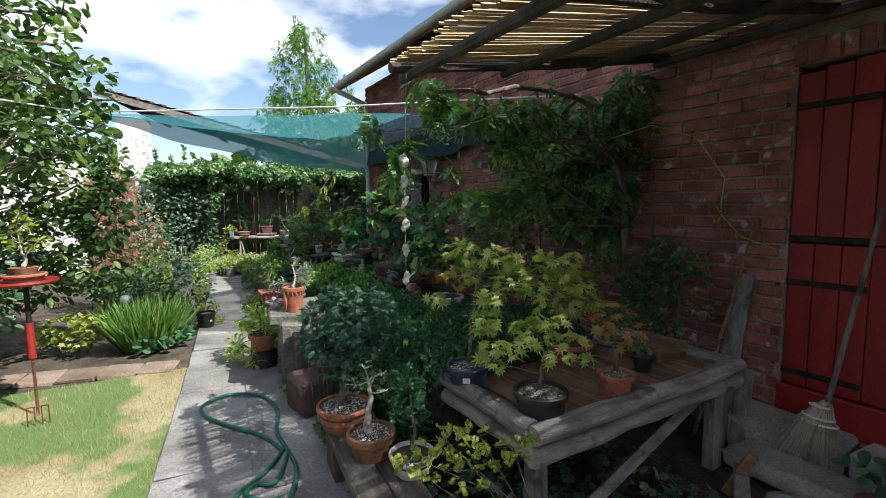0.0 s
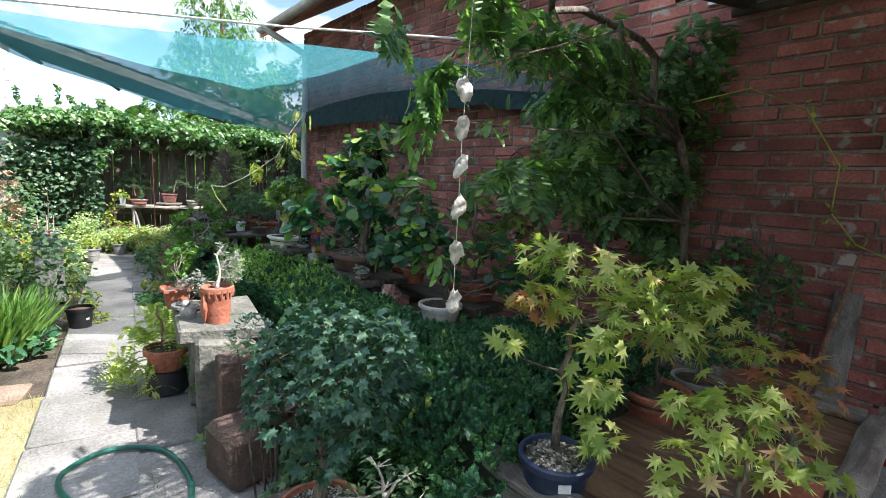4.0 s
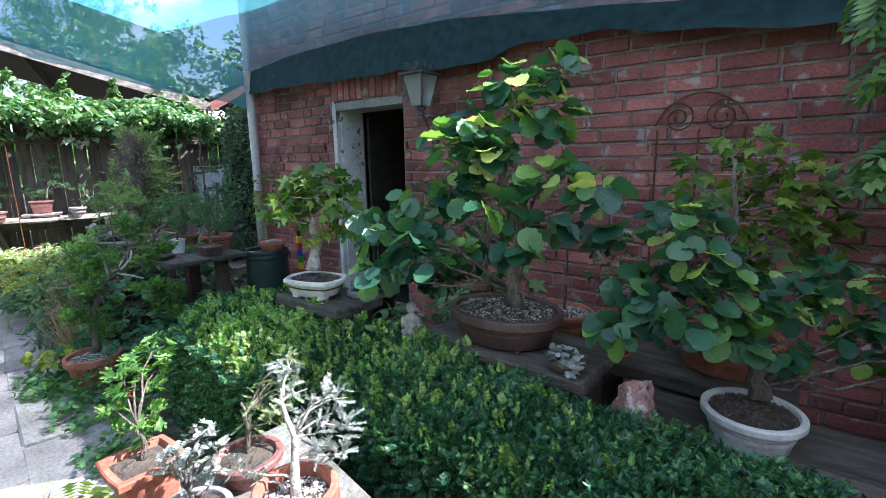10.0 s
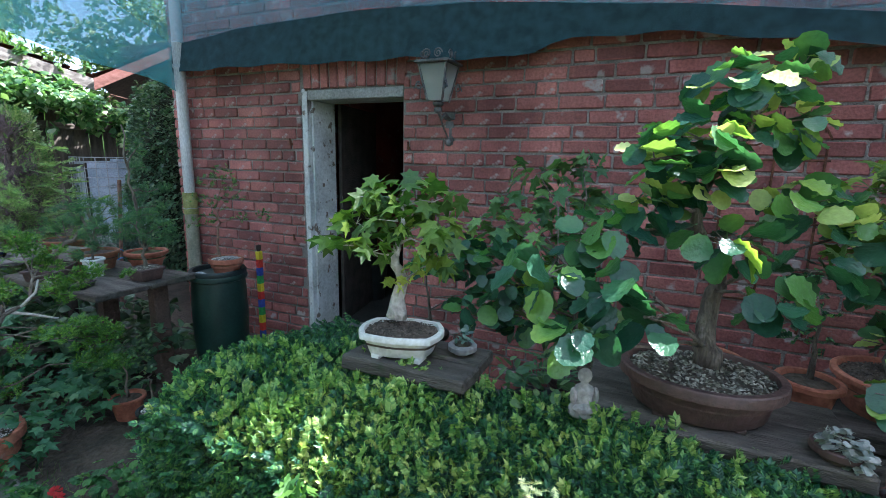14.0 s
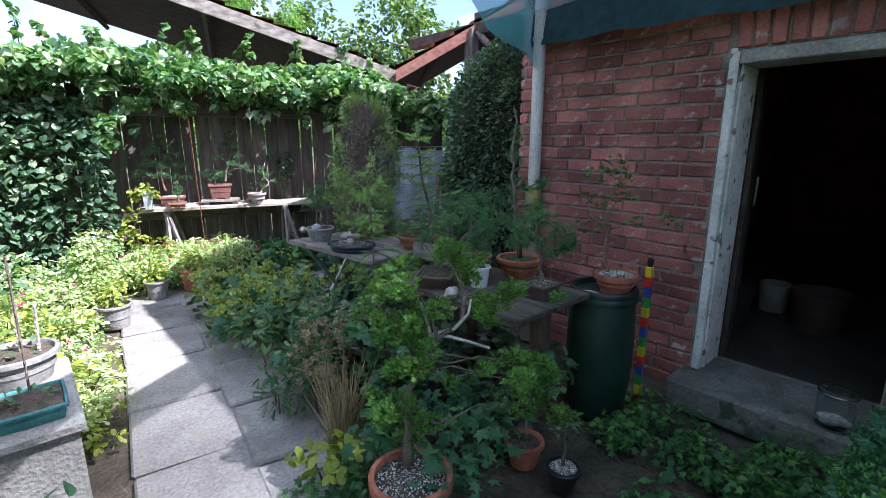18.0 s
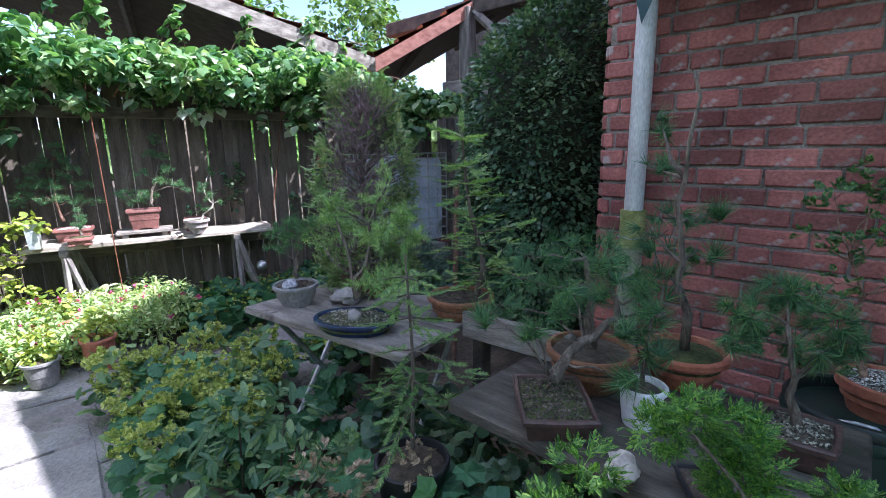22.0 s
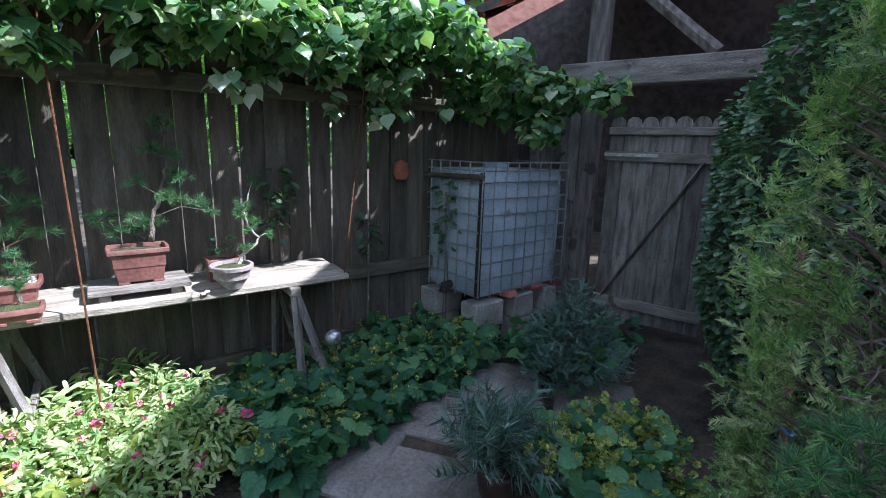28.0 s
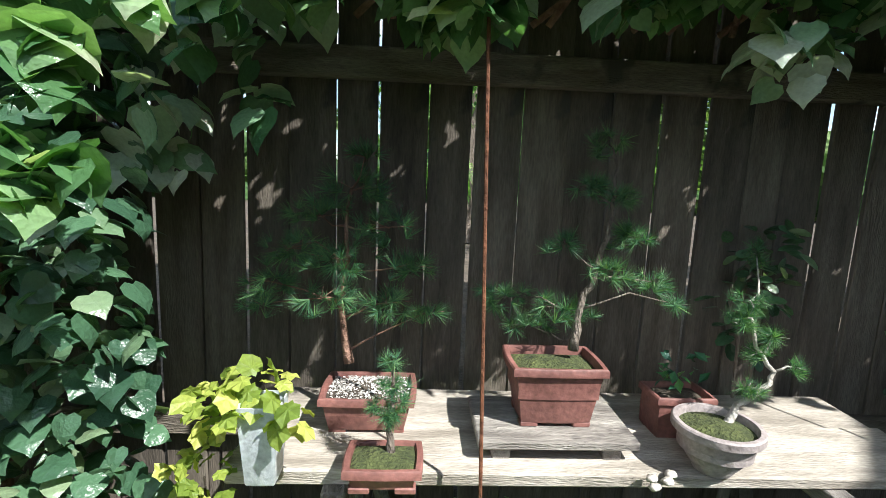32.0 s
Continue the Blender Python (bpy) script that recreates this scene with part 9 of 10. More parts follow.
b = thing("potted_pine", (-0.98, 10.32, 0.755), "broad dark pine in an orange-brown terracotta pot", "bonsai", "pines on the plank stand")
z = pot(b, 0.13, 0.12, TERRA_OCHRE, 0.78, 0.01, 0.018)
bush(b, [(0, 0, z), (0.03, 0.02, z + 0.14), (0.0, 0.03, z + 0.3)], 0.018, 0.007, [(-0.042, 0.191, 0.387, 0.107, 0.06), (0.046, 0.096, 0.408, 0.107, 0.06), (0.116, 0.013, 0.408, 0.096, 0.064), (-0.081, 0.214, 0.325, 0.086, 0.047), (0.013, 0.096, 0.304, 0.107, 0.054), (-0.176, 0.22, 0.255, 0.083, 0.033), (0.192, -0.023, 0.334, 0.088, 0.066)], "tuft_long", 0.07, 2.0, G_PINE, BARK, -0.2)
b = thing("potted_pine", (-0.78, 10.1, 0.755), "tall upright pine in an orange terracotta bowl", "bonsai", "pines on the plank stand")
z = pot(b, 0.12, 0.11, TERRA, 0.74, 0.014, 0.02, fill=MOSS)
bush(b, [(0, 0, z), (-0.02, 0.02, z + 0.3), (-0.04, 0.03, z + 0.55), (-0.06, 0.03, z + 0.85)], 0.012, 0.004, [(0.115, 0.159, 0.804, 0.034, 0.086), (0.08, 0.149, 0.663, 0.065, 0.075), (0.088, 0.085, 0.513, 0.097, 0.06), (0.032, 0.126, 0.449, 0.097, 0.054), (0.113, 0.017, 0.407, 0.075, 0.047), (0.167, 0.001, 0.536, 0.054, 0.047), (0.038, 0.073, 0.322, 0.108, 0.054)], "tuft_long", 0.085, 2.2, G_PINE, BARK, -0.4)
b = thing("potted_juniper", (-1.0, 9.78, 0.755), "low spreading juniper in a square brown pot", "bonsai", "pines on the plank stand")
z = pot(b, 0.078, 0.075, POT_BROWN, 0.85, 0.008, 0.015, square=0.7, grit=GRIT_MIX)
bush(b, [(0, 0, z), (0.02, 0.02, z + 0.12), (0.0, 0.05, z + 0.26)], 0.01, 0.005, [(0.068, 0.062, 0.388, 0.087, 0.045), (-0.002, 0.126, 0.337, 0.078, 0.042), (0.119, -0.023, 0.317, 0.078, 0.045), (0.022, 0.072, 0.267, 0.087, 0.042), (0.091, -0.022, 0.23, 0.078, 0.038), (-0.039, 0.143, 0.268, 0.061, 0.035), (0.136, -0.062, 0.264, 0.052, 0.042)], "tuft", 0.05, 3.0, G_PINE, BARK, -0.1)
o = part("white_stone", Shape().ball((0, 0, 0.026), (0.046, 0.036, 0.03), 14, 9, 0.4, 3), SHELL, smooth=50)
o.matrix_basis = pose(-1.36, 10.06, 0.755, 0, 0, 30)
tagged(o, "small white stone on the plank stand", "stone")
tb = thing("slate_tray", (-1.3, 9.9, 0.755), "small black rectangular bonsai tray, empty", "tray")
pot(tb, 0.07, 0.03, POT_BLACK, 0.92, 0.004, 0.008, 1.0, 0.65, square=0.9, turn=35)
b = thing("potted_fir", (-1.39, 10.73, 0.3), "thin fir sapling in a black plastic pot", "potted plant")
z = pot(b, 0.12, 0.2, POT_BLACK, 0.8, 0.006, 0.02)
fir(b, z, 0.72, 0.25, G_SPRUCE_D, BARK, 7, 4, "shoot", 0.085, -0.12, 0.008, 0.35, 0.3, 2)
o = thing("low_shelf", (-1.42, 10.68, 0), "weathered plank laid over blocks as a low shelf", "shelf", turn=12)
part("plank", Shape().box((0, 0, 0.28), (0.2, 0.62, 0.038), 0.006, wob=0.004), WOOD_GREY_DARK, o)
for yy in (-0.2, 0.2):
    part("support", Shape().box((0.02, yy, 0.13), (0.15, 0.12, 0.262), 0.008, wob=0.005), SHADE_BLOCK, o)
mound("pot_weeds", (-1.4, 10.7, 0.49), "pale straggly weeds growing in the fir's pot", "weeds", [(0.0, 0.0, 0.03, 0.09, 0.03), (-0.06, -0.06, 0.05, 0.06, 0.04)], "sprig", 0.04, 1.4, G_STRAWY, stems=False)

# bed between path and stands
mound("lady_mantle", (-1.75, 11.9, 0), "yellow-green lady's mantle in bloom at the path edge", "perennial", [(-0.12, -0.1, 0.25, 0.16, 0.14), (0.08, 0.1, 0.3, 0.18, 0.15), (-0.05, 0.35, 0.26, 0.16, 0.13), (0.2, -0.2, 0.32, 0.17, 0.14), (0.22, 0.45, 0.3, 0.16, 0.13), (0.1, 0.75, 0.26, 0.15, 0.12)], "round", 0.08, 1.5, G_MANTLE, G_YELLOW, 6.0, "puff", 0.045)
mound("sage_bush", (-1.78, 11.25, 0), "bushy grey-green herb overhanging the path", "herb", [(0.0, 0.0, 0.3, 0.2, 0.18), (0.15, 0.25, 0.4, 0.2, 0.18), (-0.05, 0.3, 0.28, 0.18, 0.16), (0.2, -0.2, 0.35, 0.2, 0.18), (0.05, -0.4, 0.28, 0.18, 0.16), (0.25, 0.05, 0.5, 0.15, 0.13)], "lance", 0.065, 2.0, G_HERB)
mound("fading_aster", (-1.78, 10.62, 0), "drying wispy perennial with straw-coloured stems", "perennial", [(0, 0, 0.4, 0.16, 0.22), (0.08, 0.15, 0.5, 0.15, 0.18), (-0.06, 0.1, 0.3, 0.13, 0.16)], "sprig", 0.055, 1.2, G_STRAWY, G_HERB, 0.9, "sprig", 0.06)
ss = thing("straw_stalks", (-1.85, 10.35, 0), "bundle of dry straw-coloured stalks", "stalks")
n = 160
w0 = np.stack([rng.normal(0, 0.22, n), rng.normal(0, 0.22, n), np.ones(n)], 1)
part("stalk", Shape().many(np.array(LEAF["blade"][0]) * (0.45, 1, 0.3), LEAF["blade"][1], rng.normal(0, 0.03, (n, 3)) * (1, 1, 0), along(w0, rng.uniform(0, 6, n)), 0.5 * rng.uniform(0.6, 1.1, n)), G_STRAWY, ss, smooth=0)
mound("lavender_cushion", (-1.98, 10.82, 0), "dark fine-needled cushion at the path edge", "herb", [(0, 0, 0.12, 0.14, 0.12), (0.1, -0.1, 0.14, 0.12, 0.12), (0.05, 0.2, 0.12, 0.13, 0.11)], "shoot", 0.07, 1.6, G_PINE)
mound("hollyhock_leaves", (-1.45, 11.6, 0), "shaded broad leaves under the folding table", "perennial", clumpset(-0.2, 0.5, -0.8, 1.0, 20, 0.12, 0.35, 0.14, 0.22, 0.6), "round", 0.1, 1.6, G_MANTLE)
mound("mullein_leaves", (-1.5, 12.35, 0), "low leafy herbs around the slab path", "perennial", clumpset(-0.35, 0.5, -0.3, 0.5, 20, 0.14, 0.32, 0.13, 0.2, 0.7), "oval", 0.075, 1.8, G_HERB, G_YELLOW, 6.0, "puff", 0.045)

# ---- fence end ----
vn = thing("fence_vine", (-1.0, 14.7, 0), "thick vine with large leaves spilling over the fence top", "climber")
CL = []
for x in np.arange(-3.3, 1.95, 0.17):
    yy = fence_y(x) - 14.7
    top = 2.42 + 0.06 * math.sin(x * 2.3) - 0.14 * max(0.0, x - 0.2)
    for out, low, r, h in ((0.15, 0.1, 0.22, 0.16), (0.4, 0.14, 0.22, 0.15), (0.62, 0.24, 0.19, 0.12), (0.85, 0.2, 0.17, 0.1)):
        if x < 1.1 and (out < 0.8 or rng.random() < 0.6):
            CL.append((x + 1.0 + rng.normal(0, 0.06), yy - out + rng.normal(0, 0.06), top - low + rng.normal(0, 0.05), r, h))
CL += [(x + 1.0, fence_y(x) - 14.7 - 0.25, z, 0.2, 0.18) for x, z in ((-3.2, 1.8), (-3.0, 1.5), (-2.85, 1.75), (-2.7, 1.35), (-2.6, 1.6), (-2.95, 1.15), (-3.2, 1.2), (-2.5, 1.9), (-2.75, 0.95))]
CL += [(x + 1.0 + rng.normal(0, 0.08), fence_y(x) - 14.7 - rng.uniform(0.35, 0.7), rng.uniform(1.88, 2.1), 0.11, 0.1) for x in np.arange(-3.0, 0.9, 0.16)]
CL += [(x + 1.0 + rng.normal(0, 0.08), fence_y(x) - 14.7 - rng.uniform(0.1, 0.4), rng.uniform(1.8, 2.2), 0.16, 0.13) for x in np.arange(0.2, 1.3, 0.13)]
CL += [(2.45 + rng.normal(0, 0.15), -1.05 + rng.normal(0, 0.2), 2.0 + rng.normal(0, 0.12), 0.2, 0.15) for _ in range(9)]
vw = Shape()
for _ in range(26):
    x = rng.uniform(-3.2, 1.6)
    yy = fence_y(x) - 14.75
    vw.tube([(x + 1, yy, 2.0), (x + 1.2 + rng.normal(0, 0.2), yy - 0.2, 2.3), (x + 1.5 + rng.normal(0, 0.2), yy - 0.3, 2.25)], [0.012, 0.009, 0.005], 5)
for x in np.arange(-3.2, 1.2, 0.27):
    yy = fence_y(x) - 14.75
    sx_, up_ = rng.normal(0, 0.15), rng.uniform(0.0, 0.22)
    sp = np.array([(x + 1, yy - 0.1, 2.3), (x + 1 + sx_ * 0.4, yy - 0.15, 2.5 + up_ * 0.4), (x + 1 + sx_, yy - 0.2, 2.62 + up_)])
    vw.tube(sp, [0.006, 0.005, 0.003], 5)
    CL += [(*(sp[1] * (1 - k) + sp[2] * k), 0.05, 0.05) for k in (0, 0.5, 1.0)]
for x in (-2.7,):
    vw.tube([(x + 1, fence_y(x) - 14.83, 0.0), (x + 1.05, fence_y(x) - 14.83, 1.2), (x + 1, fence_y(x) - 14.8, 2.1)], [0.022, 0.018, 0.014], 7)
part("stem", vw, BARK_RED, vn, smooth=180)
part("leaves", foliage(CL, "heart", 0.078, 3.2, 0.75, jitter=0.5, vary=0.45), G_VINE, vn, smooth=40)
nv_ = [(-1.16, -0.4, 1.75, 0.027, 0.023), (-1.08, -0.4, 1.76, 0.024, 0.02), (-1.22, -0.4, 1.7, 0.023, 0.023), (-1.12, -0.4, 1.67, 0.028, 0.024), (-1.24, -0.4, 1.59, 0.023, 0.027), (-1.13, -0.4, 1.61, 0.028, 0.024), (-1.19, -0.4, 1.51, 0.028, 0.028), (-1.11, -0.4, 1.49, 0.029, 0.025), (-1.17, -0.4, 1.44, 0.02, 0.024), (-1.01, -0.4, 1.74, 0.025, 0.021)]
iv_ = thing("fence_ivy", (-2.6, 14.95, 0), "thick shaded ivy curtain covering the end of the fence", "ivy")
part("stem", Shape().tube([(0.2, 0.02, 0), (0.15, 0.0, 0.9), (0.2, 0.0, 2.0)], [0.025, 0.02, 0.012], 7), BARK, iv_)
part("leaves", foliage([(x, -0.14 + 0.3 * (x - 0.0) * -0.31 + rng.normal(0, 0.04), z, 0.16, 0.15) for x in np.arange(-1.0, 0.46, 0.17) for z in np.arange(0.15, 1.95, 0.2)], "heart", 0.075, 1.5, 0.75), G_IVY, iv_, smooth=0)["kind"] = "stuff"
fringe = [(x + 1.0 + rng.normal(0, 0.05), fence_y(x) - 14.7 - rng.uniform(0.3, 0.55), z + rng.normal(0, 0.05), 0.08, 0.08) for x in np.arange(-3.2, 0.7, 0.13) for z in np.arange(np.interp(x, (-3.2, -2.15, -1.95, -1.75, -0.7, 0.1, 0.7), (1.5, 1.5, 1.62, 1.98, 1.94, 1.82, 1.82)), 2.05, 0.15)]
part("hanging_leaves", foliage(fringe, "heart", 0.098, 1.2, 0.9, jitter=0.35), G_FRINGE, vn, "large pale glossy hanging leaves", smooth=40)
part("near_leaves", foliage(nv_, "heart", 0.1, 1.4, 0.9), G_VINE, vn, "large drooping ivy-shaped leaves", smooth=0)

# bench with bonsai
bn = thing("trestle_bench", (-0.98, 14.45, 0), "long weathered plank bench on trestles along the fence", "bench", turn=-17.2)
part("top", Shape().box((0, -0.04, 0.755), (1.92, 0.24, 0.035), 0.006, wob=0.004), WOOD_PALE, bn)
part("top", Shape().box((0.02, 0.2, 0.755), (1.9, 0.22, 0.035), 0.006, wob=0.004), WOOD_PALE, bn)
for x in (-0.68, 0.62):
    for y0, y1 in ((-0.16, -0.28), (0.2, 0.3)):
        part("leg", Shape().tube([(x, y0, 0.73), (x + 0.0, y1, 0.0)], 0.024, 4), WOOD_GREY_Z, bn)
        part("leg", Shape().tube([(x, y0, 0.73), (x + 0.2, y1, 0.0)], 0.024, 4), WOOD_GREY_Z, bn)
    part("cross_rail", Shape().box((x, 0.02, 0.71), (0.06, 0.42, 0.05), 0.004), WOOD_GREY, bn)
    part("lower_rail", Shape().box((x + 0.1, 0.0, 0.3), (0.03, 0.5, 0.03), 0.003), WOOD_GREY, bn)
BT = 0.7735
vs_ = thing("grey_vase", (-1.84, 14.52, BT), "square grey vase with trailing yellow ivy", "vase", turn=-17)
part("vase", Shape().lathe([(0.032, 0), (0.035, 0.005), (0.048, 0.2), (0.044, 0.2), (0.03, 0.02), (0.0001, 0.02)], n=24, square=0.9), surf("pale_glazed_clay", (0.4, 0.43, 0.46), (0.55, 0.58, 0.6), 8, 0.45, 0.1), vs_, smooth=40)
part("leaves", foliage([(0, 0, 0.24, 0.09, 0.05), (-0.1, -0.02, 0.2, 0.08, 0.05), (0.08, -0.05, 0.17, 0.05, 0.04)], "vine", 0.06, 1.8, 0.5), G_LIME, vs_, smooth=0)
mound("golden_ivy", (-1.98, 14.6, 0), "golden-yellow ivy trailing down beside the bench", "ivy", [(0.04, 0, 0.93, 0.08, 0.08), (0, 0, 0.75, 0.1, 0.08), (-0.05, -0.02, 0.6, 0.1, 0.1), (0.0, -0.05, 0.45, 0.1, 0.1), (0.05, -0.05, 0.3, 0.12, 0.1), (-0.1, 0.0, 0.5, 0.1, 0.1)], "vine", 0.05, 1.6, G_LIME)
mound("bench_foot_greens", (-1.5, 14.35, 0), "fresh pale green leafy plants crowding under the bench", "perennials", clumpset(-0.7, 0.5, -0.35, 0.42, 60, 0.1, 0.3, 0.11, 0.17, 0.8), "lance", 0.07, 1.8, G_PALE)


def bench_pine(at, r, h, mat, label, clumps, trunk, leaf="tuft", size=0.06, dens=1.7, r0=0.012, bark=BARK, square=0.85, sx=0.72, fill=None, grit=None, taper=0.86, feet=4, belly=0.0):
    b = thing("bench_bonsai", at, label, "bonsai", "bonsai on the bench", turn=-17)
    pot(b, r, h, mat, taper, 0.01, 0.022, 1.0, sx, square=square, fill=fill, grit=grit, feet=feet, belly=belly)
    k = Matrix.Rotation(radians(17), 3, "Z")
    cl = [(*(k @ Vector(c[:3])), c[3], c[4]) for c in clumps]
    tk = [tuple(k @ Vector(t)) for t in trunk]
    bush(b, tk, r0, r0 * 0.4, cl, leaf, size * 0.72, dens * 1.5, G_PINE, bark, -0.2, 3, 0.003)
    return b


B1, B2, B3, B4 = (-1.07, 14.5), (-0.73, 14.24), (-1.57, 14.43), (-1.55, 14.72)
sl = thing("bonsai_plinth", (-1.08, 14.49, BT), "pale wooden plinth under a red bonsai pot", "plinth", turn=-17)
part("top", Shape().box((0, 0, 0.05), (0.43, 0.26, 0.025), 0.004), WOOD_GREY_X, sl)
for q in (-0.15, 0.15):
    part("foot", Shape().box((q, 0, 0.019), (0.05, 0.22, 0.038), 0.003), WOOD_GREY, sl)
bench_pine((*B1, BT + 0.0625), 0.125, 0.165, POT_RED, "slender pine in a tall rectangular red-brown pot", [(0.208, 0.103, 0.788, 0.065, 0.04), (0.132, 0.056, 0.654, 0.07, 0.039), (0.238, -0.004, 0.518, 0.078, 0.044), (0.053, 0.059, 0.494, 0.062, 0.034), (0.174, 0.003, 0.421, 0.078, 0.039), (0.284, -0.041, 0.393, 0.062, 0.039), (0.065, 0.077, 0.294, 0.097, 0.04), (-0.067, 0.18, 0.309, 0.1, 0.042), (0.349, -0.074, 0.331, 0.047, 0.025), (-0.004, 0.145, 0.227, 0.084, 0.033), (0.224, 0.018, 0.627, 0.062, 0.039)], [(0.069, 0.005, 0.19), (0.081, 0.014, 0.277), (0.12, 0.015, 0.372), (0.144, 0.019, 0.451), (0.168, 0.025, 0.546), (0.193, 0.031, 0.642), (0.189, 0.05, 0.752)], "tuft", 0.07, 1.6, 0.012, fill=MOSS, taper=0.8)
bench_pine((*B2, BT), 0.1, 0.13, surf("mauve_grey_clay", (0.26, 0.22, 0.21), (0.36, 0.31, 0.3), 9, 0.6, 0.2), "leaning white-flowered pine in a grey-brown bowl", [(0.103, 0.032, 0.441, 0.05, 0.031), (0.071, 0.034, 0.38, 0.05, 0.028), (0.155, -0.001, 0.35, 0.043, 0.028), (0.123, 0.004, 0.304, 0.05, 0.026), (0.094, -0.0, 0.212, 0.05, 0.023), (0.212, -0.034, 0.271, 0.028, 0.023), (0.216, 0.116, 0.548, 0.031, 0.046)], [(0.031, 0.004, 0.095), (0.063, 0.003, 0.166), (0.127, -0.013, 0.211), (0.159, -0.017, 0.257), (0.114, 0.009, 0.319), (0.103, 0.025, 0.396)], "tuft", 0.055, 1.7, 0.01, BARK_PALE, 0.0, 1.0, fill=MOSS, taper=0.5, feet=0, belly=0.14)
bench_pine((*B3, BT), 0.085, 0.055, POT_RED, "small upright pine in a shallow red-brown tray", [(0.023, 0.036, 0.282, 0.029, 0.023), (0.022, 0.028, 0.229, 0.042, 0.029), (0.008, 0.023, 0.161, 0.049, 0.029), (0.046, 0.013, 0.19, 0.032, 0.026), (-0.017, 0.033, 0.174, 0.029, 0.023)], [(0.018, 0.004, 0.065), (0.013, 0.014, 0.121), (0.024, 0.021, 0.189), (0.023, 0.034, 0.269)], "tuft", 0.05, 1.8, 0.009, fill=MOSS)
bench_pine((*B4, BT), 0.13, 0.1, POT_RED, "wide dark pine in a rectangular brown pot of white grit", [(-0.033, 0.12, 0.686, 0.113, 0.057), (-0.127, 0.141, 0.602, 0.113, 0.057), (0.058, 0.07, 0.577, 0.113, 0.057), (-0.223, 0.16, 0.501, 0.113, 0.057), (-0.073, 0.049, 0.484, 0.125, 0.055), (0.118, 0.031, 0.467, 0.097, 0.048), (-0.273, 0.162, 0.401, 0.097, 0.048), (-0.135, 0.054, 0.372, 0.109, 0.044), (0.055, 0.036, 0.352, 0.113, 0.045), (0.161, -0.007, 0.325, 0.081, 0.032), (-0.307, 0.164, 0.334, 0.065, 0.032), (-0.002, 0.124, 0.784, 0.065, 0.048)], [(-0.054, 0.046, 0.168), (-0.067, 0.066, 0.265), (-0.068, 0.084, 0.379), (-0.058, 0.104, 0.524), (-0.041, 0.123, 0.685)], "tuft_long", 0.08, 1.6, 0.012, BARK_RED, grit=GRAVEL_W)
bt = thing("brick_pot", (-0.68, 14.42, BT), "small red brick-like pot behind the bowl", "pot", turn=-17)
pot(bt, 0.085, 0.13, POT_RED, 0.95, 0.006, 0.02, 1.0, 0.7, square=0.9)
part("shoot", foliage([(0, 0, 0.2, 0.08, 0.06)], "box", 0.04, 1.4, 0.0), G_BOX, bt, smooth=0)["kind"] = "stuff"
for k, (x, y) in enumerate(((-0.93, 14.24), (-0.9, 14.22), (-0.87, 14.24), (-0.95, 14.21))):
    o = part("pebble", Shape().ball((0, 0, 0.008), (0.017, 0.013, 0.009), 10, 6, 0.3, k), SHELL, smooth=60)
    o.location = (x, y, BT)
    tagged(o, "small pale pebble lying on the bench", "pebble", "pebbles on the bench")
for a, b_, lab in (((-1.37, 14.24, 0.0), (-1.36, 14.44, 2.15), "rusty reinforcing rod standing in front of the bench"), ((-0.3, 13.98, 0.0), (0.16, 14.15, 1.89), "rusty leaning rod beside the bench")):
    o = thing("iron_rod", a, lab, "rod", "rods by the bench")
    part("rod", Shape().tube([(0, 0, 0), np.subtract(b_, a)], 0.0045, 6), RUST, o)
o = part("silver_ball", Shape().ball((0, 0, 0), 0.052, 20, 14), surf("silvered_glass", (0.35, 0.35, 0.36), (0.55, 0.55, 0.56), 40, 0.25, 0.1, 0.7), smooth=180)
o.location = (-0.3, 13.94, 0.43)
tagged(o, "silvery garden ball on the leaning rod", "garden ball")
of = thing("orange_feeder", (0.66, 14.28, 1.3), "small orange clay feeder hung on the fence", "feeder")
part("body", Shape().lathe([(0.04, 0), (0.06, 0.04), (0.05, 0.12), (0.0001, 0.15)], n=16), TERRA, of, smooth=60)
for x, z, dy in ((-0.3, 1.15, 0.12), (-0.25, 1.3, 0.12), (0.35, 0.95, 0.12), (0.82, 1.22, 0.34), (0.88, 0.95, 0.3)):
    o = thing("fence_climber", (x, fence_y(x) - dy, 0), "dark shaded climber sprig on the fence", "climber", "climbers on the fence")
    part("stem", Shape().tube([(0, 0, 0), (0.02, 0, z * 0.6), (0, 0, z)], 0.006, 5), BARK, o)
    part("leaves", foliage([(0, 0, z, 0.12, 0.1), (0.05, 0, z - 0.15, 0.1, 0.1)], "oval", 0.06, 1.3, 0.4), G_IVY, o, smooth=0)

# water tank in its cage
ib = thing("water_tank", (1.36, 13.86, 0.45), "translucent plastic water tank in a galvanised cage", "water tank", turn=-14)
# Added black bar stands in for the dark open gap at the corner.
part("corner_post", Shape().box((-0.475, -0.32, 0.47), (0.032, 0.032, 0.92), 0.006, wob=0.004), IRON, ib, "dark bar standing in for the shaded corner gap")
part("top_pipe", Shape().tube([(-0.5, -0.36, 0.9), (-0.51, 0.3, 0.88)], 0.02, 10), WOOD_GREY_DARK, ib, "grimy drain pipe along the top")
part("bottle", Shape().lathe([(0.62, 0.0), (0.645, 0.03), (0.65, 0.1), (0.65, 0.86), (0.635, 0.92), (0.6, 0.94), (0.12, 0.95), (0.12, 0.98), (0.0001, 0.98)], n=48, sx=0.73, sy=0.49, square=0.84), IBC_WHITE, ib, smooth=50)
cx, cy_ = 0.49, 0.335
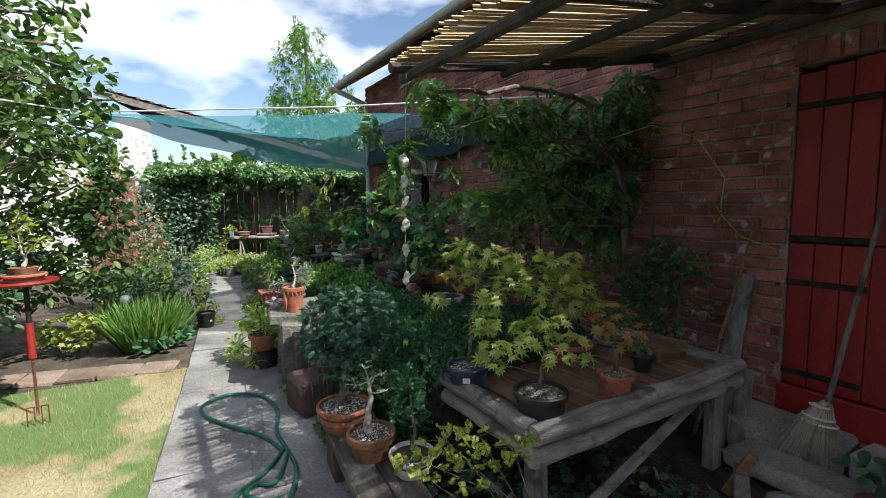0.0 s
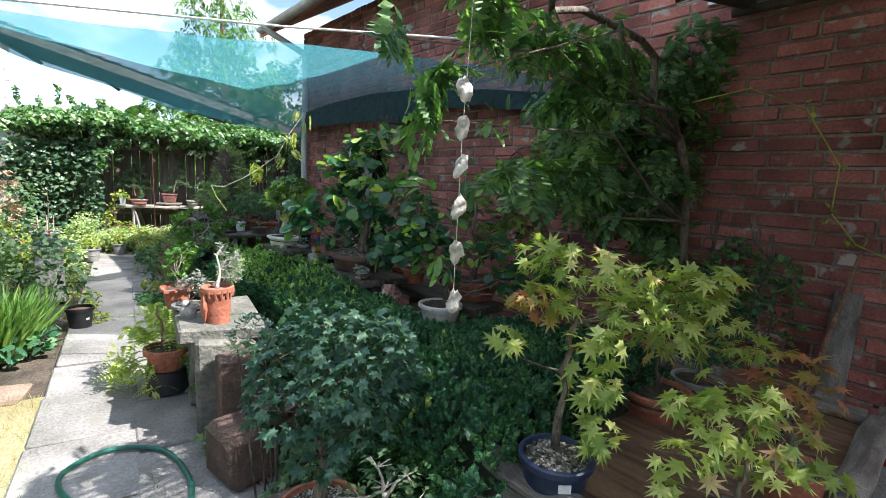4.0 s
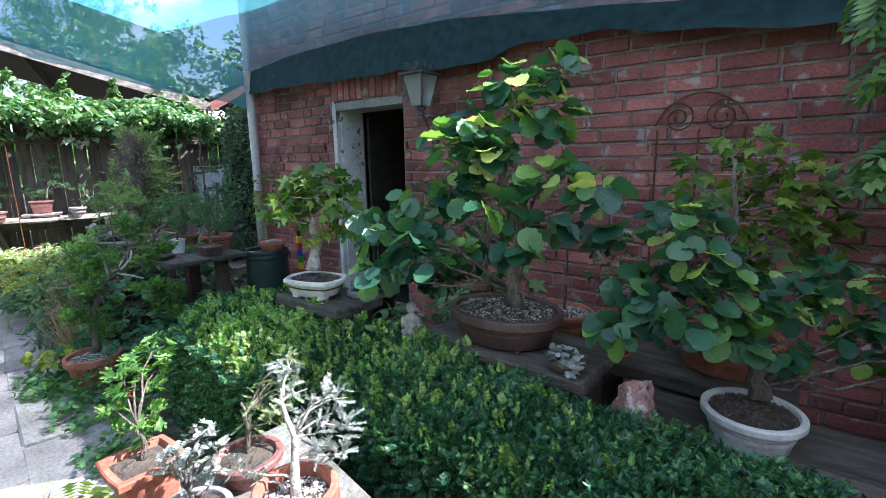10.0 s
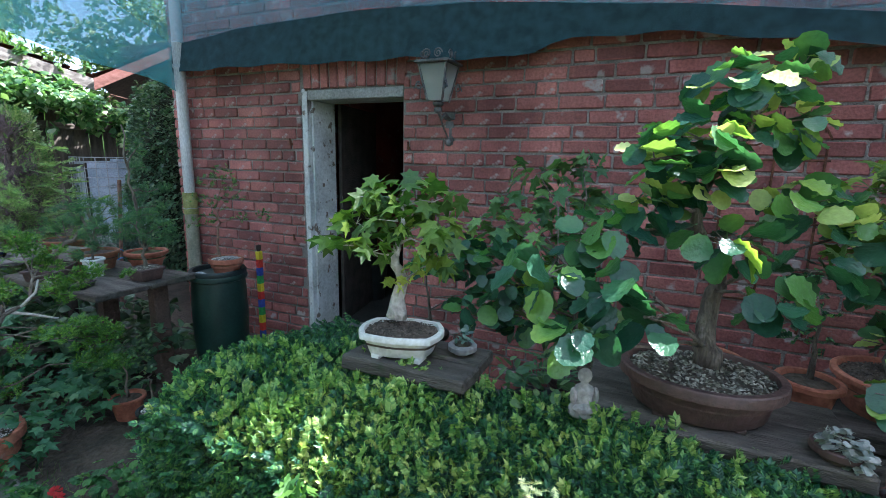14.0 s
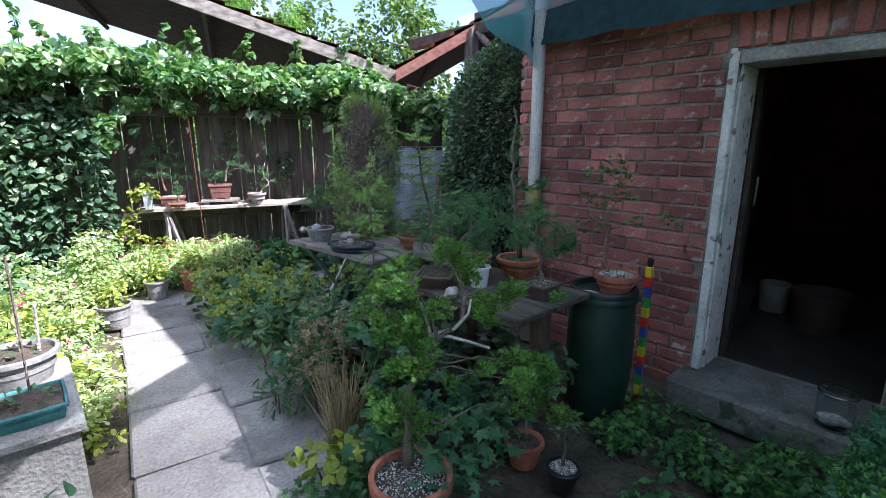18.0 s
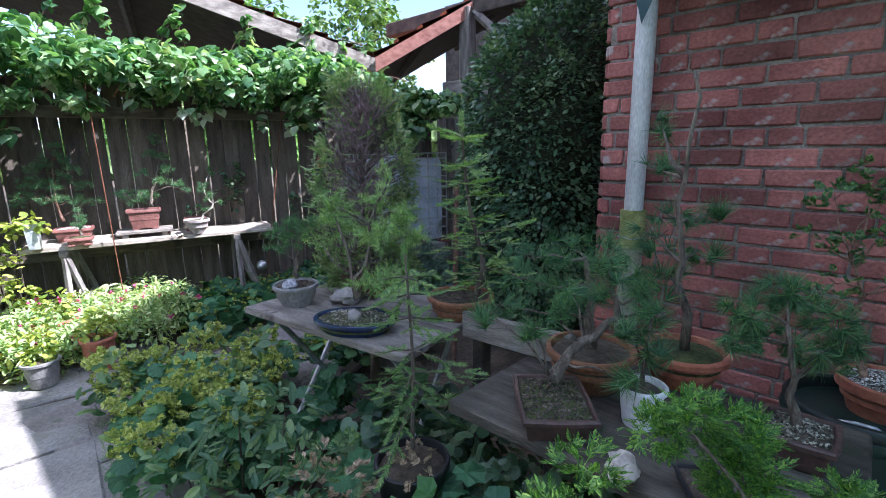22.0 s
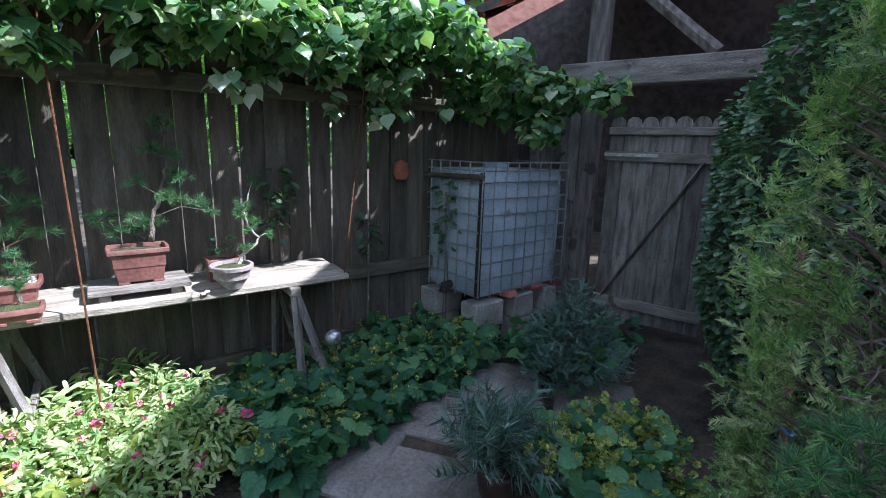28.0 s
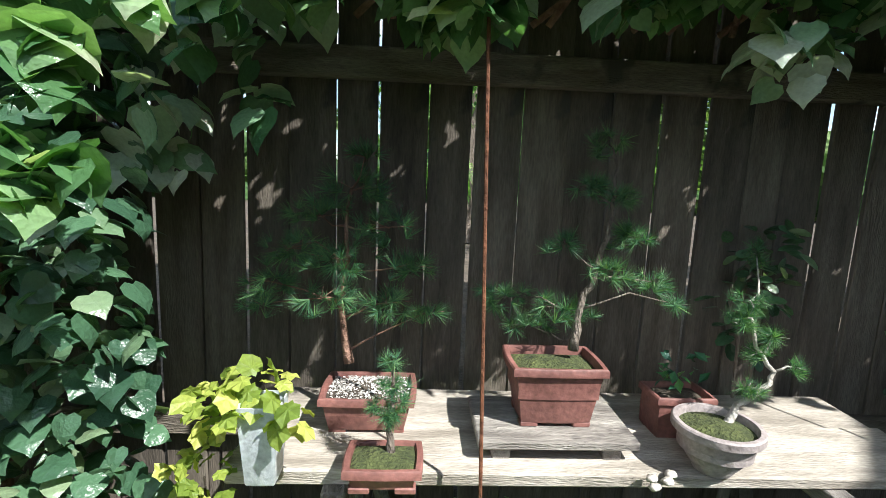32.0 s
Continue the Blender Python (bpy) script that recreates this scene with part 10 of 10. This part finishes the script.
for z in (0.02, 0.14, 0.26, 0.38, 0.5, 0.62, 0.74, 0.86, 0.94, 1.0):
    part("hoop", Shape().tube([(-cx, -cy_, z), (cx, -cy_, z), (cx, cy_, z), (-cx, cy_, z), (-cx, -cy_, z)], 0.0065, 6), GALV, ib)
for i in range(9):
    x = -cx + 2 * cx * i / 8
    part("upright", Shape().tube([(x, -cy_ - 0.012, 0.0), (x, -cy_ - 0.012, 1.005)], 0.006, 6), GALV, ib)
for i in range(1, 6):
    y = -cy_ + 2 * cy_ * i / 6
    part("upright", Shape().tube([(-cx - 0.012, y, 0.0), (-cx - 0.012, y, 1.005)], 0.006, 6), GALV, ib)
for dx, dy, sz, m in ((-0.35, -0.26, (0.3, 0.18, 0.2), CONCRETE), (0.05, -0.26, (0.22, 0.18, 0.2), CONCRETE), (0.38, -0.26, (0.2, 0.18, 0.2), CONCRETE), (-0.38, 0.2, (0.3, 0.2, 0.2), CONCRETE), (0.3, 0.2, (0.3, 0.2, 0.2), CONCRETE)):
    part("block", Shape().box((dx, dy, -0.14), sz, 0.012, wob=0.005), m, ib, "grey concrete block")
    part("block", Shape().box((dx, dy, -0.345), (sz[0] * 0.9, sz[1] * 0.9, 0.21), 0.012, wob=0.005), m, ib, "grey concrete block")
for dx in (-0.12, 0.2, 0.46):
    part("brick", Shape().box((dx, -0.27, -0.018), (0.1, 0.18, 0.045), 0.006, wob=0.003), BRICK, ib, "red brick")
part("valve", Shape().tube([(-0.5, -0.05, 0.06), (-0.56, -0.05, 0.06), (-0.58, -0.05, 0.0)], 0.03, 8), POT_BLACK, ib)

# flowers, mantle, shrubs round the slabs
fl_ = mound("sunny_flower_bed", (-1.5, 13.85, 0), "pale sunlit leafy flowers with pink blooms below the bench", "flowers", clumpset(-1.1, 0.5, -0.15, 0.6, 70, 0.1, 0.3, 0.12, 0.18, 0.8) + clumpset(-0.6, 0.55, 0.0, 0.55, 34, 0.2, 0.34, 0.1, 0.15, 0.8), "lance", 0.045, 2.2, G_PALE, F_PINK, 0.004, "puff", 0.05)
part("green_leaves", foliage(clumpset(-0.7, 0.5, -0.15, 0.4, 18, 0.1, 0.22, 0.13, 0.18, 0.8), "lance", 0.085, 1.4, -0.1), G_LIME, fl_, smooth=0)
mound("mantle_carpet", (0.1, 13.55, 0), "carpet of round mantle leaves with yellow-green bloom", "perennial", clumpset(-1.15, 0.8, -0.02, 0.78, 84, 0.06, 0.22, 0.14, 0.2, 0.6), "round", 0.095, 2.0, G_MANTLE, G_YELLOW, 1.2, "puff", 0.04)
mound("creeping_herb", (-0.4, 13.8, 0), "low creeping herb between the slabs", "ground cover", clumpset(-0.3, 0.5, -0.2, 0.15, 14, 0.02, 0.08, 0.1, 0.16, 0.5), "box", 0.03, 2.2, G_HERB, stems=False)
mound("gate_weeds", (1.4, 13.12, 0), "shaded leafy plants in front of the gate", "ground cover", clumpset(-0.6, 0.4, -0.35, 0.25, 28, 0.05, 0.24, 0.14, 0.2, 0.6), "round", 0.085, 1.7, G_MANTLE)
mound("front_mantle", (-0.35, 12.35, 0), "yellow-green blooming mantle in front of the conifer", "perennial", clumpset(-0.5, 0.6, -0.3, 0.25, 16, 0.12, 0.3, 0.14, 0.2, 0.7), "round", 0.085, 1.5, G_MANTLE, G_YELLOW, 4.5, "puff", 0.045)
jn = thing("juniper_bush", (0.8, 12.9, 0), "dense blue-green juniper bush", "shrub")
bush(jn, [(0, 0, 0), (0.0, 0.02, 0.3), (0.0, 0, 0.6)], 0.03, 0.01, [(0, 0, 0.62, 0.14, 0.12), (0.05, -0.05, 0.48, 0.22, 0.14), (-0.12, 0.05, 0.4, 0.22, 0.15), (0.1, 0.12, 0.38, 0.22, 0.15), (-0.05, -0.15, 0.28, 0.26, 0.15), (0.2, -0.05, 0.25, 0.22, 0.14), (-0.25, 0.0, 0.22, 0.2, 0.13)], "shoot", 0.065, 4.0, G_JUNI, BARK, -0.3)
lb = thing("potted_cedar", (-0.33, 12.78, 0), "feathery blue-green young cedar in a dark pot", "potted plant")
z = pot(lb, 0.11, 0.16, POT_BROWN, 0.8)
n = 75
a, e = rng.uniform(0, 6.28, n), rng.uniform(0.1, 1.3, n)
w0 = np.stack([np.cos(a) * np.cos(e), np.sin(a) * np.cos(e), np.sin(e) + 0.15], 1)
part("frond", Shape().many(*LEAF["shoot_soft"], np.tile([[0, 0, z]], (n, 1)) + w0 * 0.05, along(w0, rng.uniform(0, 6, n)), 0.3 * rng.uniform(0.6, 1.15, n)), G_JUNI, lb, smooth=0)
cs = thing("ailing_spruce", (-0.78, 11.69, 0), "tall cone-shaped spruce with a bare brown middle", "conifer")
part("trunk", Shape().tube([(0, 0, 0), (0.04, 0.03, 0.5), (-0.02, 0.0, 1.2), (0, 0, 1.8)], [0.03, 0.024, 0.014, 0.003], 9), BARK, cs, smooth=180)


def cone_r(z):
    """The half width of the egg-shaped crown at a height."""
    return 0.24 * math.sqrt(max(0.0, 1 - (abs(z - 1.1) / (0.76 if z > 1.12 else 0.62)) ** 2.2))


limb, ps, ws, fs, fw, tw = Shape(), [], [], [], [], Shape()
for _ in range(430):
    z, a = rng.uniform(0.5, 1.8), rng.uniform(0, 6.283)
    lump = noise.noise(Vector((math.cos(a) * 2.4, math.sin(a) * 2.4, z * 5)))
    r = cone_r(z) * rng.uniform(0.9, 1.04) * (1 + 0.22 * lump)
    e = np.array((r * math.cos(a), r * math.sin(a), z + 0.04))
    o = np.array((0, 0, max(0.4, z - 0.1)))
    limb.tube([o, (o + e) / 2 + (0, 0, 0.02), e], [0.004, 0.003, 0.0012], 4, caps=False)
    side = math.cos(a - 3.95)
    bare = 0.15 + 1.6 * (side - 0.45) - 5.0 * max(0.0, abs(z - 1.36) - 0.3) + 0.8 * lump if side > 0 else -0.3 + lump
    for _ in range(12):
        d = rng.normal(0, 1, 3)
        d = d / np.linalg.norm(d) + (e - o) / (np.linalg.norm(e - o) + 1e-6) * 0.8
        q = e + rng.normal(0, 0.022, 3)
        if rng.random() < bare:
            q = q - (e - o) * rng.uniform(0, 0.6)
            tw.tube([q - d * 0.03, q + d * 0.02, q + d * 0.045 + rng.normal(0, 0.008, 3)], [0.002, 0.0015, 0.0009], 3, caps=False)
        elif rng.random() < 0.45:
            fs.append(q)
            fw.append(d)
        else:
            ps.append(q)
            ws.append(d)
part("branch", limb, BARK, cs, smooth=180)["kind"] = "stuff"
part("crown", Shape().many(*LEAF["shoot_short"], np.array(ps), along(np.array(ws), rng.normal(0, 0.5, len(ps))), 0.05 * rng.uniform(0.7, 1.25, len(ps))), G_DRY, cs, smooth=0)
part("dead_twig", tw, G_TWIGGY, cs, "dead brown twigs")["kind"] = "stuff"
part("fresh_tip", Shape().many(*LEAF["shoot_short"], np.array(fs), along(np.array(fw), rng.normal(0, 0.5, len(fs))), 0.052 * rng.uniform(0.7, 1.2, len(fs))), G_SPRUCE_D, cs, "fresh green shoot tips", smooth=0)
tk_ = thing("brown_post", (-0.02, 11.75, 0), "thin brown stake tied with blue string", "stake")
part("stake", Shape().tube([(0, 0, 0), (0.16, 0.1, 1.25)], 0.018, 7), BARK_RED, tk_)
for z in (0.48, 0.56):
    part("string", Shape().tube([(0.05 + 0.03 * math.cos(q), 0.04 + 0.03 * math.sin(q), z + 0.01 * math.sin(3 * q)) for q in np.linspace(0, 9, 20)], 0.005, 5), surf("blue_string", (0.05, 0.15, 0.4), (0.1, 0.25, 0.55), 20, 0.7, 0.1), tk_, "blue knotted string")
iv = thing("ivy_mound", (1.0, 11.55, 0), "huge dense ivy mound climbing beside the barn", "ivy")
ip, iw = [], []
for _ in range(34000):
    d = rng.normal(0, 1, 3)
    d /= np.linalg.norm(d)
    if d[2] < -0.75:
        continue
    k = 1 + 0.1 * noise.noise(Vector(d * 2.5)) + 0.05 * noise.noise(Vector(d * 7)) + rng.normal(0, 0.015)
    p = np.array((d[0] * 0.82, d[1] * 0.68, d[2] * 1.28 + 1.2)) * k
    ip.append(p)
    iw.append(d * (1, 1, 0.6) + (0, 0, -0.4))
ip, iw = np.array(ip), np.array(iw)
part("leaves", Shape().many(*LEAF["oval"], ip, along(iw + rng.normal(0, 0.45, iw.shape), rng.normal(0, 0.5, len(ip))), 0.036 * rng.uniform(0.6, 1.5, len(ip))), G_IVY, iv, smooth=0)["kind"] = "stuff"
# Dark lump imitates the shade deep inside the ivy.
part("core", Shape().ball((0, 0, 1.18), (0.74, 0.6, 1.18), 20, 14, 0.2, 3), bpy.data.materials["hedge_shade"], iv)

# terracotta pots at the end of the path
for at, r, h, m, lab, lm, fm in (((-1.86, 14.12, 0), 0.15, 0.3, TERRA, "large terracotta pot of sunlit flowers", G_LIME, F_PINK), ((-1.7, 13.62, 0), 0.105, 0.24, TERRA, "terracotta pot of bright green herbs", G_LIME, None), ((-2.02, 13.62, 0), 0.1, 0.18, POT_GREY, "grey plastic pot of pale green herbs", G_LIME, None), ((-2.45, 13.0, 0), 0.12, 0.2, POT_GREY, "grey plastic tub of pale green leaves", G_LIME, None)):
    o = little("flower_pot", at, r, h, m, lab, [(0, 0, h + 0.05, r * 1.05, 0.08), (0.03, 0.03, h + 0.13, r * 0.8, 0.08)], "oval", 0.045, 2.2, lm, "pots at the path's end", trunk_h=0.05)
    if fm:
        part("blossom", foliage([(0, 0, h + 0.16, r, 0.08)], "puff", 0.035, 0.3, -0.4), fm, o, smooth=0)

# ---- trees beyond the garden ----
bt_ = thing("tall_conifer", (2.6, 24.0, 0), "tall pale green weeping conifer beyond the roofs", "tree")
part("trunk", Shape().tube([(0, 0, 0), (0.1, 0, 4), (0, 0, 9.2)], [0.25, 0.16, 0.04], 10), BARK, bt_)
CL = []
for z in np.arange(1.5, 9.4, 0.38):
    r = 2.9 * (1 - ((z - 1.5) / 8.3) ** 1.5) + 0.12
    for _ in range(max(3, int(r * 5))):
        a = rng.uniform(0, 6.28)
        k = r * rng.uniform(0.45, 1.0)
        CL.append((k * math.cos(a), k * math.sin(a), z + rng.normal(0, 0.12), 0.42, 0.45))
part("crown", foliage(CL, "fern", 0.36, 4.5, 0.8, jitter=0.35), G_CHAM, bt_, smooth=0)
for k, (x, y, h, r, lab) in enumerate(((6.0, 27.0, 7.6, 2.0, "leafy roadside tree beyond the sheds"), (8.5, 23.0, 7.0, 2.4, "broad green tree behind the open shed"), (4.6, 30.0, 8.0, 2.2, "tall green tree far behind the roofs"), (-9.0, 13.0, 6.0, 2.2, "green tree beyond the boundary hedge"), (-8.5, 20.0, 6.5, 2.4, "green tree behind the white wall"), (-8.0, 3.0, 5.5, 2.0, "green tree beside the lawn"))):
    o = thing("garden_tree", (x, y, 0), lab, "tree", "trees beyond the garden")
    CL = []
    for _ in range(34):
        d = rng.normal(0, 1, 3)
        d /= np.linalg.norm(d)
        q = rng.uniform(0.5, 1.0)
        CL.append((d[0] * r * q, d[1] * r * q, h * 0.62 + d[2] * h * 0.33 * q, r * 0.34, r * 0.28))
    part("trunk", wood([(0, 0, 0), (0.1, 0.05, h * 0.25), (0, 0.1, h * 0.5), (0.05, 0, h * 0.7)], 0.16, 0.05, CL[:10], 2, 0.03), BARK, o, smooth=180)
    part("crown", foliage(CL, "oval", 0.2, 2.0, 0.4), G_TREE, o, smooth=0)
fh = Shape()
p = []
for _ in range(9000):
    a = rng.uniform(0, 6.28)
    R = rng.uniform(34, 44)
    p.append((R * math.cos(a), 8 + R * math.sin(a), abs(rng.normal(0, 1.6)) + 0.3 + 1.5 * noise.noise(Vector((a * 4, 0, 0)))))
p = np.array(p)
stuff("far_trees", fh.many(*LEAF["round"], p, frames(rng.normal(0, 1, (len(p), 3)) + (0, 0, 0.5), rng.uniform(0, 6, len(p))), 1.6 * rng.uniform(0.5, 1.4, len(p))), G_TREE, "distant belt of green trees", "woods")
bw = Shape()
block(bw, -9.0, 0.0, -4.2, -4.0, 0, 2.2)
structure("wall_yard", bw, BRICK_FAR, "plain brick wall closing the yard", 0)

# ---- pieces of walls and paving ----
part("bricks", far_bricks, BRICK_FAR, barn_wall, smooth=25)["kind"] = "stuff"
for head, px, cy, cz in near_bricks:
    ob = part("brick", (HEADER if head else STRETCH)[rng.integers(3)], BRICK, barn_wall)
    ob.location = (px, cy, cz)
paving = structure("paving", Shape().box((-2.6, 7.4, -0.045), (0.02, 0.02, 0.02)), SOIL, "grey concrete slab garden path")
for i, (px, py, w, ln, turn) in enumerate(slab_spots):
    s = Shape().box((0, 0, 0), (w, ln, 0.06), 0.012, wob=0.006)
    ob = part("slab", s, SLAB if turn == 7.1 else FLAG, paving)
    ob.matrix_basis = pose(px, py, -0.03 + rng.normal(0, 0.004), rng.normal(0, 0.4), rng.normal(0, 0.4), -turn + rng.normal(0, 0.5))
